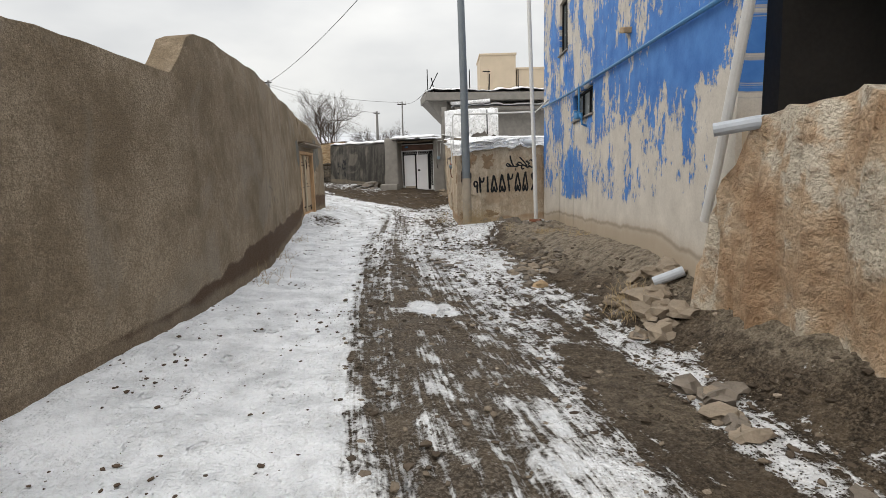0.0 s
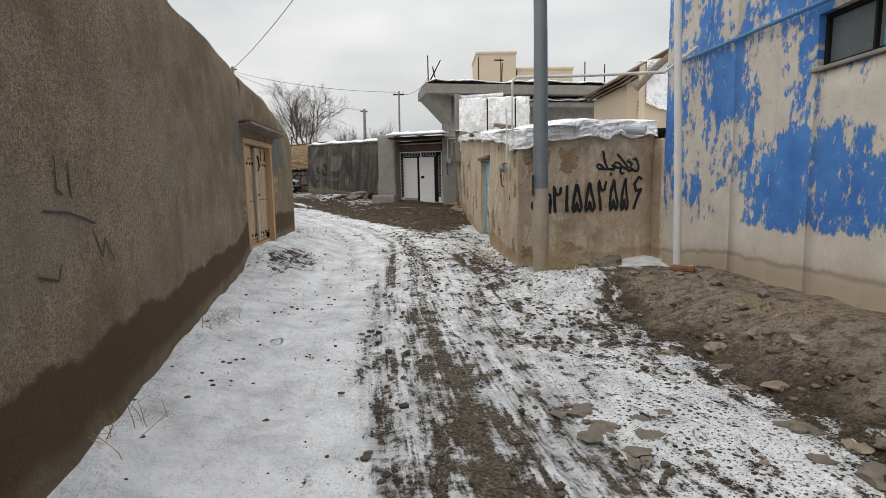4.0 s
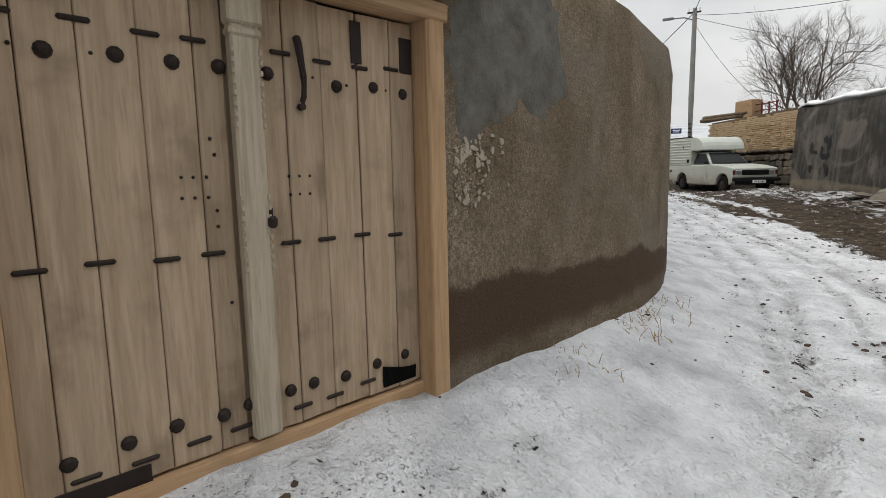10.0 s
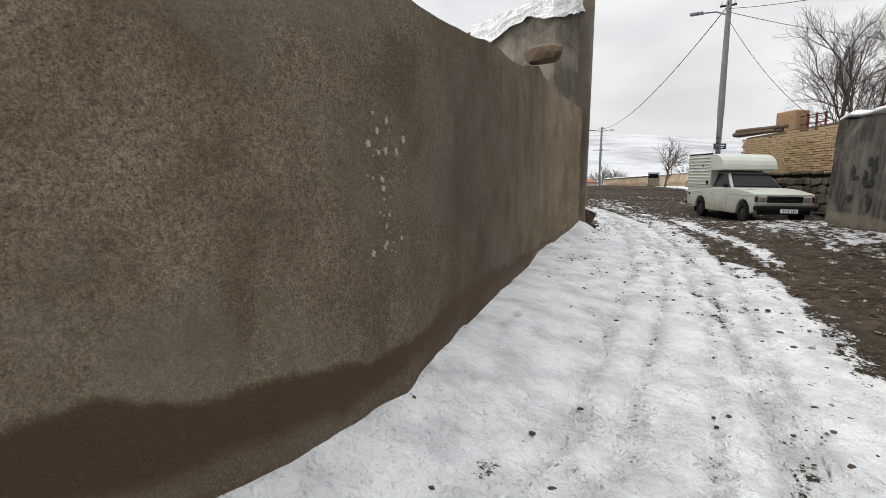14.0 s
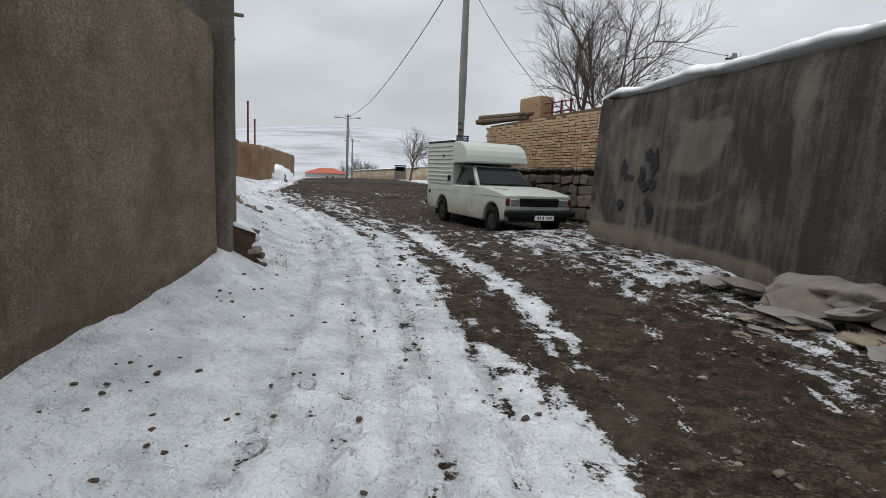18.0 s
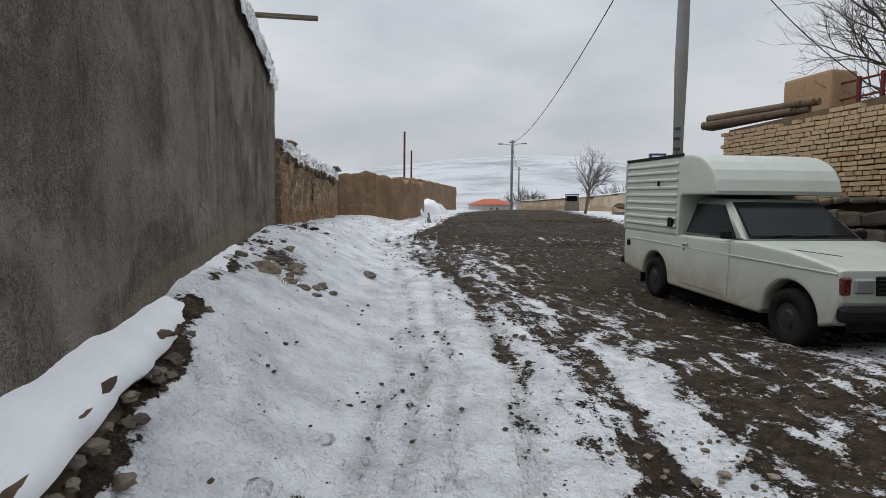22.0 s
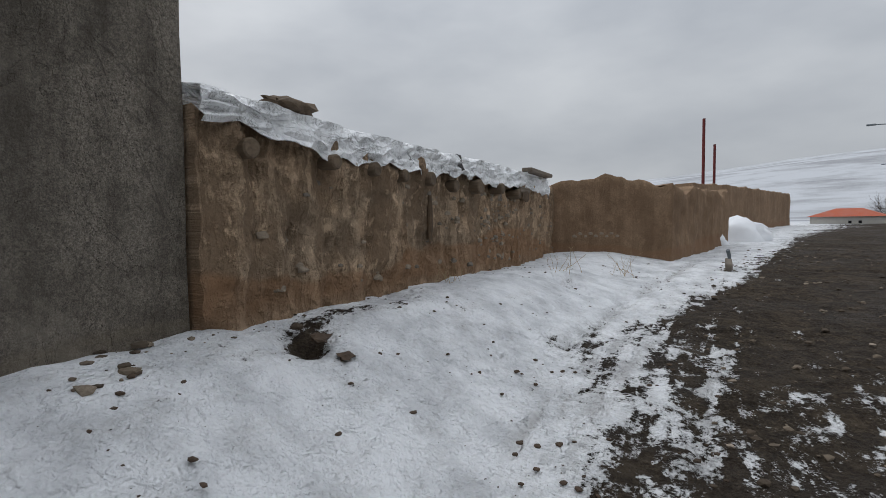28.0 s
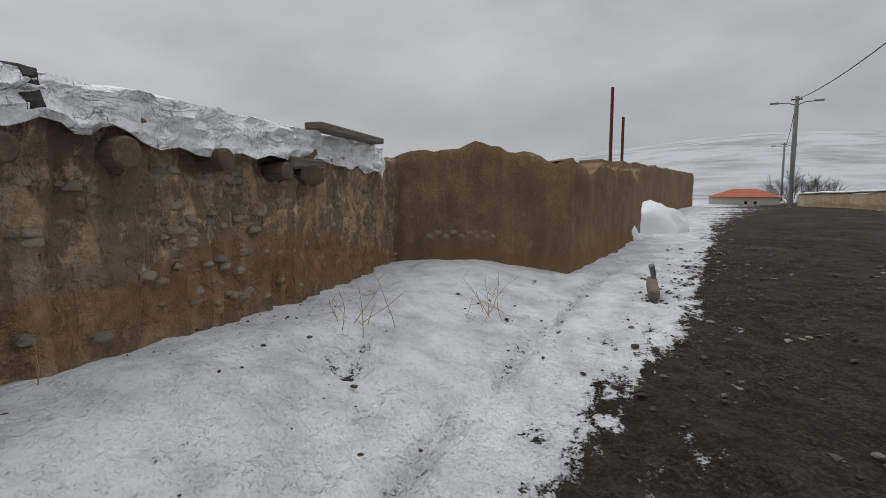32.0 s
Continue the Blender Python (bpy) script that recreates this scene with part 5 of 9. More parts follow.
mortar_patch(DOOR_B + 0.45, 2.10, 0.46, 0.95, 3.3, m_plaster_grey, "mortar_patch")
mortar_patch(DOOR_B + 0.22, 1.93, 0.22, 1.3, 5.9, m_plaster_grey, "mortar_patch")
mortar_patch(DOOR_A - 0.48, 2.15, 0.30, 1.2, 8.1, m_plaster_grey, "mortar_patch")
for i_ in range(190):
    rnd = random.Random(i_ + 50)
    if i_ < 140:
        u_, z_ = DOOR_B + 0.06 + abs(rnd.gauss(0, 0.15)) ** 1.25 * 1.5, rnd.choice((1.56, 1.52, 1.5, 1.4, 1.3)) + rnd.gauss(0, 0.05)
    else:
        u_, z_ = UA(20.12) + rnd.gauss(0, 0.09), rnd.uniform(1.22, 1.96)
    mortar_patch(u_, z_, 0.003 + 0.016 * rnd.random() ** 2.5, rnd.uniform(0.6, 1.6), i_ * 1.7, m_flake, "lime_flake")

# ---- mud house with the painted wall ----
HOUSE_TOP = [(0, 2.36), (1.5, 2.36), (2.7, 2.16), (4.0, 2.24), (7, 2.5), (9.5, 2.66), (13.3, 2.92)]
HU = 2.729  # length of the front
D0, D1 = HU + 3.2, HU + 4.78
wall("wall_mud_house", HOUSE, HOUSE_TOP, m_mud, side=-1, label="cracked straw-mud house wall beside the lane", amp=0.045, rough_top=0.05, step=0.09, rill=0.018, gaps=((D0, D1, 1.95),), thick=0.45, seed=2.0)
wall("wall_house_back", [(0.5, 25.3), (6.0, 25.3), (6.0, 16.1), (2.95, 15.85)], [(0, 3.0), (20, 2.0)], m_mud, side=1, label="plain back of the mud house", step=0.8)
drape("plastic_roof_sheet", HOUSE, -1, HOUSE_TOP, 0.16, 1.1, "crumpled silver plastic sheet over the mud house roof edge", seed=1.0, longer=(3.0, 1.7))
mesh("house_roof", [(0.45, 15.05, 2.12), (2.9, 15.85, 2.3), (6.0, 16.0, 2.35), (6.0, 25.3, 3.0), (0.1, 25.2, 2.95), (0.28, 19.0, 2.5)], [(0, 1, 2, 5), (5, 2, 3, 4)], m_sheet)
tagged(bpy.data.objects["house_roof"], "flat mud house roof under plastic sheet", "roof", kind="structure")


def house_door():
    a, b = at_length(HOUSE, D0)[0], at_length(HOUSE, D1)[0]
    d = (a - b).normalized()
    w = (b - a).length
    g = thing("blue_metal_door", "pale blue double metal door, closed, rusty along its foot", "door", facing(b + Vector((0.16, 0)), d, 0.09))
    h = 1.82
    part("door_frame", soft_box((0.05, 0.06, h), (0.025, 0.0, h / 2), 0.006), m_blue_door, g)
    part("door_frame", soft_box((0.05, 0.06, h), (w - 0.025, 0.0, h / 2), 0.006), m_blue_door, g)
    part("door_frame", soft_box((w, 0.06, 0.05), (w / 2, 0.0, h - 0.025), 0.006), m_blue_door, g)
    lw = (w - 0.11) / 2
    for i in range(2):
        leaf = part("leaf", soft_box((lw - 0.008, 0.035, h - 0.08), (0.055 + lw * (i + 0.5), 0.01, h / 2 - 0.02), 0.006), m_blue_door, g)
        part("edge_strip", soft_box((0.03, 0.012, h - 0.1), (0.055 + lw * (i + 0.5) + (lw / 2 - 0.02) * (-1 if i else 1), -0.012, h / 2 - 0.02), 0.004), m_blue_dull, leaf)
        part("rust_streak", soft_box((lw * 0.7, 0.004, 0.16), (0.055 + lw * (i + 0.5), -0.0085, 0.11), 0.001), m_pole_mud, leaf, "mud and rust splashed along the foot")
        part("hinge", soft_box((0.02, 0.02, 0.09), (0.05 if i == 0 else w - 0.05, -0.02, 1.35), 0.006), m_blue_dull, leaf)
    bm = bmesh.new()
    box(bm, (0.045, 0.025, 0.85), (0.055 + lw * 0.35, -0.05, 0.86), None, 0.008)
    box(bm, (0.03, 0.04, 0.03), (0.055 + lw * 0.35, -0.025, 1.22))
    box(bm, (0.03, 0.04, 0.03), (0.055 + lw * 0.35, -0.025, 0.5))
    part("pull_bar", bm, m_blue_dull, g)
    bm = bmesh.new()
    box(bm, (0.30, 0.025, 0.06), (0.055 + lw * 1.42, -0.04, 0.93), None, 0.008)
    part("latch_bar", bm, m_blue_dull, g)
    bm = bmesh.new()
    box(bm, (0.05, 0.03, 0.06), (0.055 + lw, -0.03, 0.76), None, 0.012)
    tube(bm, (0.055 + lw, -0.03, 0.79), (0.055 + lw, -0.03, 0.84), 0.012)
    part("padlock", bm, m_iron, g)
    bm = bmesh.new()
    box(bm, (w + 0.2, 0.3, 0.06), (w / 2, -0.06, h + 0.035), None, 0.015)
    lint = part("door_lintel", bm, m_beam)
    lint.matrix_world = g.matrix_world.copy()
    tagged(lint, "rough timber lintel set in mud over the blue door", "lintel")
    # dark sheet painted as the shade behind the door
    bm = bmesh.new()
    box(bm, (w + 0.6, 0.05, 2.4), (w / 2, 0.36, 0.9))
    back = part("door_backing", bm, m_dark_room)
    back.matrix_world = g.matrix_world.copy()
    tagged(back, "dark sheet standing in for the shaded passage behind the blue door", "wall", kind="structure")


house_door()


def gas_meter():
    c = on_wall("wall_mud_house", HU + 0.72, 1.62)
    d = Vector((0.03, -1.0))
    g = thing("gas_meter", "round grey-blue gas meter on rusty pipes, fixed to a mud wall", "meter", facing((c.x - 0.03, c.y), d, 1.64) @ Matrix.Scale(0.66, 4))
    bm = bmesh.new()
    for r, y0, y1 in ((0.105, -0.10, -0.02), (0.085, -0.13, -0.10), (0.05, -0.15, -0.13)):
        tube(bm, (0, y0, 0), (0, y1, 0), r, r, 18)
    part("meter_body", bm, m_meter, g, "round pressed-metal body")
    bm = bmesh.new()
    box(bm, (0.10, 0.05, 0.05), (-0.13, -0.08, 0.02), None, 0.015)
    tube(bm, (-0.18, -0.08, 0.0), (-0.18, -0.08, 0.09), 0.02)
    part("regulator", bm, m_meter, g)
    part("valve", soft_box((0.05, 0.05, 0.06), (0.20, -0.07, 0.10), 0.012), m_red_tin, g, "red gas valve")
    part("feed_pipe", pipe_run([(0.66, -0.06, 1.45), (0.66, -0.06, 0.15), (0.63, -0.06, 0.12)], 0.026), m_white_pipe, g)
    part("cross_pipe", pipe_run([(0.63, -0.06, 0.12), (0.0, -0.06, 0.10), (-0.1, -0.06, 0.10), (-0.13, -0.07, 0.05)], 0.026), m_rust, g)
    part("outlet_pipe", pipe_run([(-0.16, -0.08, 0.0), (-0.16, -0.08, -0.12), (-0.165, -0.07, -0.32), (-0.15, -0.05, -0.46), (-0.10, 0.0, -0.5)], 0.02), m_rust, g)
    part("stopcock", soft_box((0.05, 0.06, 0.06), (-0.16, -0.08, -0.2), 0.015), m_rust, g)
    tagged(part("roof_gas_pipe", pipe_run([(0.29, 14.94, 2.1), (0.29, 14.94, 2.98), (0.35, 14.92, 3.05), (1.3, 14.7, 3.02), (2.5, 14.4, 3.0), (2.75, 13.9, 3.25)], 0.024), m_white_pipe), "white gas pipe rising over the mud house", "pipe")


gas_meter()

# roof odds and ends of the mud house
tagged(part("roof_spout", pipe_run([(2.0, 15.8, 2.3), (2.35, 15.55, 2.27), (2.62, 15.35, 2.23)], 0.085, 12), m_grey_pipe), "short grey plastic pipe lying on the roof edge", "pipe")
bm = bmesh.new()
tube(bm, (0.5, 20.3, 2.63), (0.0, 20.35, 2.60), 0.06, 0.055, 8)
tagged(part("roof_beam_end", bm, m_beam), "dark beam end poking through the mud wall", "beam")
for n_, (y_, z_) in enumerate(((17.1, 2.4), (22.6, 2.72))):
    bm = bmesh.new()
    box(bm, (0.35, 0.25, 0.07), (0, 0, 0), None, 0.015)
    ob = part("roof_slab", bm, m_rock_grey)
    ob.matrix_world = pose(0.45, y_, z_ + 0.1, 8, 5, 20 + n_ * 40)
    tagged(ob, "flat stone weighing down the plastic sheet", "stone")

# sprayed advert: a phone number under two words
FIVE = [(.46, 1.0), (.2, .5), (.04, .16), (.14, .0), (.32, .1), (.45, .34), (.58, .1), (.78, .0), (.93, .16), (.78, .5), (.5, .98)]
TWO = [(.95, .98), (.84, .72), (.5, .68), (.18, 1.0), (.24, .5), (.34, .0)]
ONE = [(.45, 1.0), (.5, .5), (.5, .0)]
SIX = [(.95, .92), (.55, .98), (.25, .78), (.42, .56), (.9, .62), (.55, .35), (.2, .0)]
ZERO = [(.5 + .2 * math.cos(k * math.tau / 10), .45 + .22 * math.sin(k * math.tau / 10)) for k in range(11)]
NINE = [(.6 + .25 * math.cos(k * math.tau / 10), .78 + .22 * math.sin(k * math.tau / 10)) for k in range(11)] + [(.8, .5), (.78, .0)]


def on_front(x, z):
    return on_wall("wall_mud_house", HU - x, z, 0.014)


glyphs, x_ = [], 0.66
for shape, w_ in ((TWO, .17), (ONE, .09), (FIVE, .2), (FIVE, .2), (TWO, .19), (FIVE, .2), (FIVE, .2), (SIX, .22)):
    glyphs.append([(x_ + px * w_, 0.87 + pz * (0.44 + 0.02 * len(glyphs))) for px, pz in shape])
    x_ += w_ * 1.0 + 0.055
glyphs.append([(0.26 + px * 0.2, 1.14 + pz * 0.3) for px, pz in NINE])
glyphs.append([(0.24 + px * 0.2, 0.86 + pz * 0.3) for px, pz in ZERO])
glyphs.append([(0.46 + px * 0.2, 0.86 + pz * 0.33) for px, pz in NINE])
strokes("sprayed_phone_number", glyphs, on_front, 0.056, m_spray, "black spray-painted phone number on the mud wall")
WORDS = (((990, 345), (1005, 360), (1013, 390), (1012, 418), (998, 422), (985, 405)), ((985, 350), (990, 354)), ((999, 346), (1004, 350)),
         ((962, 362), (975, 368), (985, 380), (975, 398), (990, 415), (970, 420), (958, 405)), ((968, 351), (974, 354)),
         ((925, 318), (940, 345), (955, 375), (968, 400), (955, 405), (940, 395)),
         ((940, 395), (930, 372), (917, 368), (910, 382), (920, 400), (938, 402), (932, 420), (940, 438), (950, 430)),
         ((865, 300), (870, 340), (878, 380), (888, 408), (905, 410), (915, 395), (900, 385)), ((894, 434), (902, 436)), ((897, 444), (901, 445)),
         ((888, 408), (866, 405), (850, 405), (843, 390), (850, 378), (862, 388), (872, 405)))
strokes("sprayed_words", [[((x - 555) * 0.00522 + 0.02, 1.03 + (600 - z) * 0.0029) for x, z in l] for l in WORDS], on_front, 0.046, m_spray, "black spray-painted words on the mud wall")
# plaster fallen away, brown mud showing
house_wall = bpy.data.objects["wall_mud_house"]
for i_, (u_, z_, r_, tall) in enumerate(((HU - 0.95, 1.75, .19, 1.0), (HU - 0.42, 1.75, .22, 0.9), (HU + 0.3, 1.8, .15, 1.1), (HU + 1.75, 2.1, .12, 1.2), (HU + 2.4, 0.55, .2, 0.9), (HU + 6.4, 0.72, .3, 1.0), (HU + 7.9, 1.05, .16, 1.0), (HU + 5.45, 0.9, .10, 2.2), (HU + 3.2, 0.6, .14, 1.6), (HU + 9.3, 1.5, .35, 1.7), (HU + 0.4, 0.32, .11, 1.2), (HU + 1.55, 0.45, .15, 0.6), (HU - 0.2, 0.22, .16, 0.7), (HU - 1.0, 0.25, .2, 0.5), (HU + 0.25, 1.25, .07, 2.2), (HU + 1.1, 1.5, .06, 1.8))):
    ob = blotch(lambda u, z: on_wall("wall_mud_house", u, z, 0.006), u_, z_, r_, tall, i_ * 2.1 + 0.7, m_mud_bare, house_wall)
    ob.name = "spalled_patch"
for i_, (u_, z_, r_, tall) in enumerate(((HU + 7.3, 1.85, .07, 2.0), (HU + 6.0, 2.35, .05, 1.5), (HU + 0.62, 1.12, .05, 1.2))):
    ob = blotch(lambda u, z: on_wall("wall_mud_house", u, z, 0.009), u_, z_, r_, tall, i_ * 4.1 + 2.7, m_felt, house_wall)
    ob.name = "hole"

# dark lower wall behind, and the neighbour under plastic
wall("wall_lane_end", [(6.2, 16.6), (2.9, 16.0)], [(0, 2.2), (4, 2.1)], m_mud_old, side=-1, label="dark mud wall closing the gap between houses", step=0.3)


# ---- blue house ----
BLUE_TOP = [(0, 6.4), (10, 6.4)]
UB = lambda y: length_at([(p[0], -p[1]) for p in BLUE], -y)
W0, W1 = UB(11.66), UB(9.7)
V0, V1 = UB(13.1), UB(12.25)
wall("wall_blue_house", BLUE, BLUE_TOP, m_peel, side=1, label="tall house wall with blue paint peeling off beige render", amp=0.012, gaps=((W0, W1, 3.02), (V0, V1, 5.3)), step=0.2, thick=0.2)


def wall_fill(name, pts, side, u0, u1, z0, z1, material, label, source):
    """The stretch of a wall under a window."""
    n = max(2, int((u1 - u0) / 0.2))
    m_ = max(2, int((z1 - z0) / 0.3))
    verts, uvs = [], []
    for i in range(n + 1):
        u = u0 + (u1 - u0) * i / n
        g = ground_z(*at_length(pts, u)[0])
        for k in range(m_ + 1):
            z = z0 + (z1 - z0) * k / m_
            verts.append(on_wall(source, u, z))
            uvs.append((u, z - g))
    faces = [(i * (m_ + 1) + k, (i + 1) * (m_ + 1) + k, (i + 1) * (m_ + 1) + k + 1, i * (m_ + 1) + k + 1) for i in range(n) for k in range(m_)]
    ob = mesh(name, verts, faces, material, smooth=True)
    layer = ob.data.uv_layers.new(name="wall")
    for lp in ob.data.loops:
        layer.data[lp.index].uv = uvs[lp.vertex_index]
    mod = ob.modifiers.new("thick", "SOLIDIFY")
    mod.thickness, mod.offset = 0.19, -1
    return tagged(ob, label, "wall", kind="structure")


wall_fill("wall_under_window_1", BLUE, 1, W0, W1, -0.3, 2.50, m_peel, "blue house wall under the low window", "wall_blue_house")
wall_fill("wall_under_window_2", BLUE, 1, V0, V1, -0.3, 4.15, m_peel, "blue house wall under the upper window", "wall_blue_house")


def blue_window(name, u0, u1, z0, z1, panes, label):
    a, b = at_length(BLUE, u0)[0], at_length(BLUE, u1)[0]
    d = (b - a).normalized()
    w, h = (b - a).length, z1 - z0
    g = thing(name, label, "window", facing(a + Vector((-d.y, d.x)) * 0.10, d, z0), kind="structure")
    for x, sx, z, sz in ((0.02, 0.05, h / 2, h), (w - 0.02, 0.05, h / 2, h), (w / 2, w, 0.02, 0.05), (w / 2, w, h - 0.02, 0.05)):
        part("window_frame", soft_box((sx, 0.06, sz), (x, 0, z), 0.005), m_trim, g)
    for i in range(panes):
        x = w * (i + 0.5) / panes
        part("pane", soft_box((w / panes - 0.04, 0.008, h - 0.06), (x, 0.01, h / 2), 0.001), m_window_glass, g)
        if i:
            part("mullion", soft_box((0.03, 0.05, h - 0.05), (w * i / panes, -0.005, h / 2), 0.004), m_trim, g)
    part("window_sill", soft_box((w + 0.08, 0.16, 0.04), (w / 2, -0.06, -0.02), 0.008), m_concrete, g)
    # dark sheet behind the panes, painted as the room's shade
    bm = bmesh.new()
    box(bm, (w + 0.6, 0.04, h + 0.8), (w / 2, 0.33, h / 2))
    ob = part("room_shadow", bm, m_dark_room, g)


blue_window("window_1", W0, W1, 2.50, 3.02, 3, "low dusty steel window in the blue house")
blue_window("window_2", V0, V1, 4.15, 5.30, 2, "upper steel window in the blue house")

run = [on_wall("wall_blue_house", UB(y), 3.17 - 0.02 * (15 - y), 0.05) for y in (14.9, 13, 11, 9.6, 8, 6, 4.6)]
tagged(part("blue_wall_pipe", pipe_run(run, 0.026), m_blue_pipe), "blue gas pipe clipped along the house wall", "pipe")
c = on_wall("wall_blue_house", UB(10.42), 2.62)
g = thing("wall_gas_regulator", "blue gas regulator with short pipes on the house wall", "regulator", facing((c.x - 0.02, c.y), (0.1, -1), 2.45))
bm = bmesh.new()
box(bm, (0.20, 0.13, 0.12), (0, -0.12, 0.05), None, 0.03, 2)
part("regulator_body", bm, m_blue_pipe, g)
part("inlet", pipe_run([(-0.02, -0.1, 0.6), (-0.02, -0.1, 0.1)], 0.022), m_blue_pipe, g)
part("outlet", pipe_run([(0.1, -0.12, 0.06), (0.16, -0.12, 0.02), (0.17, -0.1, -0.12), (0.15, 0.02, -0.16)], 0.022), m_blue_pipe, g)
bm = bmesh.new()
tube(bm, (-0.12, -0.12, 0.02), (-0.12, -0.12, 0.16), 0.045, 0.045, 12)
part("cap", bm, m_blue_pipe, g)
bm = bmesh.new()
box(bm, (0.22, 0.12, 0.08), (0, -0.05, 0), Matrix.Rotation(radians(12), 3, "Y"), 0.01)
c = on_wall("wall_blue_house", UB(7.6), 3.4)
ob = part("vent_brick", bm, m_brick)
ob.matrix_world = facing((c.x, c.y), (-0.05, -1), 3.4)
tagged(ob, "single hollow brick set as a vent in the blue wall", "brick")
bm = pipe_run([(2.5, 4.75, 1.0), (2.5, 4.55, 1.5), (2.48, 4.36, 2.0), (2.46, 4.1, 2.7), (2.44, 3.85, 3.6)], 0.042, 12)
tagged(part("downpipe", bm, m_white_pipe), "white plastic downpipe at the end of the blue house", "pipe")
c = on_wall("wall_blue_house", UB(6.2), 3.7)
bm = lump(0.16, 3.3, (1, 0.8, 0.8))
ob = part("wall_lamp", bm, m_trim)
ob.matrix_world = Matrix.Translation((c.x - 0.06, c.y, 3.72))
tagged(ob, "black outdoor lamp on the blue house", "lamp")

# white steel post in front of the blue house
bm = pipe_run([(2.35, 13.42, -0.2), (2.30, 13.42, 1.8), (2.24, 13.44, 3.6), (2.16, 13.47, 6.6)], 0.05, 12)
tagged(part("white_steel_post", bm, m_white_pipe), "leaning white-painted steel post beside the house", "post")
tagged(part("post_foot", pipe_run([(2.15, 13.2, 0.20), (2.4, 13.04, 0.21)], 0.06, 10), m_rust), "rusty pipe stub lying by the white post", "pipe")

# porch beyond the blue house, its shade painted near-black, with its slab and tarpaulin
wall("wall_porch", [(3.3, 5.05), (6.6, 5.0), (6.8, -6.0)], [(0, 3.4), (20, 3.4)], m_dark_room, side=1, label="back wall of an open porch, its shade painted dark", step=0.8, amp=0.01)
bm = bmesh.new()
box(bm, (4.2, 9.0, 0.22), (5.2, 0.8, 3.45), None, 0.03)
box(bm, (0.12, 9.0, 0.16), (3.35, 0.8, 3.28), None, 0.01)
tagged(part("porch_roof", bm, m_dark_room), "slab roof over the porch, its shade painted dark", "roof", kind="structure")
tagged(part("porch_cable_pipe", pipe_run([(3.4, 5.0, 3.2), (3.6, 3.0, 3.12), (3.7, 0.0, 3.05)], 0.02), m_white_pipe), "thin white pipe under the porch roof", "pipe")
verts, faces = [], []
for i in range(9):
    for j in range(6):
        x, y = 3.5 + i * 0.16, 2.2 + j * 0.42
        verts.append((x, y, 1.75 + 0.5 * math.sin(i / 8 * 2.2) + 0.1 * n3(x, y, 0, 2.5) - 0.12 * abs(j - 2)))
faces = [(i * 6 + j, (i + 1) * 6 + j, (i + 1) * 6 + j + 1, i * 6 + j + 1) for i in range(8) for j in range(5)]
ob = mesh("blue_tarpaulin", verts, faces, m_tarp, smooth=True)
ob.modifiers.new("thick", "SOLIDIFY").thickness = 0.006
tagged(ob, "bright blue tarpaulin over a heap behind the ruined wall", "tarpaulin")
ob = part("tarp_heap", lump(1.0, 2.2, (0.6, 1.1, 1.9), 3), m_earth)
ob.matrix_world = Matrix.Translation((4.2, 3.2, 0.35))
tagged(ob, "heap covered by a tarpaulin", "heap")

# ---- ruined mud wall at the start ----
def ruin():
    s = Shader("crumbling_mud", 0.95, spec=0.15)
    co = s.coord()
    a, b, c_ = s.noise(co, 1.3, 5, 0.6), s.noise(co, 6.0, 5, 0.65), s.noise(co, 40.0, 3, 0.7)
    col = s.ramp(a, (0.40, (0.42, 0.27, 0.165)), (0.48, (0.54, 0.385, 0.255)), (0.53, (0.58, 0.44, 0.31)), (0.57, (0.66, 0.585, 0.475)))
    col = s.mix(s.span(b, 0.50, 0.64, 0.0, 0.5), col, (0.26, 0.17, 0.11))
    col = s.mix(s.span(c_, 0.48, 0.64, 0.0, 0.35), col, (0.22, 0.15, 0.10))
    s.set("Base Color", col)
    s.bump(s.math("ADD", s.math("MULTIPLY", b, 1.6), s.math("MULTIPLY", c_, 0.5)), 1.0, 0.08)
    line = [(2.36, 4.78), (2.44, 4.5), (2.52, 4.0), (2.64, 3.3), (2.72, 2.5), (2.8, 0.5), (2.88, -6.0)]
    top = [(0, 0.3), (0.1, 0.75), (0.25, 1.15), (0.42, 1.45), (0.65, 1.78), (0.95, 1.92), (1.4, 1.96), (2.2, 1.92), (4, 1.95), (11, 2.1)]
    ob = wall("wall_ruin", line, top, s.mat, side=1, thick=0.7, amp=0.14, rough_top=0.14, step=0.06, rill=0.075, label="crumbling mud and rubble wall, half collapsed", seed=7.0, wobble=0.45)
    tagged(part("drain_spout", pipe_run([(2.85, 3.95, 1.86), (2.55, 4.1, 1.84), (2.3, 4.24, 1.8)], 0.055, 12), m_grey_pipe), "grey plastic drain pipe jutting from the ruined wall", "pipe")
    bm = bmesh.new()
    box(bm, (0.55, 0.5, 0.5), (0, 0, 0), None, 0.06, 2)
    ob = part("wall_stub", bm, m_tan_wall)
    ob.matrix_world = pose(2.95, 4.35, 1.6, 3, -2, 10)
    tagged(ob, "broken rendered stub of masonry", "masonry")
    bm = bmesh.new()
    box(bm, (0.5, 0.6, 1.5), (0, 0, 0), None, 0.06, 2)
    ob = part("masonry_block", bm, m_tan_wall)
    ob.matrix_world = pose(2.98, 4.4, 0.6, 0, 0, 10)
    tagged(ob, "low rendered masonry under the broken stub", "masonry")


ruin()


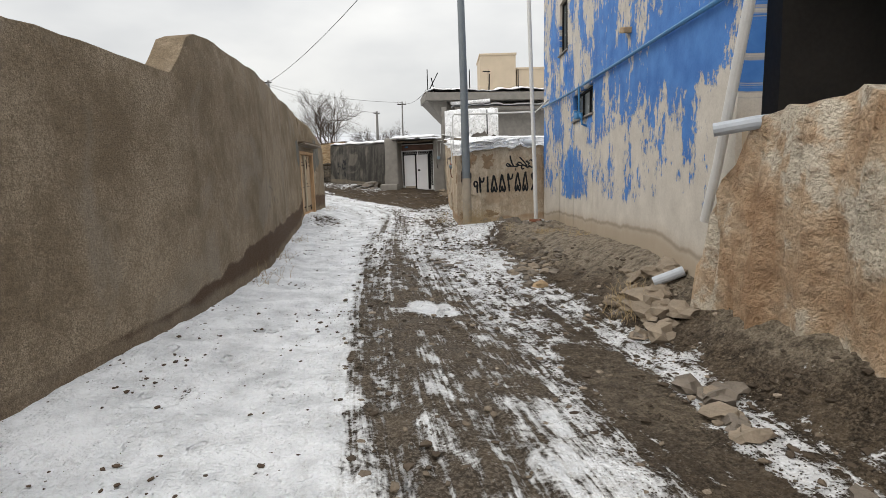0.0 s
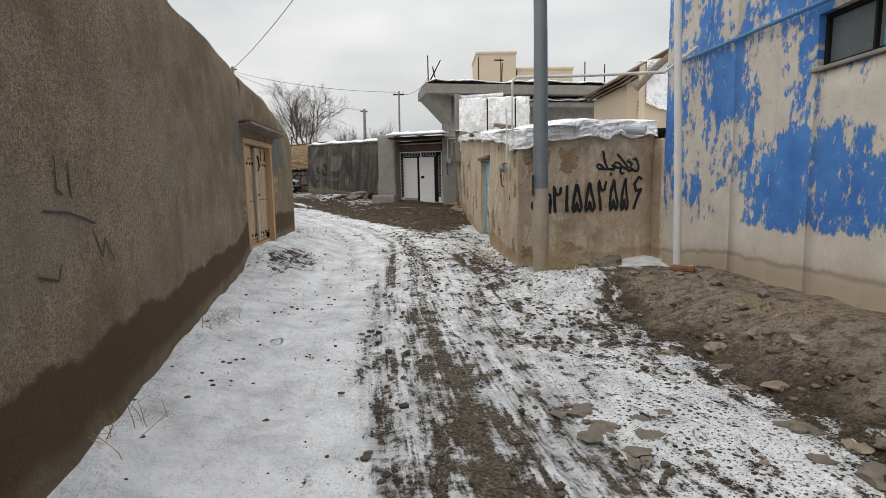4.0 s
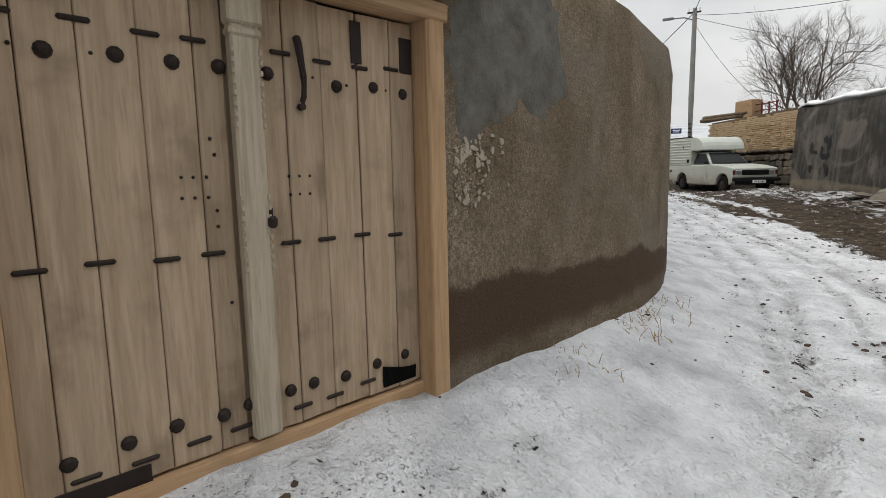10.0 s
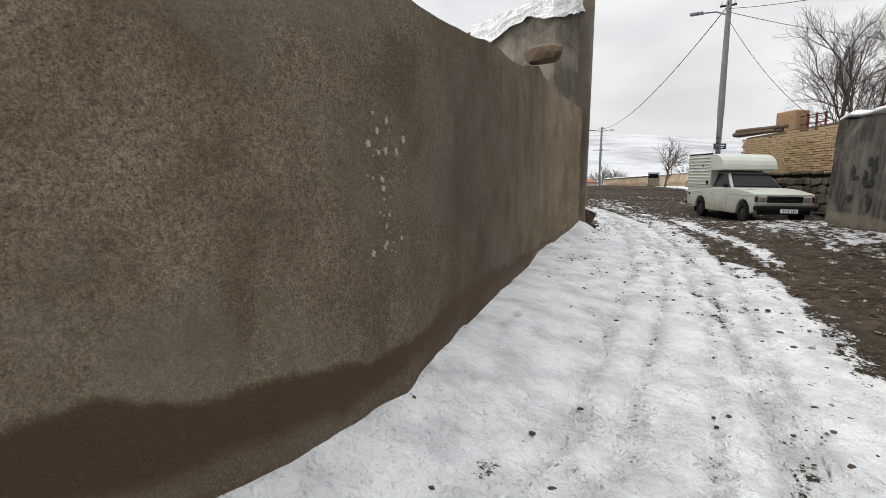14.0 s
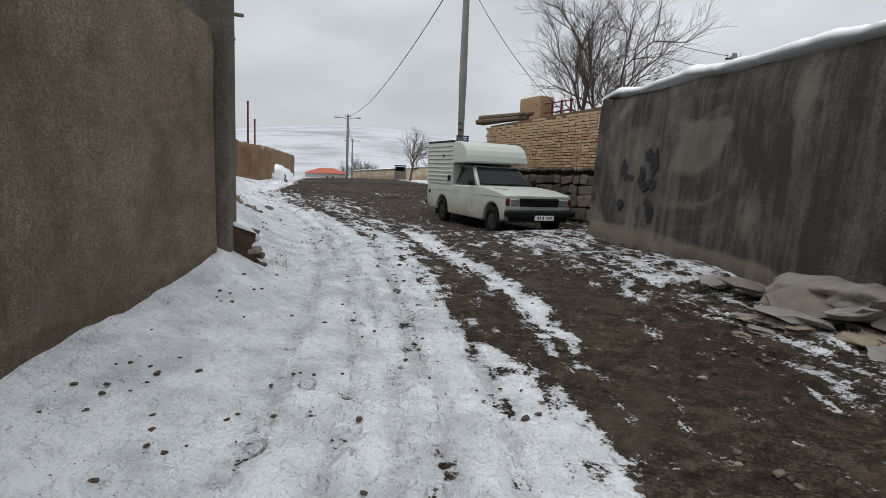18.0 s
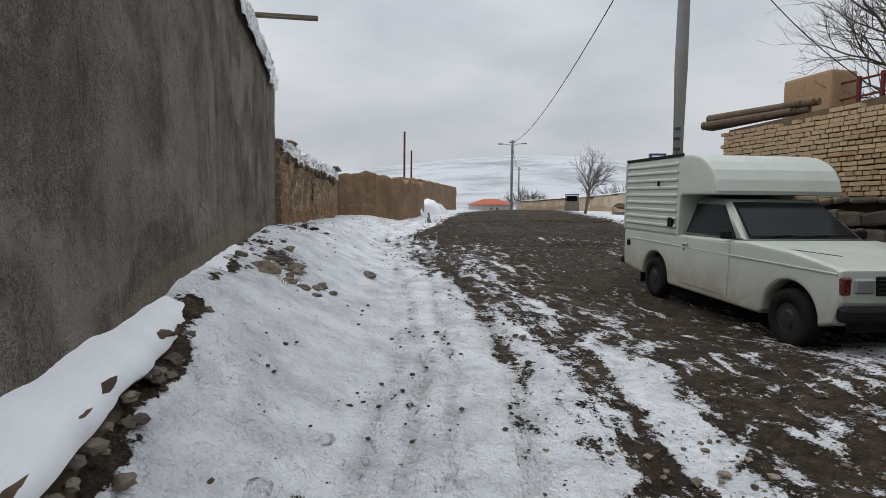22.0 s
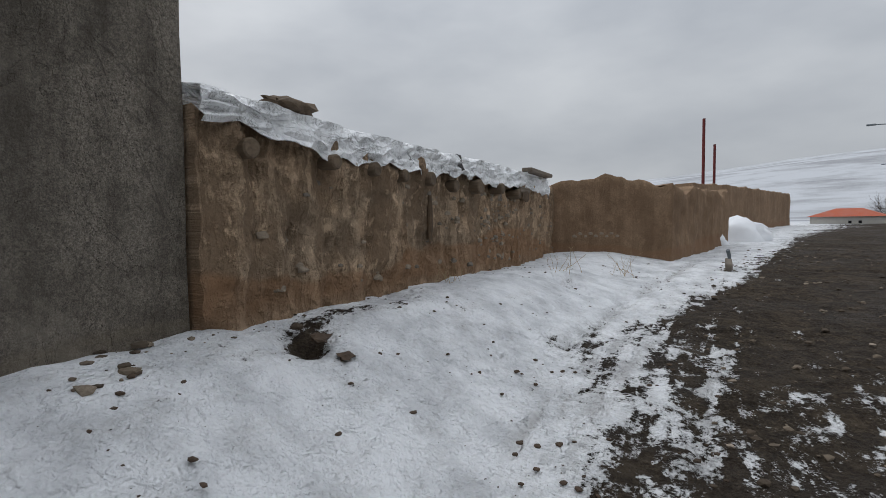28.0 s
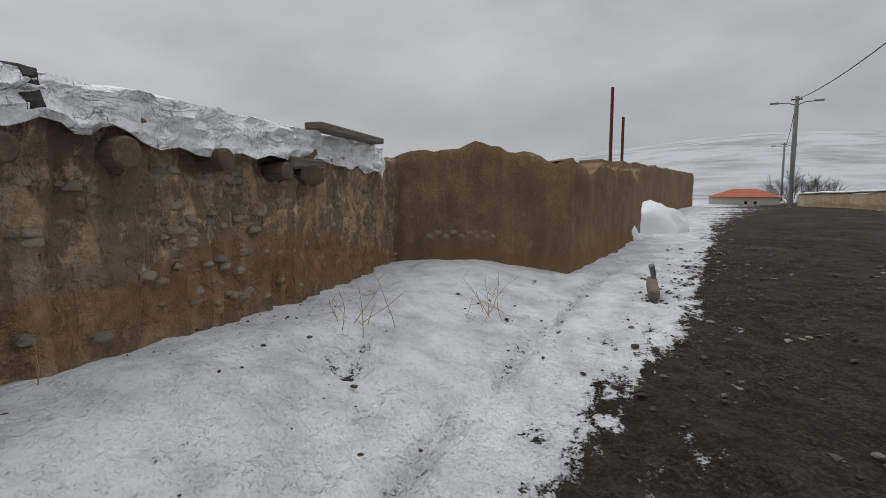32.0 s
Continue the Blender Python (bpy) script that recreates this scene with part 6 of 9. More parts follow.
# ---- white yard gate between rendered piers ----
def metal_gate():
    a, b = Vector((-2.22, 27.8)), Vector((-0.58, 27.18))
    d = (b - a).normalized()
    w = (b - a).length
    g = thing("white_metal_gate", "white double steel gate with a grey lattice border, closed", "gate", facing(a, d, 0.57))
    fr = 0.035
    H = 1.98
    for x in (0.0, 0.02 + w / 2, w):
        part("gate_frame", soft_box((fr, 0.05, H), (x if x else fr / 2, 0, H / 2), 0.005), m_white_metal, g)
    for z in (H, H + 0.32, 0.02):
        part("gate_frame", soft_box((w, 0.05, fr), (w / 2, 0, z), 0.005), m_white_metal, g)
    part("top_panel", soft_box((w - 0.04, 0.015, 0.28), (w / 2, 0.02, H + 0.16), 0.002), m_brown_panel, g, "brown tin panel, dented")
    part("number_plate", soft_box((0.18, 0.008, 0.06), (0.28, 0.004, H + 0.2), 0.002), m_blue_pipe, g, "small blue house-number plate")
    leaf_a = part("leaf", soft_box((0.60, 0.03, 1.72), (0.44, -0.005, 0.90), 0.008), m_white_metal, g)
    leaf_b = part("leaf", soft_box((0.62, 0.03, 1.78), (1.14, -0.012, 0.89), 0.008), m_white_metal, g)
    part("kick_panel", soft_box((0.56, 0.012, 0.17), (0.47, -0.024, 0.11), 0.003), m_pole_mud, leaf_a, "unpainted patch along the foot")
    bm = bmesh.new()
    tube(bm, (0.98, -0.035, 1.0), (0.98, -0.02, 1.0), 0.055, 0.055, 16)
    part("lock_plate", bm, m_trim, leaf_b, "round black lock plate")
    bm = bmesh.new()
    box(bm, (0.02, 0.05, 0.10), (0.92, -0.04, 1.0), None, 0.008)
    part("lock_handle", bm, m_iron, leaf_b)
    backing = part("lattice_panel", soft_box((w - 0.06, 0.008, H - 0.06), (w / 2, 0.03, H / 2), 0.001), m_trim, g)

    def scroll(x, z, r):
        bm = bmesh.new()
        pts = [(x + r * math.cos(k * math.tau / 12), 0.012, z + r * math.sin(k * math.tau / 12)) for k in range(13)]
        bm2 = pipe_run(pts, 0.011, 5)
        return bm2

    for i in range(12):
        part("scroll", scroll(0.085, 0.25 + i * 0.135, 0.062), m_lattice, g)
        part("scroll", scroll(w - 0.085, 0.25 + i * 0.135, 0.062), m_lattice, g)
    for i in range(11):
        part("scroll", scroll(0.2 + i * 0.125, H - 0.095, 0.062), m_lattice, g)
    for x in (0.09, w - 0.09):
        part("corner_panel", soft_box((0.11, 0.02, 0.2), (x, -0.005, 0.13), 0.004), m_white_metal, g)
    # yard wall coloured near-black to stand in for its shade
    bm = bmesh.new()
    box(bm, (w + 2.0, 0.1, 3.0), (w / 2, 0.5, 1.0))
    ob = part("gate_yard_backing", bm, m_dark_room)
    ob.matrix_world = facing(a, d, 0.5)
    tagged(ob, "yard wall behind the white gate, painted dark for shade", "wall", kind="structure")


metal_gate()


def rounded_pier(name, centre, size, z0, z1, turn, taper, material, label):
    bm = bmesh.new()
    box(bm, (size[0], size[1], z1 - z0), (0, 0, (z0 + z1) / 2), None, 0.09, 3)
    bmesh.ops.subdivide_edges(bm, edges=[e for e in bm.edges if abs(e.verts[0].co.z - e.verts[1].co.z) > 0.5], cuts=9)
    for v in bm.verts:
        t = (v.co.z - z0) / (z1 - z0)
        v.co.x *= 1 + taper * (1 - t) ** 2
        v.co.y *= 1 + taper * (1 - t) ** 2
        v.co.x += 0.02 * n3(v.co.x * 2, v.co.y * 2, v.co.z, 1.4)
        v.co.y += 0.02 * n3(v.co.x * 2, v.co.y * 2, v.co.z + 9, 1.4)
    ob = part(name, bm, material, smooth=True)
    ob.matrix_world = pose(centre[0], centre[1], 0, 0, 0, turn)
    return tagged(ob, label, "pier", kind="structure")


rounded_pier("gate_pier_1", (-2.62, 27.78), (0.72, 0.7), 0.4, 3.22, -20, 0.12, m_concrete, "grey rendered gate pier with rounded edges")
rounded_pier("gate_pier_2", (-0.22, 26.93), (0.6, 0.5), 0.4, 3.1, -20, 0.02, m_concrete, "grey rendered gate pier carrying a gas meter")
bm = bmesh.new()
box(bm, (0.95, 0.55, 0.42), (0, 0, 0), None, 0.06, 2)
ob = part("pier_bench", bm, m_concrete)
ob.matrix_world = pose(-2.8, 27.38, 0.70, 0, 0, -20)
tagged(ob, "low rendered block seat at the foot of the gate pier", "bench")
# little roof over the gate
roof = thing("gate_roof", "sagging gate roof of poles and felt under snow", "roof", facing((-2.35, 27.77), (1.7, -0.6), 0.0))
for i in range(4):
    bm = pipe_run([(-0.1, -0.35 + i * 0.28, 3.02 + 0.02 * i), (1.0, -0.33 + i * 0.28, 2.98 + 0.02 * i), (2.1, -0.35 + i * 0.28, 3.05)], 0.05, 8)
    part("pole", bm, m_beam, roof)
bm = bmesh.new()
box(bm, (2.25, 1.2, 0.05), (1.0, 0.05, 3.09), None, 0.02)
for v in bm.verts:
    v.co.z += 0.03 * n3(v.co.x, v.co.y, 0, 2)
part("felt", bm, m_felt, roof)
part("spout", pipe_run([(1.1, 0.1, 3.2), (1.2, -0.62, 3.16)], 0.07, 10), m_grey_pipe, roof, "grey drain spout")
snow_cap("gate_roof_snow", [(-2.35, 27.37), (-0.3, 26.62)], -1, [(0, 3.13), (2.2, 3.13)], 0.9, "snow lying on the gate roof", thick=0.12, seed=4.0)
part("concrete_apron", soft_box((2.6, 1.6, 0.12), (0, 0, 0), 0.03), m_concrete)
ob = bpy.data.objects["concrete_apron"]
ob.matrix_world = pose(-1.7, 26.6, 0.395, -2, 1, -20)
tagged(ob, "worn wet concrete apron before the gate", "paving", kind="structure")

# gas meter and pipes on the second pier
g = thing("pier_gas_meter", "small grey gas meter with white pipes on the gate pier", "meter", facing((-0.30, 26.66), (1.7, -0.6), 0.0))
part("pipe_loop", pipe_run([(-0.05, -0.03, 2.2), (-0.05, -0.03, 2.98), (0.5, -0.03, 2.96)], 0.016), m_white_pipe, g)
part("pipe_loop", pipe_run([(0.12, -0.03, 2.35), (0.12, -0.03, 2.85), (0.45, -0.03, 2.86)], 0.016), m_white_pipe, g)
bm = bmesh.new()
tube(bm, (0.03, -0.13, 2.15), (0.03, -0.04, 2.15), 0.085, 0.085, 14)
part("meter_body", bm, m_meter, g)
part("tail_pipe", pipe_run([(-0.06, -0.06, 2.15), (-0.08, -0.06, 1.9), (-0.06, -0.05, 1.68), (-0.02, -0.03, 1.62)], 0.016), m_iron, g)
tagged(part("cloth_wrapped_pipe", pipe_run([(0.16, 26.2, 0.45), (0.06, 26.35, 1.6), (0.08, 26.4, 2.6), (0.14, 26.4, 3.3)], lambda t: 0.10 - 0.03 * t, 10), m_pole_mud), "pale cloth-wrapped pipe where house and gate meet", "pipe")
# white sheet over the parapet above
SHEETW = [(0.05, 25.95), (2.6, 26.0)]
wall("wall_parapet", SHEETW, [(0, 4.25), (3.3, 4.35)], m_concrete, side=1, label="block parapet above the mud house", step=0.5, amp=0.01, foot=2.6, sink=0.0)
drape("parapet_sheet", SHEETW, 1, [(0, 4.25), (3.3, 4.35)], 1.25, 0.4, "grey-white plastic sheet hung over the block parapet", seed=6.0, puff=0.09)
for x_ in (1.05, 2.05):
    bm = bmesh.new()
    box(bm, (0.05, 0.03, 1.15), (x_, 25.72, 3.72), None, 0.008)
    tagged(part("sheet_batten", bm, m_trim), "dark batten holding the plastic sheet on the parapet", "batten", "parapet battens")
drape("corner_rag", [(-0.05, 26.0), (0.25, 25.6)], -1, [(0, 3.15), (0.6, 3.05)], 0.75, 0.25, "torn plastic rag hanging at the roof corner", seed=8.0, puff=0.1)
bm = bmesh.new()
box(bm, (0.22, 0.3, 2.4), (0.02, 26.1, 3.3), None, 0.02)
tagged(part("parapet_post", bm, m_concrete), "concrete post at the parapet corner", "post")

# ---- grey yard wall ----
YARD_TOP = [(0, 2.98), (2.5, 3.05), (6.3, 3.2)]
wall("wall_yard", YARD, YARD_TOP, m_render_grey, side=-1, label="grey cement-rendered yard wall leaning back, capped with snow", lean=0.07, amp=0.02, seed=3.0, rough_top=0.03)
wall("wall_yard_return", [(-7.05, 32.85), (-5.9, 35.4)], [(0, 3.2), (2.5, 3.4)], m_render_grey, side=-1, label="end of the grey yard wall", lean=0.05, seed=3.5)
snow_cap("yard_wall_snow", [(-3.0 + 0.11, 27.9 + 0.13), (-7.05 + 0.11, 32.85 + 0.13)], -1, YARD_TOP, 0.4, "snow along the top of the yard wall", thick=0.13, seed=2.0)
marks = thing("sprayed_marks", "ragged black paint blotches over an old scrawl on the yard wall", "graffiti")
for i_, (cx, cz, rr, tall) in enumerate(((5.45, 2.05, .09, 1.1), (5.36, 1.92, .07, 0.8), (5.2, 1.9, .09, 0.6), (4.78, 2.22, .09, 1.2), (4.62, 2.12, .09, 1.7), (4.9, 1.92, .08, 1.5), (4.8, 1.78, .11, 0.7), (4.62, 1.8, .08, 1.0), (4.58, 1.42, .07, 1.9), (4.68, 1.55, .06, 1.2), (5.38, 1.5, .075, 1.1))):
    blotch(lambda x, z: on_wall("wall_yard", x, z, 0.014 + 0.0012 * i_), cx, cz, rr, tall, i_ * 3.3, m_spray, marks, 0.8)


# ---- brick wall on a rubble-stone base ----
def brick_wall():
    back = wall("wall_brick", [(-6.5, 35.16), (-11.3, 37.86)], [(0, 3.58), (5.6, 3.42)], m_mortar, side=-1, label="yellow brick yard wall on a rubble-stone base", amp=0.01, thick=0.3, step=0.4)
    a, b = Vector((-6.5, 35.05)), Vector((-11.3, 37.75))
    d = (b - a).normalized()
    out = Vector((-d.y, d.x)) * 1.0
    length = (b - a).length
    bm = bmesh.new()
    box(bm, (0.205, 0.10, 0.056), (0, 0, 0), None, 0.006)
    mesh_a = part("brick", bm, m_brick, back)
    bm = bmesh.new()
    box(bm, (0.098, 0.10, 0.056), (0, 0, 0), None, 0.006)
    mesh_b = part("brick", bm, m_brick, back)
    rnd = random.Random(3)
    rest = bmesh.new()
    count = 0
    turn = math.degrees(math.atan2(d.y, d.x))
    used = [False, False]
    course = 0
    z = 2.18
    while z < 3.56:
        x = -0.05 + (0.11 if course % 2 else 0.0)
        header = course % 3 == 2
        while x < length - 0.05:
            bl = 0.098 if header else 0.205
            if not header and rnd.random() < 0.12:
                bl = 0.098
            c = a + d * (x + bl / 2)
            top_here = 3.50 - 0.03 * x
            if z < top_here - (0.07 if rnd.random() < 0.15 else 0.0):
                m = pose(c.x + out.x * rnd.uniform(-0.012, 0.01) + 0.0, c.y + out.y * 0.0 + rnd.uniform(-0.006, 0.006), z + rnd.uniform(-0.005, 0.005), rnd.uniform(-2, 2), rnd.uniform(-1.5, 1.5), turn + rnd.uniform(-2, 2))
                src = mesh_b if bl < 0.15 else mesh_a
                k = 1 if bl < 0.15 else 0
                if count < 300 and x < 3.4:
                    if not used[k]:
                        ob, used[k] = src, True
                    else:
                        ob = new("brick", src.data)
                        ob.parent = back
                    ob.matrix_world = m
                    count += 1
                else:
                    n0 = len(rest.verts)
                    box(rest, (bl, 0.10, 0.056), (0, 0, 0))
                    rest.verts.ensure_lookup_table()
                    for v in rest.verts[n0:]:
                        v.co = m @ v.co
            x += bl + 0.012
        z += 0.0675
        course += 1
    ob = part("bricks_beyond", rest, m_brick, back)
    ob["kind"] = "stuff"
    # stones of the base: packed irregular blocks
    rnd = random.Random(11)
    z = 0.72
    while z < 2.08:
        rh = rnd.uniform(0.2, 0.32)
        x = -0.1 + rnd.uniform(-0.1, 0.1)
        while x < length:
            sw = rnd.uniform(0.22, 0.5)
            bm = bmesh.new()
            box(bm, (sw - 0.02, 0.2, min(rh, 2.14 - z) - 0.02), (0, 0, 0), None, 0.045, 2)
            for v in bm.verts:
                v.co += Vector((0.05 * n3(v.co.x + x, v.co.z, z, 4), 0.03 * n3(v.co.x, v.co.z + x, z, 5), 0.05 * n3(v.co.x, v.co.z, x + z, 4)))
            ob = part("stone", bm, m_stone, back)
            c = a + d * (x + sw / 2)
            ob.matrix_world = pose(c.x, c.y, z + rh / 2, 0, rnd.uniform(-9, 9), turn)
            x += sw
        z += rh
    strokes("brick_scrawl", [[(2.5, 2.62), (2.56, 2.52), (2.62, 2.62)], [(2.68, 2.6), (2.74, 2.53), (2.8, 2.6)], [(2.86, 2.62), (2.86, 2.5)]],
            lambda x, zz: Vector(((a + d * x).x - out.x * 0.068, (a + d * x).y - out.y * 0.068, zz)), 0.03, m_spray_thin, "small dark scrawl on the brick wall")
    # logs and parapet behind the top
    for i in range(6):
        bm = bmesh.new()
        p0 = Vector((-11.75 + 0.03 * i, 37.95 + 0.12 * (i % 3), 3.55 + 0.11 * (i // 3)))
        tube(bm, p0, p0 + Vector((1.5 + 0.2 * (i % 2), -0.45 - 0.1 * (i % 3), 0.02)), 0.075, 0.055, 10)
        tagged(part("roof_log", bm, m_log), "grey roof log stacked on the brick wall", "log", "logs on the brick wall")
    bm = bmesh.new()
    box(bm, (0.9, 0.5, 0.95), (0, 0, 0), None, 0.05, 2)
    ob = part("chimney_stub", bm, m_brick)
    ob.matrix_world = pose(-10.1, 38.35, 3.75, 0, 0, -30)
    tagged(ob, "dark brick stub rising behind the yard wall", "chimney")
    rail = thing("red_railing", "rusty red steel railing behind the brick wall", "railing", facing((-9.8, 38.1), (0.87, -0.49), 0))
    for i in range(4):
        part("post", soft_box((0.05, 0.05, 1.7), (i * 0.35, 0, 3.2), 0.005), m_red_post, rail)
    for z_ in (3.55, 3.75, 4.0):
        part("rail", soft_box((1.2, 0.03, 0.03), (0.55, 0, z_), 0.004), m_red_post, rail)
    # yard behind, to stand things on
    bm = bmesh.new()
    box(bm, (7.0, 4.0, 2.4), (0, 0, 0), None, 0.05)
    ob = part("yard_terrace", bm, m_mortar)
    ob.matrix_world = pose(-7.6, 38.9, 1.3, 0, 0, -29)
    tagged(ob, "raised earth yard behind the brick wall", "terrace", kind="structure")


brick_wall()


# ---- far houses ----
def slab_house():
    g = thing("unfinished_house", "grey unfinished concrete house with an overhanging slab under snow", "house")
    ang = radians(9)
    m = pose(-1.1, 35.6, 0, 0, 0, math.degrees(ang))
    g.matrix_world = m
    part("slab", soft_box((12.5, 3.2, 0.50), (6.2, 1.6, 6.30), 0.02), m_concrete, g)
    part("wall", soft_box((10.5, 1.8, 4.6), (6.6, 2.2, 3.7), 0.02), m_concrete, g)
    bm = bmesh.new()
    vs = [bm.verts.new(p) for p in ((0.05, 0.3, 6.05), (1.45, 0.9, 4.6), (1.45, 3.0, 4.6), (0.05, 3.0, 6.05), (1.5, 0.9, 6.05), (1.5, 3.0, 6.05))]
    for f in ((0, 1, 4), (0, 3, 2, 1), (3, 5, 2), (1, 2, 5, 4), (0, 4, 5, 3)):
        bm.faces.new([vs[i] for i in f])
    part("console", bm, m_concrete, g, "sloping concrete console under the slab")
    part("lower_ledge", soft_box((9.0, 1.2, 0.25), (6.4, 1.0, 5.55), 0.02), m_concrete, g)
    win = part("window", soft_box((0.95, 0.06, 0.5), (8.2, 1.36, 5.85), 0.01), m_white, g)
    for i in range(5):
        part("bar", soft_box((0.04, 0.03, 0.5), (7.85 + i * 0.17, 1.31, 5.85), 0.004), m_trim, win)
    for x, y, h, tilt in ((0.1, 0.1, 1.5, 0.0), (0.1, 0.2, 1.3, 0.7), (0.6, 0.4, 1.0, -0.2), (2.9, 0.2, 1.5, 0.0), (4.3, 0.6, 1.3, 0.05), (6.2, 0.2, 1.5, 0.0), (9.1, 0.3, 1.4, 0.0), (10.3, 0.3, 1.3, 0.0)):
        bm = bmesh.new()
        tube(bm, (x, y, 6.5), (x + tilt, y, 6.5 + h), 0.035, 0.03, 6)
        part("starter_bar", bm, m_trim, g)
    bm = bmesh.new()
    tube(bm, (4.2, 0.4, 6.5), (4.2, 0.4, 8.0), 0.02, 0.02, 6)
    box(bm, (0.5, 0.1, 0.06), (4.1, 0.4, 7.9))
    part("aerial", bm, m_trim, g)
    snow = [m @ Vector((x, 0.05, 0)) for x in (0.0, 12.4)]
    snow_cap("slab_snow", [tuple(snow[0].xy), tuple(snow[1].xy)], 1, [(0, 6.57), (12.5, 6.57)], 3.0, "snow on the concrete slab edge", thick=0.3, seed=5.0, step=0.25)
    s2 = [m @ Vector((x, 0.4, 0)) for x in (1.8, 10.5)]
    snow_cap("ledge_snow", [tuple(s2[0].xy), tuple(s2[1].xy)], 1, [(0, 5.70), (9, 5.70)], 1.0, "snow on the lower ledge", thick=0.22, seed=9.0, step=0.25)
    bm = bmesh.new()
    tube(bm, (1.6, 0.2, 5.85), (4.2, 0.0, 6.0), 0.12, 0.12, 8)
    part("rolled_sheet", bm, m_sheet, g)


slab_house()
g = thing("tan_house", "tall plain tan house in the distance", "house")
part("wall", soft_box((4.3, 6.0, 15.0), (6.55, 70, 7.6), 0.05), m_tan_wall, g)
part("wall", soft_box((6.2, 6.0, 13.3), (12.0, 70.5, 6.85), 0.05), m_tan_wall, g, "lower wing")
part("parapet", soft_box((4.5, 6.2, 0.25), (6.55, 70, 15.1), 0.03), m_tan_wall, g)
part("parapet", soft_box((6.4, 6.2, 0.25), (12.0, 70.5, 13.45), 0.03), m_tan_wall, g)
# low brown-roofed house behind the blue one
g = thing("brown_roofed_house", "old house with a crumbling brown tin roof", "house", pose(0.8, 4.4, 0.8))
front = ((5.5, -0.6), (9.4, -0.6), (9.4, 4.0), (7.4, 5.1), (5.5, 4.0))
bm = bmesh.new()
near = [bm.verts.new((x, 22.0, z)) for x, z in front]
back = [bm.verts.new((x, 26.0, z)) for x, z in front]
bm.faces.new(near)
bm.faces.new(back[::-1])
for i in range(5):
    bm.faces.new((near[i], back[i], back[(i + 1) % 5], near[(i + 1) % 5]))
bmesh.ops.recalc_face_normals(bm, faces=bm.faces[:])
part("wall", bm, m_tan_wall, g)
for x0, x1 in ((5.25, 7.4), (9.6, 7.4)):
    for k in range(3):
        bm = bmesh.new()
        a_, b_ = Vector((x0 - 0.1 * k * (1 if x0 < 7 else -1), 23.9, 3.98 + 0.085 * k)), Vector((x1, 23.9, 5.28 + 0.085 * k))
        d_ = b_ - a_
        box(bm, (d_.length, 4.7 - 0.15 * k, 0.075), (a_ + b_) / 2, Matrix.Rotation(-math.atan2(d_.z, d_.x), 3, "Y"), 0.015)
        part("roof", bm, m_brown_panel if k % 2 else m_log, g, "layered crumbling roof edge")
for i in range(6):
    bm = bmesh.new()
    tube(bm, (5.4 + i * 0.33, 21.4, 4.00 + i * 0.2), (5.4 + i * 0.33, 22.4, 4.04 + i * 0.2), 0.05, 0.05, 7)
    part("rafter", bm, m_beam, g)
for r_ in range(8):
    for c_ in range(5):
        part("brick", soft_box((0.21, 0.06, 0.055), (6.0 + c_ * 0.23 + 0.11 * (r_ % 2), 21.99, 2.95 + r_ * 0.07), 0.006), m_brick, g)
# plastic-covered loft behind the mud house
LOFT = [(7.4, 20.1), (4.4, 19.9)]
wall("wall_loft", LOFT, [(0, 4.7), (3, 4.25)], m_tan_wall, side=-1, label="loft wall behind the mud house", step=0.6, foot=2.0, sink=0.0)
drape("loft_sheet", LOFT, -1, [(0, 4.7), (3, 4.25)], 1.3, 0.6, "patched silver insulation sheet over the loft wall", seed=12.0)
bm = pipe_run([(4.1, 19.7, 3.6), (4.6, 19.8, 4.1), (5.2, 19.8, 4.6)], 0.08, 8)
tagged(part("loft_beam", bm, m_beam), "dark eaves beam of the loft", "beam")


# ---- poles and cables ----
def pole_a():
    g = thing("street_pole", "tall galvanised steel pole spattered with mud near its foot", "pole")
    part("shaft", pipe_run([(0.61, 14.25, 1.28), (0.60, 14.25, 3.5), (0.56, 14.26, 6.5), (0.53, 14.27, 9.0)], lambda t: 0.112 - 0.035 * t, 18), m_pole_grey, g)
    part("muddy_foot", pipe_run([(0.62, 14.23, -0.3), (0.615, 14.24, 0.6), (0.61, 14.25, 1.3)], lambda t: 0.124 - 0.01 * t, 18), m_pole_mud, g, "mud-coated lower part")
    bm = bmesh.new()
    box(bm, (0.02, 0.05, 0.3), (0.48, 14.19, 1.35), None, 0.005)
    part("clamp", bm, m_iron, g)


pole_a()


def lamp_pole(x, y, z0, z1, r, label, lamps=True, name="street_lamp", arms=1, yaw=0.0):
    g = thing(name, label, "street lamp" if lamps else "pole", pose(x, y, 0, 0, 0, yaw))
    part("shaft", pipe_run([(0, 0, z0 - 0.4), (0, 0, (z0 + z1) / 2), (0.02, 0, z1)], lambda t: r * (1.15 - 0.45 * t), 14), m_concrete_pole, g)
    if lamps:
        for s_ in ((-1,) if arms == 1 else (-1, 1)):
            arm = part("arm", pipe_run([(0, 0, z1 - 0.45), (s_ * 0.35, 0, z1 - 0.30), (s_ * 0.75, 0, z1 - 0.28)], 0.025, 8), m_pole_grey, g)
            bm = bmesh.new()
            box(bm, (0.42, 0.16, 0.09), (s_ * 0.95, 0, z1 - 0.27), None, 0.03, 2)
            part("lamp_head", bm, m_pole_grey, arm)
    part("crossbar", soft_box((0.5, 0.06, 0.06), (0.0, 0, z1 - 0.15), 0.008), m_iron, g)
    for k in (-0.2, 0.2):
        bm = bmesh.new()
        tube(bm, (k, 0, z1 - 0.12), (k, 0, z1 + 0.02), 0.03, 0.02, 8)
        part("insulator", bm, m_white_pipe, g)
    return g


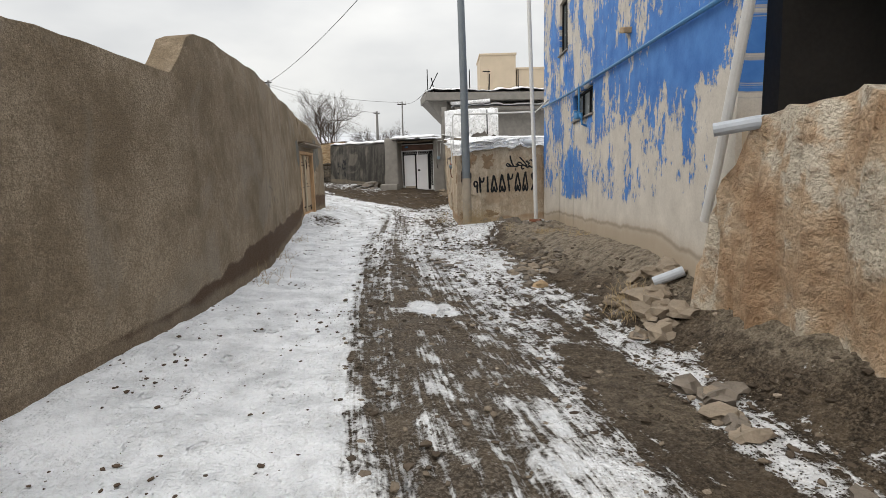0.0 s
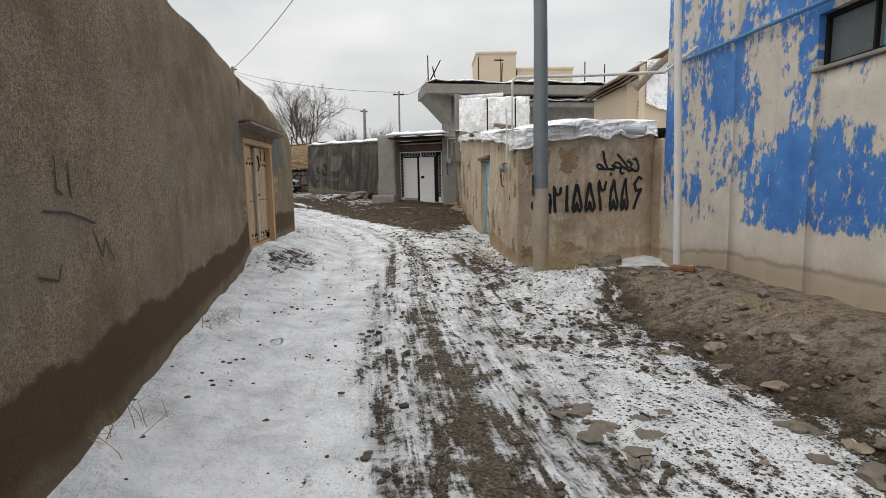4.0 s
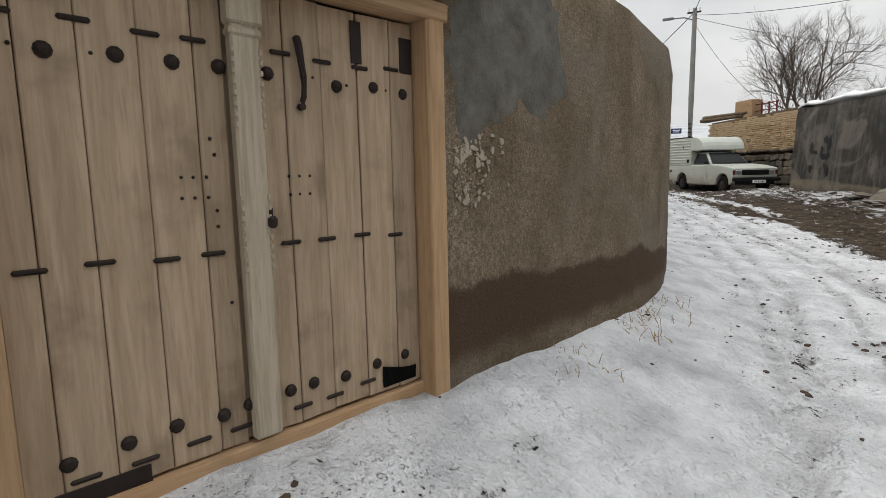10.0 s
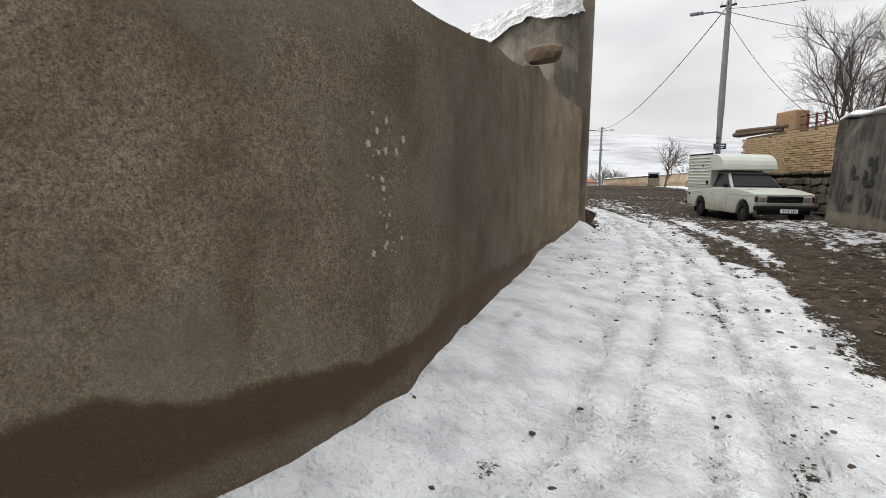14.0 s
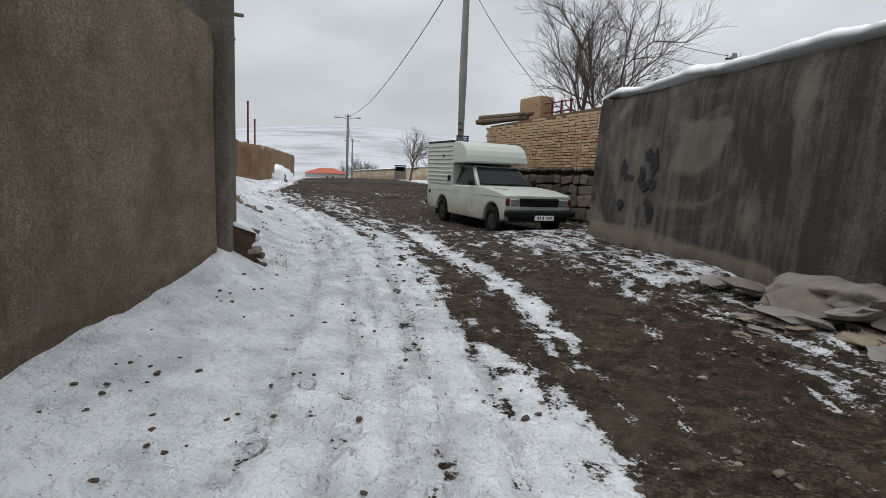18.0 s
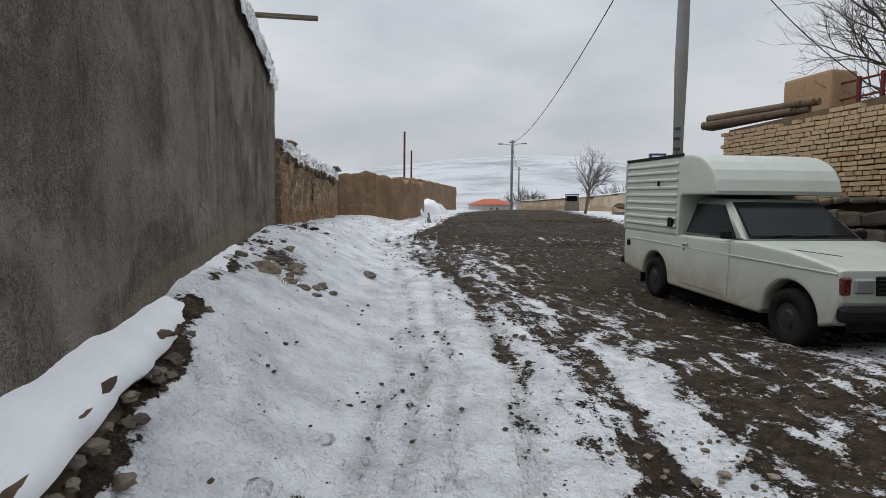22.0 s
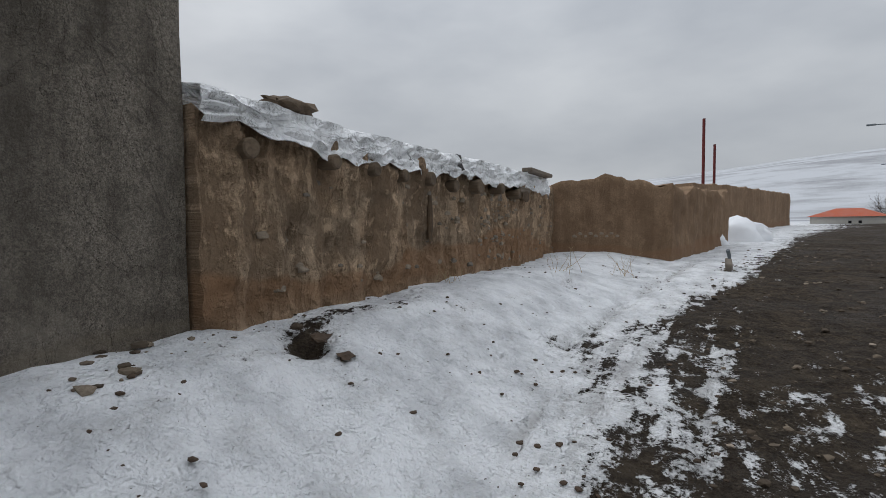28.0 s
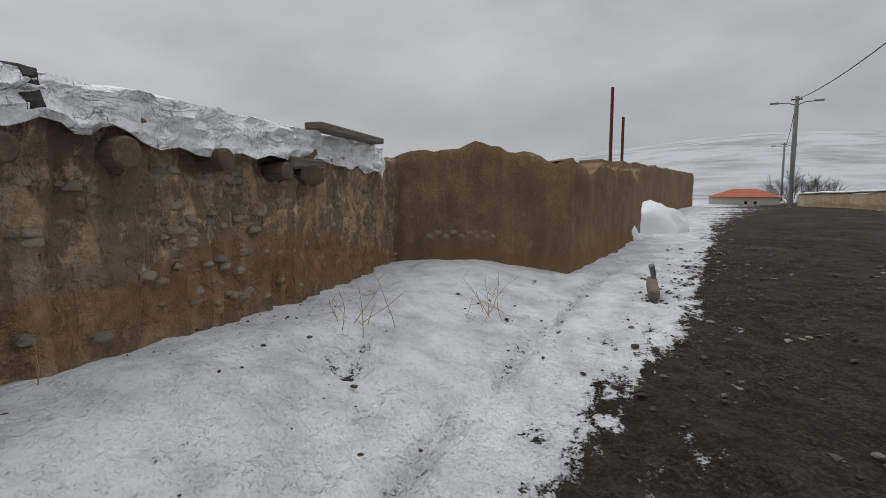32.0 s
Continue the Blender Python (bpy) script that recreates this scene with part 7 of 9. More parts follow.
pp = lamp_pole(-11.8, 37.05, 0.95, 7.85, 0.115, "concrete street lamp pole beside the brick wall", yaw=20)
for i in range(4):
    part("stencil", soft_box((0.1, 0.004, 0.05), (-0.01, -0.118, 3.4 - i * 0.17), 0.001), m_spray_thin, pp, "dark stencilled mark")
lamp_pole(-36.04, 61.62, 1.7, 7.6, 0.13, "concrete street lamp pole with two arms by the lane", arms=2, yaw=35)
lamp_pole(-56.0, 87.0, 2.2, 8.0, 0.12, "distant concrete street lamp pole", arms=2, yaw=35)
lamp_pole(-5.5, 44.5, 2.0, 6.4, 0.12, "short wooden cable pole behind the yard", lamps=False, name="cable_pole")
lamp_pole(-2.37, 31.1, 2.5, 5.45, 0.05, "thin steel cable post behind the gate", lamps=False, name="cable_post")


def cable(a, b, sag, r=0.012, label="black overhead cable between poles"):
    a, b = Vector(a), Vector(b)
    pts = [a.lerp(b, t / 24) - Vector((0, 0, sag * 4 * (t / 24) * (1 - t / 24))) for t in range(25)]
    tagged(part("overhead_cable", pipe_run(pts, r, 6), m_cable), label, "cable")


cable((-11.8, 37.05, 7.7), (-36.04, 61.62, 7.45), 0.9, 0.016)
cable((-36.04, 61.62, 7.4), (-56, 87, 7.8), 0.7, 0.018)
cable((-11.8, 37.05, 7.7), (0.53, 14.27, 8.6), 0.5, 0.013)
cable((-11.8, 37.05, 7.6), (-2.37, 31.1, 5.4), 0.25, 0.009)
cable((-2.37, 31.1, 5.35), (-1.0, 35.7, 6.9), 0.35, 0.009)
cable((-11.8, 37.05, 7.5), (-5.5, 44.5, 6.3), 0.3, 0.009)
cable((0.53, 14.27, 8.6), (2.9, 9.0, 6.4), 0.1, 0.009)
cable((-11.8, 37.05, 7.3), (-9.0, 38.2, 3.6), 0.4, 0.008, "thin service cable dropping from the pole")


# ---- bare trees ----
def bare_tree(x, y, z, height, seed, spread, label, name="bare_tree", trunks=1, levels=5):
    rnd = random.Random(seed)
    g = thing(name, label, "tree", pose(x, y, z))
    wood, twigs = bmesh.new(), bmesh.new()

    def limb(bm, p, d, length, r, seg):
        pts, q, v = [p], p.copy(), d.copy()
        for k in range(3):
            v = (v + Vector((rnd.uniform(-1, 1), rnd.uniform(-1, 1), rnd.uniform(-0.4, 0.7))) * 0.16).normalized()
            q = q + v * length / 3
            pts.append(q.copy())
        rings = []
        for i, c in enumerate(pts):
            dd = (pts[min(i + 1, 3)] - pts[max(i - 1, 0)]).normalized().to_track_quat("Z", "Y").to_matrix()
            rr = r * (1 - 0.38 * i / 3)
            rings.append([bm.verts.new(c + dd @ Vector((rr * math.cos(t * math.tau / seg), rr * math.sin(t * math.tau / seg), 0))) for t in range(seg)])
        for a, b in zip(rings, rings[1:]):
            for t in range(seg):
                bm.faces.new((a[t], a[(t + 1) % seg], b[(t + 1) % seg], b[t]))
        return pts, v

    def grow(p, d, length, r, level):
        bm, seg = (wood, 7) if level < 2 else (twigs, 4 if level < 4 else 3)
        pts, v = limb(bm, p, d, length, r, seg)
        if level >= levels:
            return
        n = rnd.choice((3, 4, 4)) if level else 4
        for i in range(n):
            axis = Vector((rnd.uniform(-1, 1), rnd.uniform(-1, 1), rnd.uniform(-0.3, 0.3))).normalized()
            nd = (Matrix.Rotation(radians(rnd.uniform(18, 46)) * spread, 3, axis) @ v + Vector((0, 0, 0.12))).normalized()
            grow(pts[-1] if i < 2 else pts[i % 2 + 1], nd, length * rnd.uniform(0.62, 0.82), r * rnd.uniform(0.5, 0.64), level + 1)

    for t in range(trunks):
        d = Vector((rnd.uniform(-1, 1) * 0.25 * trunks, rnd.uniform(-1, 1) * 0.25 * trunks, 1)).normalized()
        grow(Vector((rnd.uniform(-0.2, 0.2) * (trunks > 1), rnd.uniform(-0.2, 0.2) * (trunks > 1), -0.2)), d, height * 0.27, height * 0.016 / trunks ** 0.3, 0)
    part("trunk", wood, m_bark, g)
    part("crown", twigs, m_twig, g, "bare tangled winter twigs")
    return g


bare_tree(-8.3, 39.0, 2.4, 6.6, 9, 1.2, "bare spreading tree behind the brick wall", trunks=2, levels=6)
bare_tree(-5.3, 42.5, 2.2, 4.6, 8, 0.75, "bare multi-stemmed shrub behind the yard wall", name="bare_shrub", trunks=8, levels=5)
bare_tree(-6.6, 41.5, 2.0, 3.4, 13, 0.9, "bare low shrub behind the yard wall", name="bare_shrub", trunks=6, levels=5)
bare_tree(-21.2, 49.0, 1.8, 4.6, 33, 1.1, "small bare tree standing beside the lane", levels=5)
bare_tree(-4.4, 5.4, 0.3, 3.4, 41, 0.6, "thin bare saplings behind the compound wall", name="bare_sapling", trunks=4, levels=3)
bare_tree(-6.0, 9.5, 0.3, 3.2, 43, 0.6, "thin bare saplings behind the compound wall", name="bare_sapling", trunks=3, levels=3)
bare_tree(-48.0, 78.0, 1.9, 4.0, 51, 0.9, "bare shrub behind the far shed", name="bare_shrub", trunks=6, levels=5)
bare_tree(-43.0, 74.0, 1.9, 3.4, 52, 0.9, "bare shrub behind the far shed", name="bare_shrub", trunks=5, levels=4)
bare_tree(-33.0, 75.0, 1.9, 6.0, 53, 0.4, "row of thin bare poplars far off", name="bare_poplar", trunks=6, levels=3)


# ---- the parked pickup ----
def extrude_profile(points, y0, y1, bevel=0.0, segs=2):
    """A closed outline in the x-z plane, drawn out across y."""
    bm = bmesh.new()
    a = [bm.verts.new((x, y0, z)) for x, z in points]
    b = [bm.verts.new((x, y1, z)) for x, z in points]
    n = len(points)
    fa, fb = bm.faces.new(a), bm.faces.new(b[::-1])
    for i in range(n):
        bm.faces.new((a[i], b[i], b[(i + 1) % n], a[(i + 1) % n]))
    bmesh.ops.recalc_face_normals(bm, faces=bm.faces[:])
    if bevel:
        edges = [e for e in bm.edges if (e.verts[0].co.y == e.verts[1].co.y)]
        bmesh.ops.bevel(bm, geom=edges, offset=bevel, segments=segs, affect="EDGES", profile=0.6)
    return bm


def arch(cx, cz, r, n=12):
    return [(cx + r * math.cos(math.pi * k / n), cz + r * math.sin(math.pi * k / n)) for k in range(n + 1)]


def pickup():
    g = thing("pickup_truck", "old pale green-white pickup with a ribbed box canopy, parked on mud", "pickup", pose(-9.674, 34.73, 0.80, 0, 1.6, -37.2) @ Matrix.Diagonal((0.96, 0.95, 0.95, 1)))
    fx, rx = 1.30, -1.30
    front_arch, rear_arch = arch(fx, 0.30, 0.36), arch(rx, 0.30, 0.36)
    outline = [(-2.28, 0.36), (-2.31, 0.60), (-2.30, 0.93), (-0.70, 0.95), (0.52, 0.97), (0.62, 0.98), (1.3, 0.94), (1.80, 0.86), (1.88, 0.83), (1.90, 0.56), (1.84, 0.36)] + front_arch + [(0.9, 0.25), (-0.9, 0.25)] + rear_arch + [(-1.7, 0.30)]
    part("body", extrude_profile(outline, -0.79, 0.79, 0.045, 3), m_car, g, smooth=False)
    inner = bmesh.new()
    box(inner, (3.6, 1.3, 0.4), (-0.2, 0, 0.5))
    part("underbody", inner, m_trim, g)
    bm = bmesh.new()
    pts = {"fl": (0.56, 0.73, 0.96), "fr": (0.56, -0.73, 0.96), "tl": (-0.02, 0.58, 1.42), "tr": (-0.02, -0.58, 1.42), "bl": (-0.62, 0.58, 1.43), "br": (-0.62, -0.58, 1.43), "dl": (-0.72, 0.74, 0.94), "dr": (-0.72, -0.74, 0.94)}
    v = {k: bm.verts.new(p) for k, p in pts.items()}
    for f in (("fl", "fr", "tr", "tl"), ("tl", "tr", "br", "bl"), ("bl", "br", "dr", "dl"), ("fl", "tl", "bl", "dl"), ("fr", "dr", "br", "tr"), ("fl", "dl", "dr", "fr")):
        bm.faces.new([v[k] for k in f])
    bmesh.ops.recalc_face_normals(bm, faces=bm.faces[:])
    bmesh.ops.bevel(bm, geom=bm.edges[:], offset=0.035, segments=3, affect="EDGES")
    cab = part("cab", bm, m_car, g, smooth=True)

    def pane(name, corners, material, parent, push, thick=0.012):
        c = sum((Vector(q) for q in corners), Vector()) / len(corners)
        n = (Vector(corners[1]) - Vector(corners[0])).cross(Vector(corners[2]) - Vector(corners[0])).normalized()
        bm = bmesh.new()
        a = [bm.verts.new(Vector(q) + n * push) for q in corners]
        b = [bm.verts.new(Vector(q) + n * (push - thick)) for q in corners]
        bm.faces.new(a)
        bm.faces.new(b[::-1])
        k = len(a)
        for i in range(k):
            bm.faces.new((a[i], b[i], b[(i + 1) % k], a[(i + 1) % k]))
        return part(name, bm, material, parent)

    pane("windscreen_seal", [(0.52, -0.66, 0.99), (0.52, 0.66, 0.99), (0.03, 0.545, 1.385), (0.03, -0.545, 1.385)], m_trim, cab, 0.006)
    pane("windscreen", [(0.49, -0.63, 1.015), (0.49, 0.63, 1.015), (0.055, 0.525, 1.365), (0.055, -0.525, 1.365)], m_car_glass, cab, 0.012)
    for s in (-1, 1):
        seq = [(0.40, s * 0.728, 0.99), (-0.60, s * 0.73, 0.985), (-0.56, s * 0.612, 1.36), (-0.0, s * 0.612, 1.35)]
        pane("side_window", seq if s > 0 else seq[::-1], m_car_glass, cab, 0.012)
        door = part("door", soft_box((1.02, 0.012, 0.60), (-0.12, s * 0.792, 0.63), 0.004), m_car, g)
        part("door_handle", soft_box((0.12, 0.03, 0.025), (-0.50, s * 0.81, 0.84), 0.008), m_chrome, door)
        part("lock", soft_box((0.02, 0.02, 0.02), (-0.52, s * 0.80, 0.77), 0.004), m_trim, door)
        part("swage_strip", soft_box((4.1, 0.012, 0.018), (-0.2, s * 0.795, 0.80), 0.004), m_car, g)
        mir = part("mirror", soft_box((0.06, 0.13, 0.10), (0.36, s * 0.83, 1.03), 0.02), m_trim, g)
        part("mirror_arm", soft_box((0.03, 0.1, 0.02), (0.36, s * 0.77, 0.99), 0.004), m_trim, mir)
        # front lamps
        part("headlight", soft_box((0.05, 0.20, 0.14), (1.885, s * 0.575, 0.70), 0.02, 0, None), m_lamp_glass, g)
        part("side_lamp", soft_box((0.10, 0.09, 0.16), (1.855, s * 0.742, 0.70), 0.015), m_lamp_red, g, "red-amber corner lamp")
        part("rear_lamp", soft_box((0.04, 0.12, 0.22), (-2.31, s * 0.70, 0.72), 0.01), m_lamp_red, g)
        part("filler_cap" if s < 0 else "side_marker", soft_box((0.09, 0.02, 0.09), (-2.12, s * 0.80, 0.72), 0.02), m_trim, g)
        part("mud_flap", soft_box((0.02, 0.2, 0.22), (-1.75, s * 0.66, 0.26), 0.004), m_rubber, g)
        for x in (fx, rx):
            wheel = new("wheel")
            wheel.parent = g
            wheel.location = (x, s * 0.70, 0.29)
            bm = bmesh.new()
            prof = [(0.155, -0.08), (0.25, -0.085), (0.285, -0.06), (0.295, 0.0), (0.285, 0.06), (0.25, 0.085), (0.155, 0.08)]
            rings = []
            for k in range(28):
                a = k * math.tau / 28
                rings.append([bm.verts.new((r * math.cos(a), yy, r * math.sin(a))) for r, yy in prof])
            for k in range(28):
                p, q = rings[k], rings[(k + 1) % 28]
                for j in range(len(prof)):
                    j2 = (j + 1) % len(prof)
                    bm.faces.new((p[j], q[j], q[j2], p[j2]))
            bmesh.ops.recalc_face_normals(bm, faces=bm.faces[:])
            part("tyre", bm, m_rubber, wheel, smooth=True)
            bm = bmesh.new()
            tube(bm, (0, -0.07, 0), (0, 0.07, 0), 0.16, 0.16, 20)
            tube(bm, (0, s * 0.05, 0), (0, s * 0.085, 0), 0.12, 0.07, 16)
            for k in range(4):
                a = k * math.tau / 4 + 0.4
                tube(bm, (0.09 * math.cos(a), s * 0.06, 0.09 * math.sin(a)), (0.09 * math.cos(a), s * 0.08, 0.09 * math.sin(a)), 0.012, 0.012, 6)
            part("rim", bm, m_hub, wheel)
    part("grille", soft_box((0.04, 0.94, 0.17), (1.885, 0, 0.70), 0.01), m_trim, g)
    for i in range(4):
        part("grille_bar", soft_box((0.02, 0.92, 0.006), (1.91, 0, 0.645 + i * 0.036), 0.002), m_hub, g)
    part("front_bumper", soft_box((0.14, 1.66, 0.13), (1.95, 0, 0.47), 0.03), m_trim, g)
    part("valance", soft_box((0.06, 1.4, 0.12), (1.88, 0, 0.36), 0.02), m_trim, g)
    part("rear_bumper", soft_box((0.12, 1.6, 0.11), (-2.36, 0, 0.42), 0.03), m_trim, g)
    plate = part("number_plate", soft_box((0.012, 0.46, 0.10), (2.03, 0.05, 0.40), 0.003), m_white, g)
    for i, yy in enumerate((-0.15, -0.10, -0.03, 0.06, 0.11, 0.16)):
        part("plate_mark", soft_box((0.004, 0.025, 0.055 - 0.01 * (i % 2)), (2.038, 0.05 + yy, 0.40), 0.001), m_trim, plate)
    part("bonnet_line", soft_box((1.2, 0.01, 0.006), (1.18, 0.70, 0.945), 0.001), m_trim, g)
    part("bonnet_line", soft_box((1.2, 0.01, 0.006), (1.18, -0.70, 0.945), 0.001), m_trim, g)
    for s in (-0.25, 0.2):
        part("wiper", pipe_run([(0.53, s - 0.3, 1.01), (0.50, s + 0.1, 1.03)], 0.008, 6), m_trim, g)
    # canopy
    can = new("canopy")
    can.parent = g
    shell = [(-2.28, 0.93), (-2.28, 1.97), (-0.70, 1.98), (-0.50, 1.975), (-0.30, 1.94), (-0.14, 1.87), (-0.02, 1.77), (0.05, 1.65), (0.09, 1.52), (0.07, 1.475), (-0.62, 1.47), (-0.68, 1.44), (-0.70, 0.93)]
    part("shell", extrude_profile(shell, -0.80, 0.80, 0.03, 2), m_car, can)
    for s in (-1, 1):
        for i in range(9):
            part("rib", soft_box((1.5, 0.03, 0.05), (-1.49, s * 0.808, 1.05 + i * 0.103), 0.014), m_car, can)
        part("corner_strip", soft_box((0.05, 0.03, 1.08), (-2.27, s * 0.80, 1.48), 0.008), m_car, can)
        part("roof_trim", soft_box((1.65, 0.03, 0.04), (-1.47, s * 0.80, 1.985), 0.006), m_trim, can)
    part("vent_hole", soft_box((0.10, 0.01, 0.13), (-0.84, -0.828, 1.10), 0.02), m_trim, can, "torn dark vent hole")
    part("latch", soft_box((0.02, 0.03, 0.07), (-1.2, -0.832, 1.62), 0.006), m_trim, can)
    part("roof_trim_end", soft_box((0.03, 1.6, 0.04), (-2.28, 0, 1.985), 0.006), m_trim, can)
    part("roof_hatch", soft_box((0.35, 0.4, 0.05), (-2.0, -0.3, 2.0), 0.015), m_trim, can)


pickup()

# ---- west side past the bend: the ledge under the grey house ----
def ledge():
    line = [tuple(p) for p in LEDGE]
    cols, total = resample(line, 0.06)
    g = thing("stone_ledge", "crumbling stone and mud ledge along the house foot, topped with snow", "ledge")
    verts, faces, caps = [], [], []
    w = 9
    for u, _ in cols:
        p, d = at_length(line, u)
        out = Vector((d.y, -d.x))
        g0 = ground_z(p.x + out.x * 0.2, p.y + out.y * 0.2) - 0.15
        top = max(g0 + 0.2, 1.12 + 0.055 * u - 0.10 * max(0, u - 4.4)) + 0.03 * n3(u, 0, 0, 2.0)
        for k in range(w):
            t = k / (w - 1)
            off = 0.10 - 0.10 * t + 0.08 * n3(u * 1.2, t, 3, 3.0) + 0.035 * n3(u, t, 8, 7.0) - (0.07 if 0.35 < t < 0.85 else 0.0)
            verts.append((p.x + out.x * off, p.y + out.y * off, g0 + (top - g0) * t))
        b = p - out * 0.5
        verts.append((b.x, b.y, top + 0.18))
        verts.append((b.x, b.y, g0))
        caps.append((p, out, u, top))
    w += 2
    for i in range(len(cols) - 1):
        for k in range(w):
            k2 = (k + 1) % w
            faces.append((i * w + k, (i + 1) * w + k, (i + 1) * w + k2, i * w + k2))
    faces.append(tuple(range(w))[::-1])
    faces.append(tuple((len(cols) - 1) * w + k for k in range(w)))
    mesh("ledge_body", verts, faces, m_earth_face, g, smooth=True)
    rnd = random.Random(5)
    for i in range(60):
        u = rnd.uniform(0, total)
        p, d = at_length(line, u)
        out = Vector((d.y, -d.x))
        gz = ground_z(p.x + out.x * 0.15, p.y + out.y * 0.15)
        t = rnd.random() ** 1.5
        off = 0.04 + 0.13 * (1 - t) * rnd.random()
        ob = part("stone", lump(rnd.uniform(0.018, 0.055), i * 1.7, (1.2, 0.9, 0.6), 2, 0.6), m_stone, g)
        ob.location = (p.x + out.x * off, p.y + out.y * off, gz + t * max(0.02, 1.04 + 0.05 * u - gz))
    bm = bmesh.new()
    box(bm, (0.22, 0.18, 0.06), (0, 0, 0), None, 0.02, 2)
    ob = part("slab_end", bm, m_rock, g)
    ob.location, ob.rotation_euler = (-9.3, 27.52, 0.93), (0.06, -0.08, radians(32))
    # the snow that lies on it, sloping up to the wall
    verts, faces, w = [], [], 7
    for p, out, u, top in caps:
        brk = 0.05 * n3(u, 2, 0, 3.0) + 0.015 * n3(u, 5, 0, 8.0)
        for k in range(w):
            t = k / (w - 1)
            q = p + out * (0.06 + 0.7 * brk - 0.6 * t)
            hump = 0.075 * math.sin(min(1, t * 4) * math.pi / 2) - 0.05 + 0.025 * n3(u, t, 1, 5.0)
            verts.append((q.x, q.y, top + 0.19 * t + hump))
    for i in range(len(caps) - 1):
        for k in range(w - 1):
            faces.append((i * w + k, i * w + k + 1, (i + 1) * w + k + 1, (i + 1) * w + k))
    ob = mesh("ledge_snow", verts, faces, m_snow, smooth=True)
    mod = ob.modifiers.new("thick", "SOLIDIFY")
    mod.thickness, mod.offset = 0.06, 1
    tagged(ob, "snow bank lying on the stone ledge", "snow", kind="stuff")


ledge()

# roof sheet and beam ends on the grey house
C_TOP = [(0, 5.6), (3.0, 5.2), (5, 4.75), (8.6, 4.3)]
drape("grey_house_roof_sheet", WALL_C, 1, C_TOP, 0.28, 0.7, "torn white plastic sheet along the grey house roof edge", u0=5.4, u1=8.5, seed=15.0)
for i, (u, z) in enumerate(((5.2, 4.75), (6.6, 4.62))):
    p, d = at_length(WALL_C, u)
    bm = bmesh.new()
    box(bm, (0.9, 0.07, 0.06), (0.15, 0, 0), None, 0.01)
    ob = part("roof_beam_end", bm, m_beam)
    ob.matrix_world = Matrix.Translation((p.x + d.y * 0.3, p.y - d.x * 0.3, z)) @ Matrix.Rotation(math.atan2(-d.x, d.y), 4, "Z")
    tagged(ob, "sawn beam end jutting from the grey house roof", "beam")
# upper storey strip seen over the compound wall
wall("wall_upper_house", [(-12.5, 26.1), (-9.2, 26.15), (-9.52, 27.3)], [(0, 4.9), (3.3, 5.0), (4.5, 5.3)], m_render_house, side=1, label="upper wall of the grey house above the compound wall", step=0.4, foot=2.5, sink=0.0)
drape("upper_roof_sheet", [(-11.5, 26.1), (-9.2, 26.15), (-9.5, 27.2)], 1, [(0, 4.95), (2.3, 5.0), (3.5, 5.3)], 0.35, 0.5, "white plastic sheet over the upper roof edge", seed=17.0)
tagged(part("broken_coping", lump(0.28, 9.2, (1.2, 0.6, 0.6)), m_mortar), "broken mud coping on the compound wall", "coping").matrix_world = Matrix.Translation((-7.9, 24.55, 3.5))

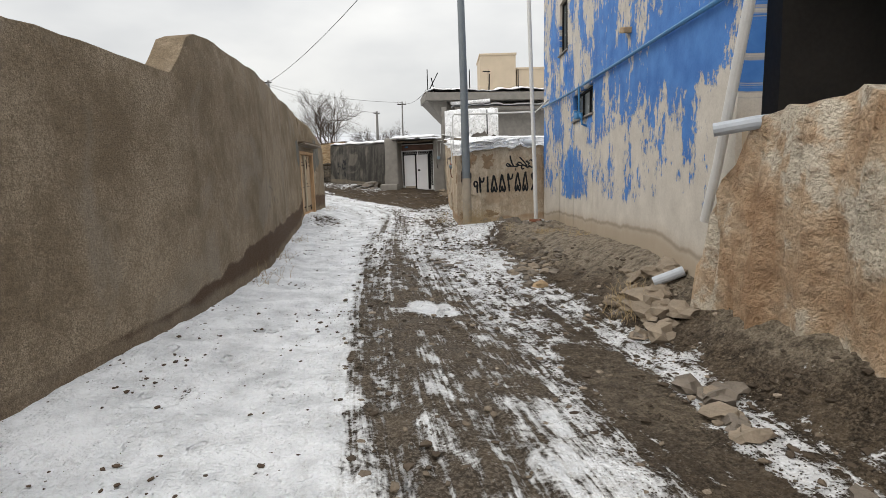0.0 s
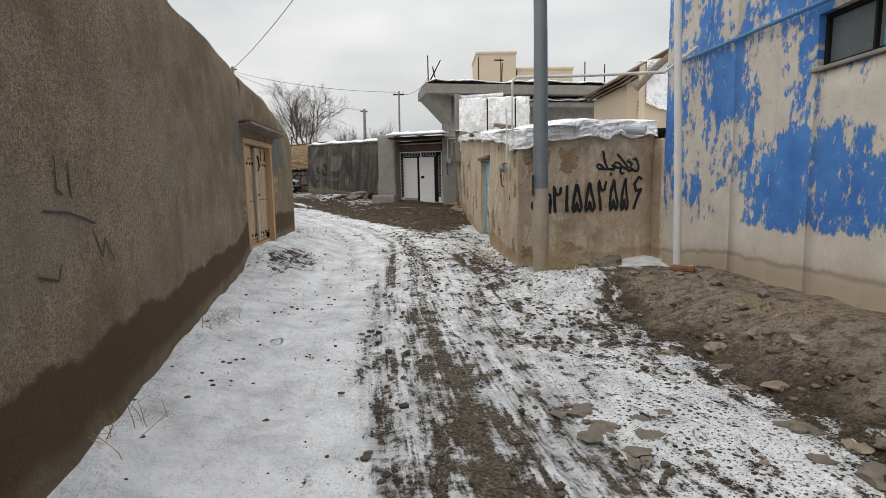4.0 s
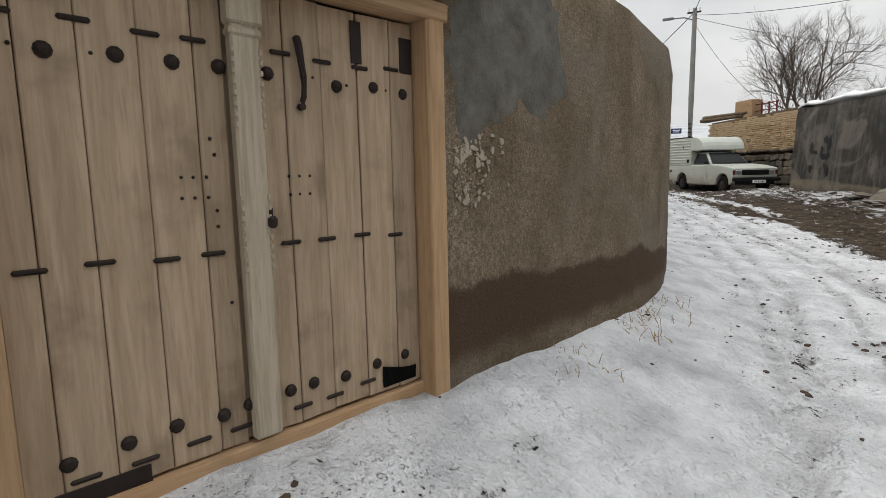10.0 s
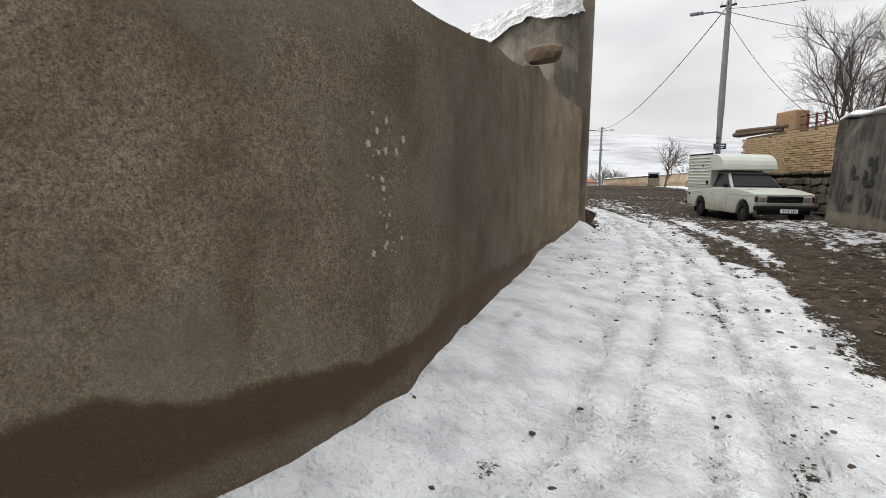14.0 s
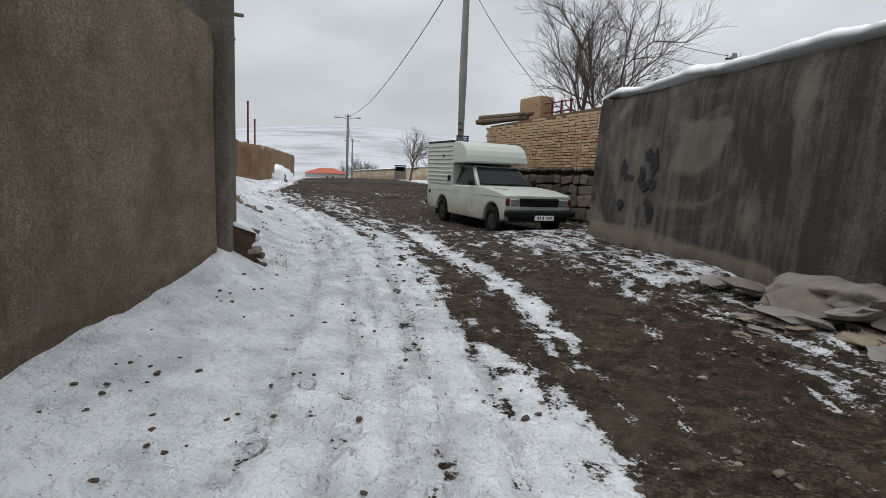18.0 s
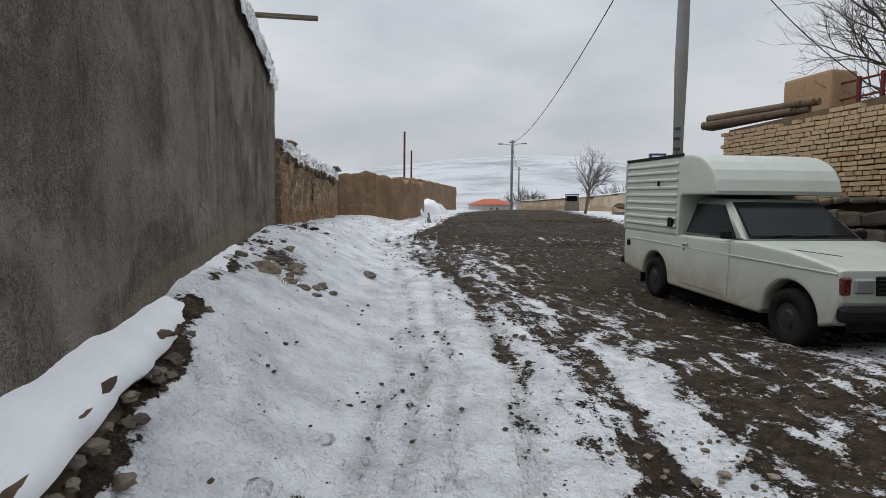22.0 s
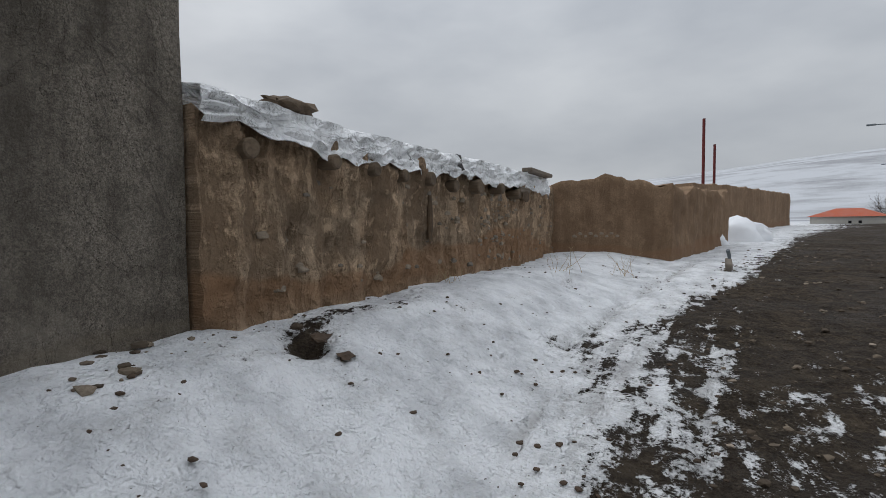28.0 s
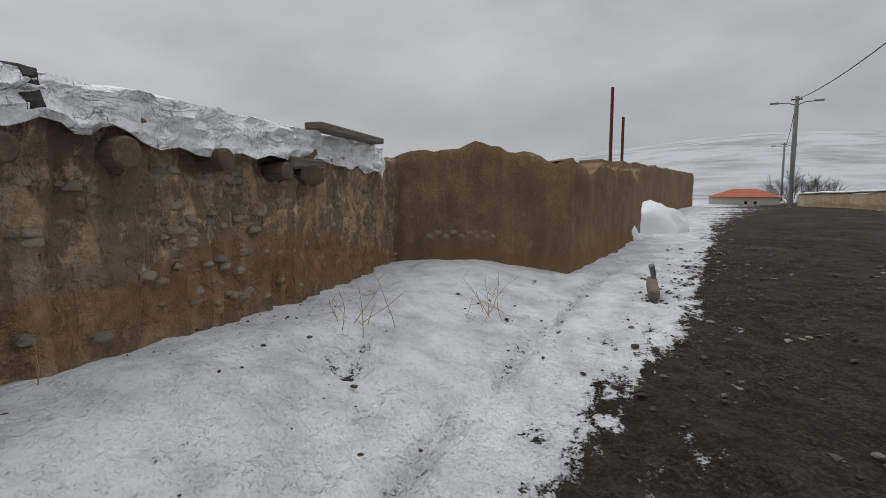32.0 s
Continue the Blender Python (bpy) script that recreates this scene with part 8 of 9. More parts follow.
# ---- stable wall: logs, sheet, stones ----
def stable():
    total = resample(STABLE, 0.2)[1]
    top = [(0, 3.14), (1.5, 3.06), (7.3, 3.03)]
    rnd = random.Random(9)
    for i, u in enumerate((0.35, 1.15, 1.66, 2.15, 2.64, 3.25, 3.8, 4.5, 5.15)):
        z = float(np.interp(u, [t[0] for t in top], [t[1] for t in top])) - 0.23 + rnd.uniform(-0.03, 0.03)
        p, d = at_length(STABLE, u)
        out = Vector((d.y, -d.x))
        bm = bmesh.new()
        r = rnd.uniform(0.062, 0.092)
        tube(bm, (0, 0.4, 0), (0, -0.09 - rnd.uniform(0, 0.07), 0), r, r * 0.97, 14)
        for v in bm.verts:
            v.co.x *= 1 + 0.08 * n3(v.co.z * 9, i, 0, 1)
        bmesh.ops.bevel(bm, geom=[e for e in bm.edges if all(abs(w.co.y) < 0.3 and w.co.y < 0 for w in e.verts)], offset=0.012, segments=1, affect="EDGES")
        ob = part("roof_log", bm, m_log)
        ob.matrix_world = facing((p.x, p.y), d, z)
        tagged(ob, "round log beam end jutting from the mud stable wall", "log", "stable roof logs")
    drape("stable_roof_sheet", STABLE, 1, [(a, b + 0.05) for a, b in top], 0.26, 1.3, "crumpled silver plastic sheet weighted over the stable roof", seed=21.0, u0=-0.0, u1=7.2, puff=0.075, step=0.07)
    drape("sheet_strap", STABLE, 1, [(a, b + 0.05) for a, b in top], 0.27, 0.08, "dark rubber strap over the roof sheet", u0=3.35, u1=3.43, lift=0.045, material=m_felt, puff=0.075, category="strap", seed=21.0, step=0.05)
    p, d = at_length(STABLE, 6.1)
    bm = bmesh.new()
    box(bm, (1.35, 0.16, 0.06), (0, 0, 0), None, 0.01)
    ob = part("eaves_plank", bm, m_beam)
    ob.matrix_world = facing((p.x, p.y), d, 3.17) @ Matrix.Translation((0.1, -0.12, 0.0))
    tagged(ob, "weathered plank lying along the stable eaves", "plank")
    p, d = at_length(STABLE, 0.8)
    bm = lump(0.15, 4.1, (1.8, 0.6, 0.4), 3, 0.5)
    ob = part("roof_stump", bm, m_log)
    ob.matrix_world = facing((p.x, p.y), d, 3.25)
    tagged(ob, "gnarled log weighing down the roof sheet", "log")
    # stones showing where the render has washed away
    holder = bpy.data.objects["wall_stable"]
    for i in range(190):
        u = rnd.choice((rnd.gauss(4.8, 0.3), rnd.uniform(2.5, 7.1), rnd.uniform(0.5, 7.8)))
        if not 0.4 < u < 7.9:
            continue
        z = rnd.uniform(1.85, 2.75) if rnd.random() < 0.8 else rnd.uniform(2.3, 2.8)
        q = on_wall("wall_stable", u, z, -0.012)
        d = at_length(STABLE, u)[1]
        ob = part("stone", lump(rnd.uniform(0.018, 0.05), i * 2.3, (1.35, 0.6, 0.8), 2), m_rock if rnd.random() < 0.85 else m_rock_grey, holder)
        ob.matrix_world = facing((q.x, q.y), d, z)
    # dark flat lumps, painted as the shade in a hollow and a small window slot
    for u, z, w, h in ((5.55, 2.78, 0.42, 0.2), (2.8, 2.45, 0.1, 0.6)):
        q = on_wall("wall_stable", u, z, 0.01)
        d = at_length(STABLE, u)[1]
        bm = bmesh.new()
        bmesh.ops.create_icosphere(bm, subdivisions=2, radius=0.5)
        for v in bm.verts:
            v.co = Vector((v.co.x * w * (1 + 0.3 * n3(v.co.x, v.co.z, u, 3)), v.co.y * 0.05, v.co.z * h))
        ob = part("damp_patch", bm, m_earth_face, holder)
        ob.matrix_world = facing((q.x, q.y), d, z)
    p, d = at_length(STABLE, 5.5)
    bm = bmesh.new()
    box(bm, (0.55, 0.12, 0.09), (0, 0, 0), None, 0.02)
    ob = part("timber_slot_lintel", bm, m_beam)
    ob.matrix_world = facing((p.x, p.y), d, 2.86) @ Matrix.Translation((0, -0.05, 0))
    tagged(ob, "short timber lintel in the stable wall", "lintel")
    # pebbles built into the jutting wall
    jut = bpy.data.objects["wall_jut"]
    for i in range(9):
        q = on_wall("wall_jut", 0.55 + i * 0.1, 2.1 + 0.05 * (i % 2), -0.01)
        d = at_length(SURFACE["wall_jut"][0], 0.6)[1]
        ob = part("stone", lump(0.05, i * 3.1, (1.1, 0.6, 0.8), 1), m_rock, jut)
        ob.matrix_world = facing((q.x, q.y), d, q.z)


stable()
# stable yard closure behind
wall("wall_stable_back", [(-17.9, 31.6), (-24.5, 34.0)], [(0, 2.9), (7, 2.9)], m_mud_old, side=-1, label="plain back wall of the stable", step=1.0)

# ---- the far end of the lane ----
for i, (x, y, z0, z1, r) in enumerate(((-34.1, 48.94, 2.2, 6.8, 0.07), (-33.8, 49.25, 2.2, 5.65, 0.06))):
    g = thing("red_steel_post", "rusty red steel chimney post rising behind a mud wall", "post", pose(x, y, 0))
    bm = bmesh.new()
    tube(bm, (0, 0, z0), (0.03, 0, z1), r, r * 0.9, 10)
    part("shaft", bm, m_red_post, g)
    bm = bmesh.new()
    box(bm, (0.3, 0.3, 0.5), (0, 0, z0 + 1.3), None, 0.03)
    part("collar", bm, m_rust, g)
g = thing("orange_roofed_shed", "low pale shed with an orange hipped roof", "shed", pose(-46.6, 70.9, 1.6, 0, 0, 35) @ Matrix.Scale(0.5, 4))
part("wall", soft_box((9.0, 5.0, 2.0), (0, 0, 0.9), 0.03), m_shed, g)
bm = bmesh.new()
vs = [bm.verts.new(p) for p in ((-4.9, -2.8, 1.9), (4.9, -2.8, 1.9), (4.9, 2.8, 1.9), (-4.9, 2.8, 1.9), (-1.6, 0, 3.15), (1.6, 0, 3.15))]
for f in ((0, 1, 5, 4), (1, 2, 5), (2, 3, 4, 5), (3, 0, 4), (0, 3, 2, 1)):
    bm.faces.new([vs[i] for i in f])
part("roof", bm, m_orange, g)
for x in (0.4, 1.6):
    part("window", soft_box((0.4, 0.05, 0.4), (x, -2.52, 1.1), 0.01), m_trim, g)
wall("wall_far_lane", [(-20.3, 52.5), (-27.5, 58.0), (-38.5, 65.5)], [(0, 2.9), (8, 2.8), (25, 2.7)], m_mud, side=-1, label="long low mud wall at the far side of the lane", step=0.6, amp=0.05, rough_top=0.12, thick=0.5)
snow_cap("far_wall_snow", [(-20.3, 52.5), (-27.5, 58.0), (-38.5, 65.5)], -1, [(0, 2.92), (8, 2.82), (25, 2.72)], 0.5, "thin snow along the far mud wall", thick=0.07, step=0.4, seed=31.0)
g = thing("parked_three_wheeler", "dark cargo three-wheeler parked at the far wall", "vehicle", pose(-25.6, 54.6, 1.72, 0, 0, 215) @ Matrix.Scale(0.72, 4))
bm = bmesh.new()
box(bm, (1.1, 1.3, 0.75), (0, 0, 0.75), None, 0.06, 2)
part("body", bm, m_rock_grey, g)
part("windscreen", soft_box((0.9, 0.03, 0.5), (0, -0.67, 1.35), 0.01), m_car_glass, g)
part("roof", soft_box((1.1, 1.3, 0.06), (0, 0, 1.66), 0.02), m_trim, g)
for x in (-0.5, 0.5):
    part("pillar", soft_box((0.05, 0.05, 0.6), (x, -0.62, 1.38), 0.01), m_trim, g)
    bm = bmesh.new()
    tube(bm, (x - 0.07, 0.3, 0.26), (x + 0.07, 0.3, 0.26), 0.26, 0.26, 14)
    part("wheel", bm, m_rubber, g)
    part("headlight", soft_box((0.14, 0.03, 0.1), (x * 0.7, -0.67, 0.85), 0.02), m_lamp_glass, g)
bm = bmesh.new()
tube(bm, (-0.06, -0.5, 0.26), (0.06, -0.5, 0.26), 0.26, 0.26, 14)
part("wheel", bm, m_rubber, g)
g = thing("street_sign", "small navy street sign on a thin post", "sign", pose(-17.15, 46.8, ground_z(-17.15, 46.8), 0, 0, 40))
bm = bmesh.new()
tube(bm, (0, 0, -0.2), (0, 0, 2.35), 0.03, 0.03, 8)
part("post", bm, m_white_pipe, g)
part("panel", soft_box((0.6, 0.03, 0.3), (0.3, -0.03, 2.2), 0.006), m_sign, g)
for i in range(2):
    part("lettering", soft_box((0.42 - 0.1 * i, 0.006, 0.04), (0.3, -0.05, 2.25 - i * 0.1), 0.001), m_white, g)
for i in range(9):
    rnd = random.Random(i)
    rock((-19.2 + rnd.uniform(-1.0, 1.1), 50.2 + rnd.uniform(-0.8, 0.9)), rnd.uniform(0.35, 0.8), "heap of brown earth and rubble by the lane", m_earth if i % 2 else m_rock, seed=i * 1.9, name="earth_heap", group="earth heaps")

# heaps of cleared snow beside the jutting walls
def snow_heap(x, y, r, h, seed, label):
    bm = bmesh.new()
    bmesh.ops.create_icosphere(bm, subdivisions=3, radius=1.0)
    for v in bm.verts:
        k = 1 + 0.35 * n3(v.co.x, v.co.y, v.co.z + seed, 1.6) + 0.15 * n3(v.co.x, v.co.y, v.co.z + seed, 5)
        v.co = Vector((v.co.x * r * k, v.co.y * r * 0.8 * k, v.co.z * h * k))
    ob = part("snow_mound", bm, m_snow, smooth=True)
    ob.matrix_world = pose(x, y, ground_z(x, y), 0, 0, seed * 40)
    tagged(ob, label, "snow heap")


for x, y, r, h, sd in ((-26.6, 44.2, 0.9, 0.65, 1), (-28.2, 45.8, 0.8, 0.5, 2), (-27.2, 45.0, 0.6, 0.5, 3), (-25.3, 42.4, 0.5, 0.35, 4)):
    snow_heap(x, y, r, h, sd, "heap of cleared snow against a mud wall")

# open drain channel stone and the pit in the snow
bm = bmesh.new()
box(bm, (0.10, 0.5, 0.12), (0, 0, 0), None, 0.02)
ob = part("kerb_stone", bm, m_rock_grey)
ob.matrix_world = pose(-20.68, 39.19, ground_z(-20.68, 39.19) + 0.07, 8, 0, 52)
tagged(ob, "single grey kerb stone half buried in snow", "kerb stone")
tagged(part("stand_pipe", pipe_run([(-20.8, 39.3, 1.3), (-20.8, 39.3, 1.8), (-20.78, 39.25, 1.9)], 0.03), m_pole_grey), "short grey stand pipe in the snow", "pipe")

# ---- stones, rubble and weeds ----
for i, (x, y, r) in enumerate(((-13.05, 30.22, 0.15), (-13.45, 30.1, 0.08), (-14.3, 30.2, 0.1), (-13.35, 30.7, 0.08), (-13.07, 30.88, 0.07), (-12.95, 30.95, 0.055), (-12.92, 30.41, 0.07), (-13.1, 30.5, 0.065), (-12.8, 30.5, 0.07), (-14.3, 31.1, 0.08), (-13.6, 30.78, 0.07), (-13.9, 30.7, 0.08), (-12.95, 30.75, 0.06))):
    rock((x, y), r, "rough stone fallen from the wall into the snow" if i else "large tan boulder with snow on it", m_rock if i % 3 == 0 else m_rock_grey, seed=i * 2.7, turn=i * 50, group="" if i == 0 else "fallen stones")
for i in range(22):
    rnd = random.Random(500 + i)
    t_ = rnd.random()
    rock((-12.8 - 1.2 * t_ + rnd.gauss(0, 0.14), 30.4 + 0.4 * t_ + rnd.gauss(0, 0.16)), rnd.uniform(0.02, 0.065), "angular stone in the spill of earth below the ledge", m_rock_grey if i % 3 else m_rock, (1.4, 0.9, 0.45), seed=i * 1.37, turn=i * 47, group="spilled stones")
rock((-13.54, 30.8), 0.13, "flat dark slab fallen in the dug pit", m_rock_grey, (1.35, 0.8, 0.3), 12.4)
rock((-14.2, 32.32), 0.085, "round brown stone alone on the snow", m_rock_grey, (1.1, 0.9, 0.75), 3.1)
rock((-16.85, 32.95), 0.07, "dark clod of earth at a hole in the snow", m_earth, (1.6, 1, 0.4), 5.0, name="earth_clod")
rock((-16.7, 33.1), 0.05, "dark clod of earth at a hole in the snow", m_earth, (1.6, 1, 0.4), 6.0, name="earth_clod")
rock((1.38, 7.14), 0.10, "squared yellow brick lying in the lane", m_brick, (1.2, 0.85, 0.75), seed=20, turn=25)
rock((1.2, 7.2), 0.075, "rounded grey-tan river stone beside the brick", m_rock_grey, (1.0, 0.9, 0.8), seed=21, group="lane stones")
for x, y, sx, sy, n, r0, r1, seed in ((1.3, 8.25, 0.16, 0.3, 28, 0.035, 0.09, 1), (1.65, 8.9, 0.2, 0.35, 18, 0.03, 0.08, 2), (0.15, 9.2, 0.2, 0.28, 15, 0.03, 0.075, 3), (-0.15, 9.7, 0.12, 0.15, 6, 0.03, 0.08, 4), (1.5, 10.8, 0.4, 0.5, 16, 0.03, 0.09, 5), (2.1, 5.4, 0.14, 0.5, 9, 0.06, 0.13, 6), (1.95, 3.3, 0.12, 0.6, 10, 0.05, 0.13, 7), (1.9, 12.6, 0.3, 0.5, 10, 0.04, 0.10, 8)):
    rnd = random.Random(700 + seed)
    for i in range(n):
        flat = 0.35 if seed in (3, 4) else 0.6
        rock((rnd.gauss(x, sx), rnd.gauss(y, sy)), rnd.uniform(r0, r1), "flat stone frozen into the icy lane" if flat < 0.5 else "rough grey-tan stone lying in the muddy lane", m_rock if rnd.random() < 0.45 and flat > 0.5 else m_rock_grey, (1.25, 0.9, flat), seed=seed * 40 + i * 1.3, turn=i * 37, group="lane stones")
for i in range(34):
    rnd = random.Random(100 + i)
    rock((-4.05 + rnd.gauss(0, 0.4), 28.55 + rnd.gauss(0, 0.4)), rnd.uniform(0.03, 0.11), "broken concrete slab in a rubble pile by the gate", m_rock if i % 2 else m_concrete, (1.5, 1.0, 0.4), seed=i * 1.1, turn=i * 61, name="rubble_slab", group="gate rubble")
for i, (x, y, z, r, tilt) in enumerate(((-4.2, 28.85, 0.93, 0.24, 24), (-3.85, 28.6, 0.88, 0.22, -18), (-4.6, 29.2, 0.92, 0.2, 12), (-4.3, 28.6, 0.80, 0.22, 8), (-3.6, 28.45, 0.95, 0.2, 34), (-4.9, 29.45, 0.9, 0.15, -10))):
    bm = lump(r, i * 5.3 + 2, (1.35, 1.0, 0.22), 2, 0.6)
    ob = part("broken_slab", bm, m_concrete if i % 2 else m_rock_grey)
    ob.matrix_world = pose(x, y, z - 0.06, tilt, -tilt * 0.4, i * 50)
    tagged(ob, "broken grey slab tipped on the rubble pile", "slab", "broken slabs")
drape("rubble_sheet", [(-3.55, 28.3), (-4.45, 29.2)], -1, [(0, 0.82), (0.5, 0.98), (1.27, 0.86)], 0.16, 0.2, "dirty grey plastic sheet thrown over rubble", seed=25.0, puff=0.10, material=m_dirty_sheet, step=0.05).data.shade_smooth()
for i in range(10):
    rnd = random.Random(200 + i)
    rock((0.05 + rnd.uniform(-0.25, 0.2), 24.6 + rnd.uniform(0, 2.2)), rnd.uniform(0.08, 0.2), "loose stone at the corner by the gate", m_rock, seed=i * 1.9, turn=i * 70, group="corner stones")
for i in range(8):
    rnd = random.Random(230 + i)
    rock((0.85 + rnd.uniform(-0.25, 1.4), 14.75 + rnd.uniform(-0.3, 0.3)), rnd.uniform(0.1, 0.22), "dark stone against the foot of the mud house", m_rock_grey, seed=i * 2.9, turn=i * 70, group="house foot stones")
rock((-8.55, 35.3), 0.12, "dark clod in the snow by the pickup", m_earth, (1.2, 1, 0.6), 9.0, name="earth_clod")


for i in range(20):
    rnd = random.Random(820 + i)
    rock((2.35 + rnd.gauss(0, 0.17), 5.1 + rnd.gauss(0, 0.32)), rnd.uniform(0.06, 0.19), "pale rubble stone heaped at the foot of the ruined wall", m_rock, (1.2, 0.9, 0.65), seed=i * 1.73, turn=i * 41, group="ruin stones")
tagged(part("pipe_stub", pipe_run([(2.30, 5.42, ground_z(2.4, 5.45) + 0.05), (2.58, 5.32, ground_z(2.58, 5.32) + 0.07)], 0.055, 12), m_grey_pipe), "short grey plastic pipe lying among rubble stones", "pipe")


def weeds(x, y, n, h, seed, label):
    rnd = random.Random(seed)
    bm = bmesh.new()
    for i in range(n):
        p = Vector((rnd.gauss(0, 0.12), rnd.gauss(0, 0.12), -0.03))
        d = Vector((rnd.gauss(0, 0.45), rnd.gauss(0, 0.45), 1)).normalized()
        L = h * rnd.uniform(0.4, 1.0)
        pts = [p]
        for k in range(4):
            d = (d + Vector((rnd.gauss(0, 0.18), rnd.gauss(0, 0.18), -0.06))).normalized()
            pts.append(pts[-1] + d * L / 4)
        for a, b, r0 in zip(pts, pts[1:], (0.004, 0.0034, 0.0028, 0.0022)):
            tube(bm, a, b, r0, r0 * 0.8, 3, False)
        for k in range(rnd.randint(1, 4)):
            q = pts[rnd.randint(1, 4)]
            e = q + Vector((rnd.gauss(0, 0.5), rnd.gauss(0, 0.5), rnd.uniform(0.1, 0.6))).normalized() * L * 0.3
            tube(bm, q, e, 0.002, 0.0012, 3, False)
    ob = part("dry_weeds", bm, m_weed)
    ob.matrix_world = Matrix.Translation((x, y, ground_z(x, y)))
    tagged(ob, label, "weeds", kind="stuff")


for i, (x, y, n, h) in enumerate(((0.85, 14.1, 70, 0.75), (0.7, 13.95, 40, 0.5), (1.3, 14.3, 40, 0.45), (1.6, 12.6, 30, 0.2), (2.3, 10.6, 40, 0.15), (2.5, 9.6, 40, 0.15), (-2.52, 7.0, 14, 0.2), (-2.6, 7.6, 16, 0.24), (-2.85, 9.1, 14, 0.25), (-3.2, 11.5, 16, 0.25), (-4.0, 18.2, 24, 0.12), (-4.1, 18.6, 20, 0.12), (-4.2, 19.1, 16, 0.1), (-3.9, 17.3, 30, 0.1), (-6.5, 32.5, 14, 0.2), (-5.6, 31.4, 16, 0.3), (-20.05, 36.0, 8, 0.45), (-18.9, 34.2, 10, 0.3), (0.0, 15.7, 24, 0.35), (-0.05, 17.9, 20, 0.25), (-12.9, 30.3, 16, 0.2), (-9.3, 28.0, 12, 0.25), (2.15, 5.5, 90, 0.28), (2.0, 5.3, 60, 0.22), (2.2, 10.9, 80, 0.12), (2.15, 11.3, 60, 0.1), (5.0, 16.2, 120, 0.8), (-20.6, 37.4, 8, 0.5))):
    weeds(x, y, n, h, 300 + i, "dry straw-coloured weeds poking from snow and mud")
ob = bare_tree(5.2, 17.4, 1.7, 1.6, 77, 1.5, "tangle of dead brown creeper over the wall", name="dead_creeper", trunks=6, levels=4)


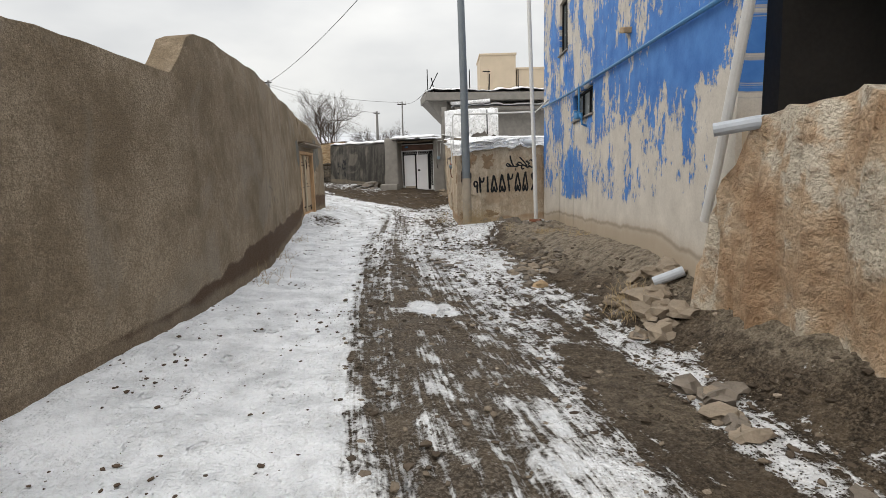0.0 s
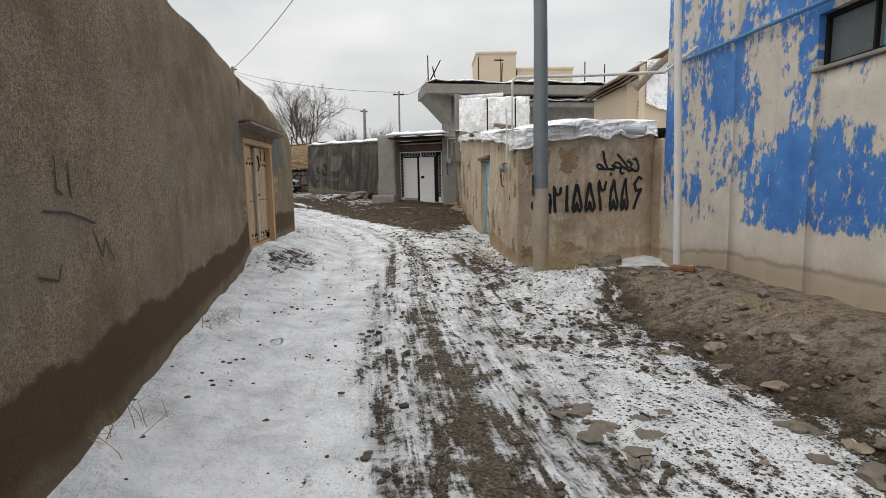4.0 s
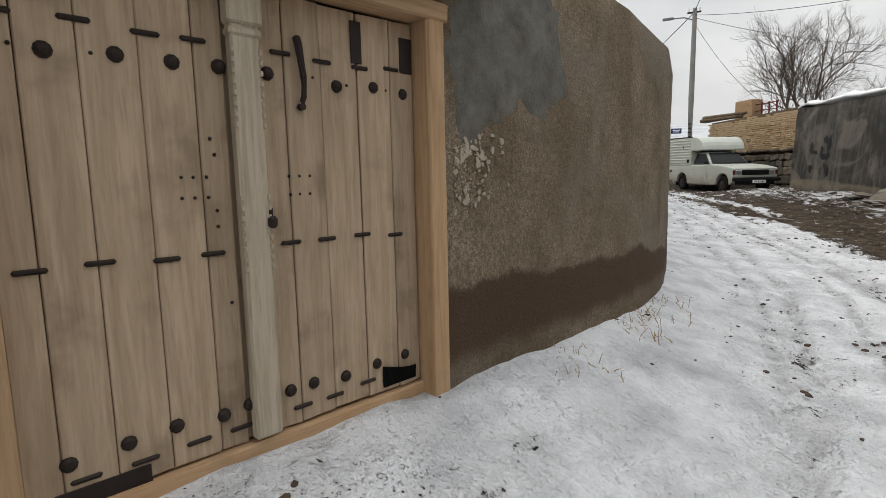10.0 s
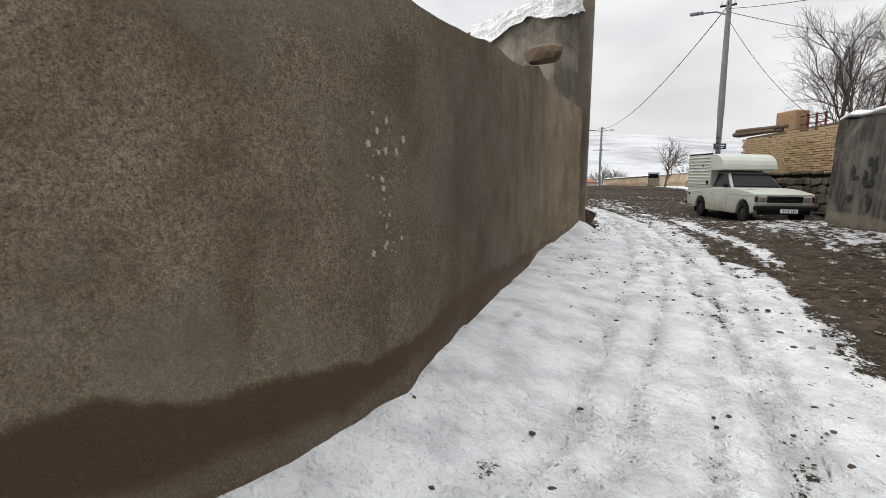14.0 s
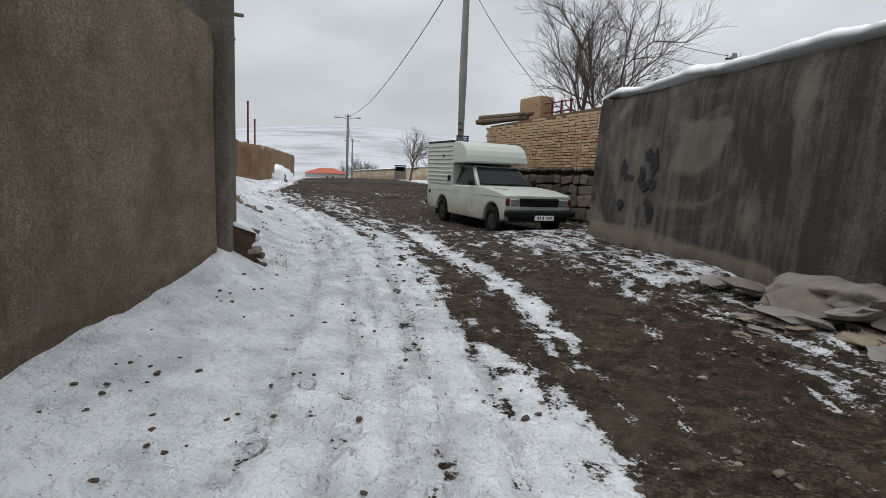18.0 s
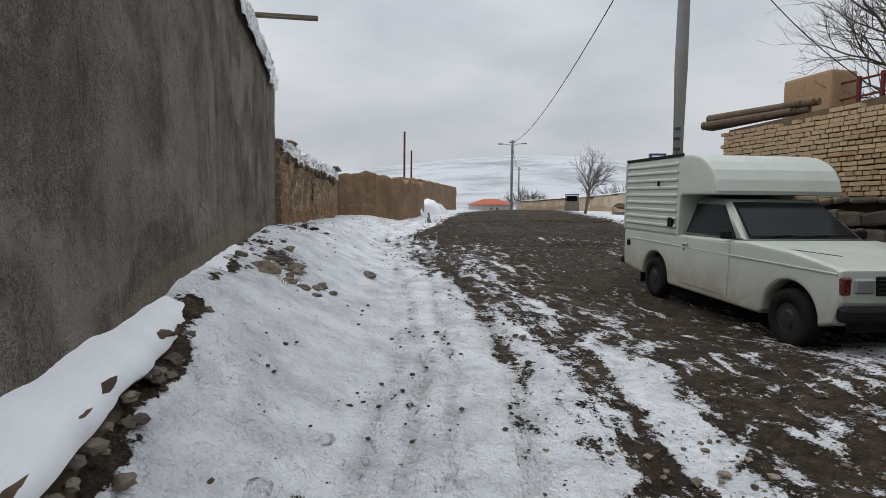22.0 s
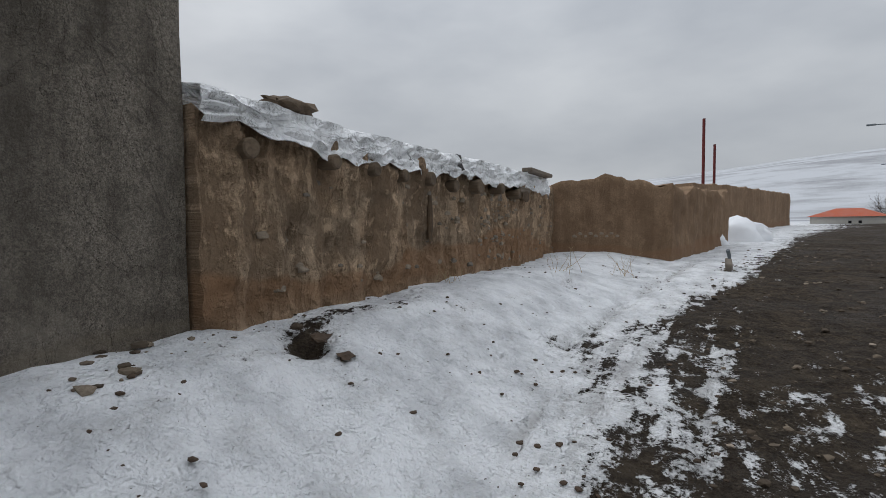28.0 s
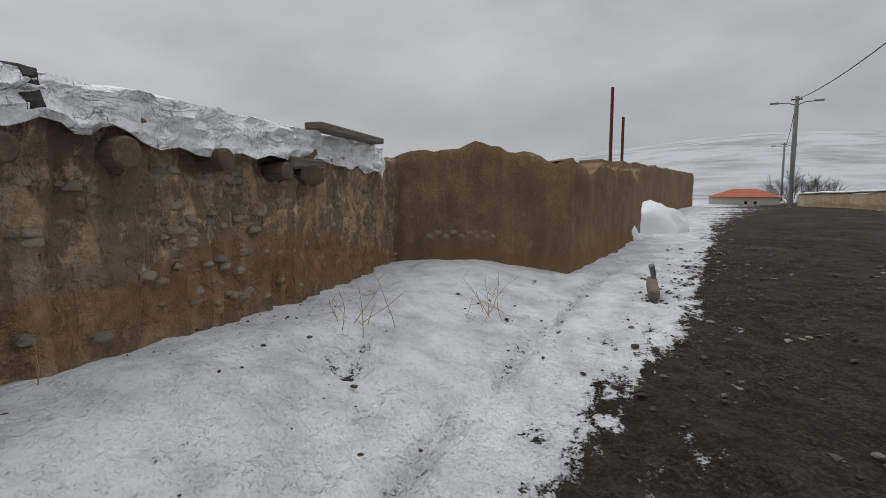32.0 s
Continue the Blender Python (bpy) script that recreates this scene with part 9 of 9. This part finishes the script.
# pebbles and clods scattered over the lane
def pebbles(count, span, sizes, seed, material, label, clump=0.6):
    """Loose stones between two lengths along the lane and two distances from its middle, thicker in some spots."""
    s0, s1, d0, d1 = span
    rnd = np.random.RandomState(seed)
    bases = []
    for k in range(6):
        bm = lump(1.0, k * 3.7, (1.25, 0.9, 0.55), 1, 0.6)
        bases.append((np.array([v.co[:] for v in bm.verts]), np.array([[v.index for v in f.verts] for f in bm.faces])))
        bm.free()
    s = s0 + (s1 - s0) * rnd.rand(count * 3)
    d = d0 + (d1 - d0) * rnd.rand(count * 3)
    thick = 0.5 + 0.5 * np.sin(s * 2.3 + 1.7 * np.sin(d * 2.1 + seed)) * np.cos(d * 3.1 + 1.3 * np.sin(s * 1.3))
    keep = np.nonzero(rnd.rand(count * 3) < 1 - clump + clump * thick ** 2)[0][:count]
    s, d = s[keep], d[keep]
    run = np.concatenate([[0], np.cumsum(np.hypot(*np.diff(LANE, axis=0).T))])
    x0, y0 = np.interp(s + 30, run, LANE[:, 0]), np.interp(s + 30, run, LANE[:, 1])
    x1, y1 = np.interp(s + 30.4, run, LANE[:, 0]), np.interp(s + 30.4, run, LANE[:, 1])
    n = np.hypot(x1 - x0, y1 - y0)
    x, y = x0 + (y1 - y0) / n * d, y0 - (x1 - x0) / n * d
    z = lane_height(x, y)
    r = sizes[0] + (sizes[1] - sizes[0]) * rnd.rand(len(x)) ** 4
    a = rnd.rand(len(x)) * math.tau
    verts, faces, total = [], [], 0
    for k, (v, f) in enumerate(bases):
        i = np.nonzero(np.arange(len(x)) % 6 == k)[0]
        c, sn, q = np.cos(a[i])[:, None], np.sin(a[i])[:, None], r[i][:, None]
        vx = (v[None, :, 0] * c - v[None, :, 1] * sn) * q + x[i][:, None]
        vy = (v[None, :, 0] * sn + v[None, :, 1] * c) * q + y[i][:, None]
        vz = v[None, :, 2] * q + z[i][:, None] + q * 0.1
        verts.append(np.stack([vx, vy, vz], -1).reshape(-1, 3))
        faces.append((f[None] + (np.arange(len(i)) * len(v))[:, None, None] + total).reshape(-1, 3))
        total += len(i) * len(v)
    me = bpy.data.meshes.new("lane_pebbles")
    me.from_pydata(np.concatenate(verts).tolist(), [], np.concatenate(faces).tolist())
    me.materials.append(material)
    tagged(new("lane_pebbles", me), label, "stones", kind="stuff")


pebbles(4200, (-0.5, 14, -0.1, 3.4), (0.004, 0.036), 1, m_pebbles, "small stones and clods in the frozen mud")
pebbles(900, (2.5, 13, 2.3, 3.6), (0.006, 0.04), 11, m_pebbles, "rubble strewn over the bank under the blue house", 0.9)
pebbles(2200, (-0.5, 16, -2.4, -0.1), (0.003, 0.022), 2, m_earth, "dark crumbs of earth on the snow", 0.9)
pebbles(900, (-0.5, 16, -2.9, -2.0), (0.004, 0.02), 12, m_earth, "crumbs of earth along the wall foot", 0.7)
pebbles(3600, (13, 23, 0.5, 2.7), (0.005, 0.034), 3, m_pebbles, "small stones and clods along the mud house", 0.5)
pebbles(3800, (20, 34, 0.6, 5.5), (0.005, 0.032), 4, m_pebbles, "small stones in the muddy yard before the gate")
pebbles(5200, (30, 52, 0.2, 4.8), (0.005, 0.034), 5, m_pebbles, "small stones in the muddy lane")
pebbles(2600, (14, 46, -2.8, 0.6), (0.003, 0.024), 6, m_earth, "dark crumbs of earth on the snow", 0.95)
pebbles(700, (34, 40.5, -3.5, -2.2), (0.006, 0.05), 7, m_pebbles, "rubble spilled from the ledge into the snow", 0.7)

strokes("wall_scrawl", [[(5.000, 2.587), (5.019, 2.463)], [(5.000, 2.512), (5.062, 2.525)], [(5.062, 2.587), (5.068, 2.450)], [(5.112, 2.481), (5.124, 2.543), (5.155, 2.481)], [(5.180, 2.525), (5.211, 2.537), (5.217, 2.481), (5.180, 2.481), (5.192, 2.525)], [(5.248, 2.525), (5.254, 2.401)]],
        lambda u, z: on_wall("wall_northwest", u, z, 0.006), 0.01, m_spray_thin, "small dark scrawl on the grey house wall")
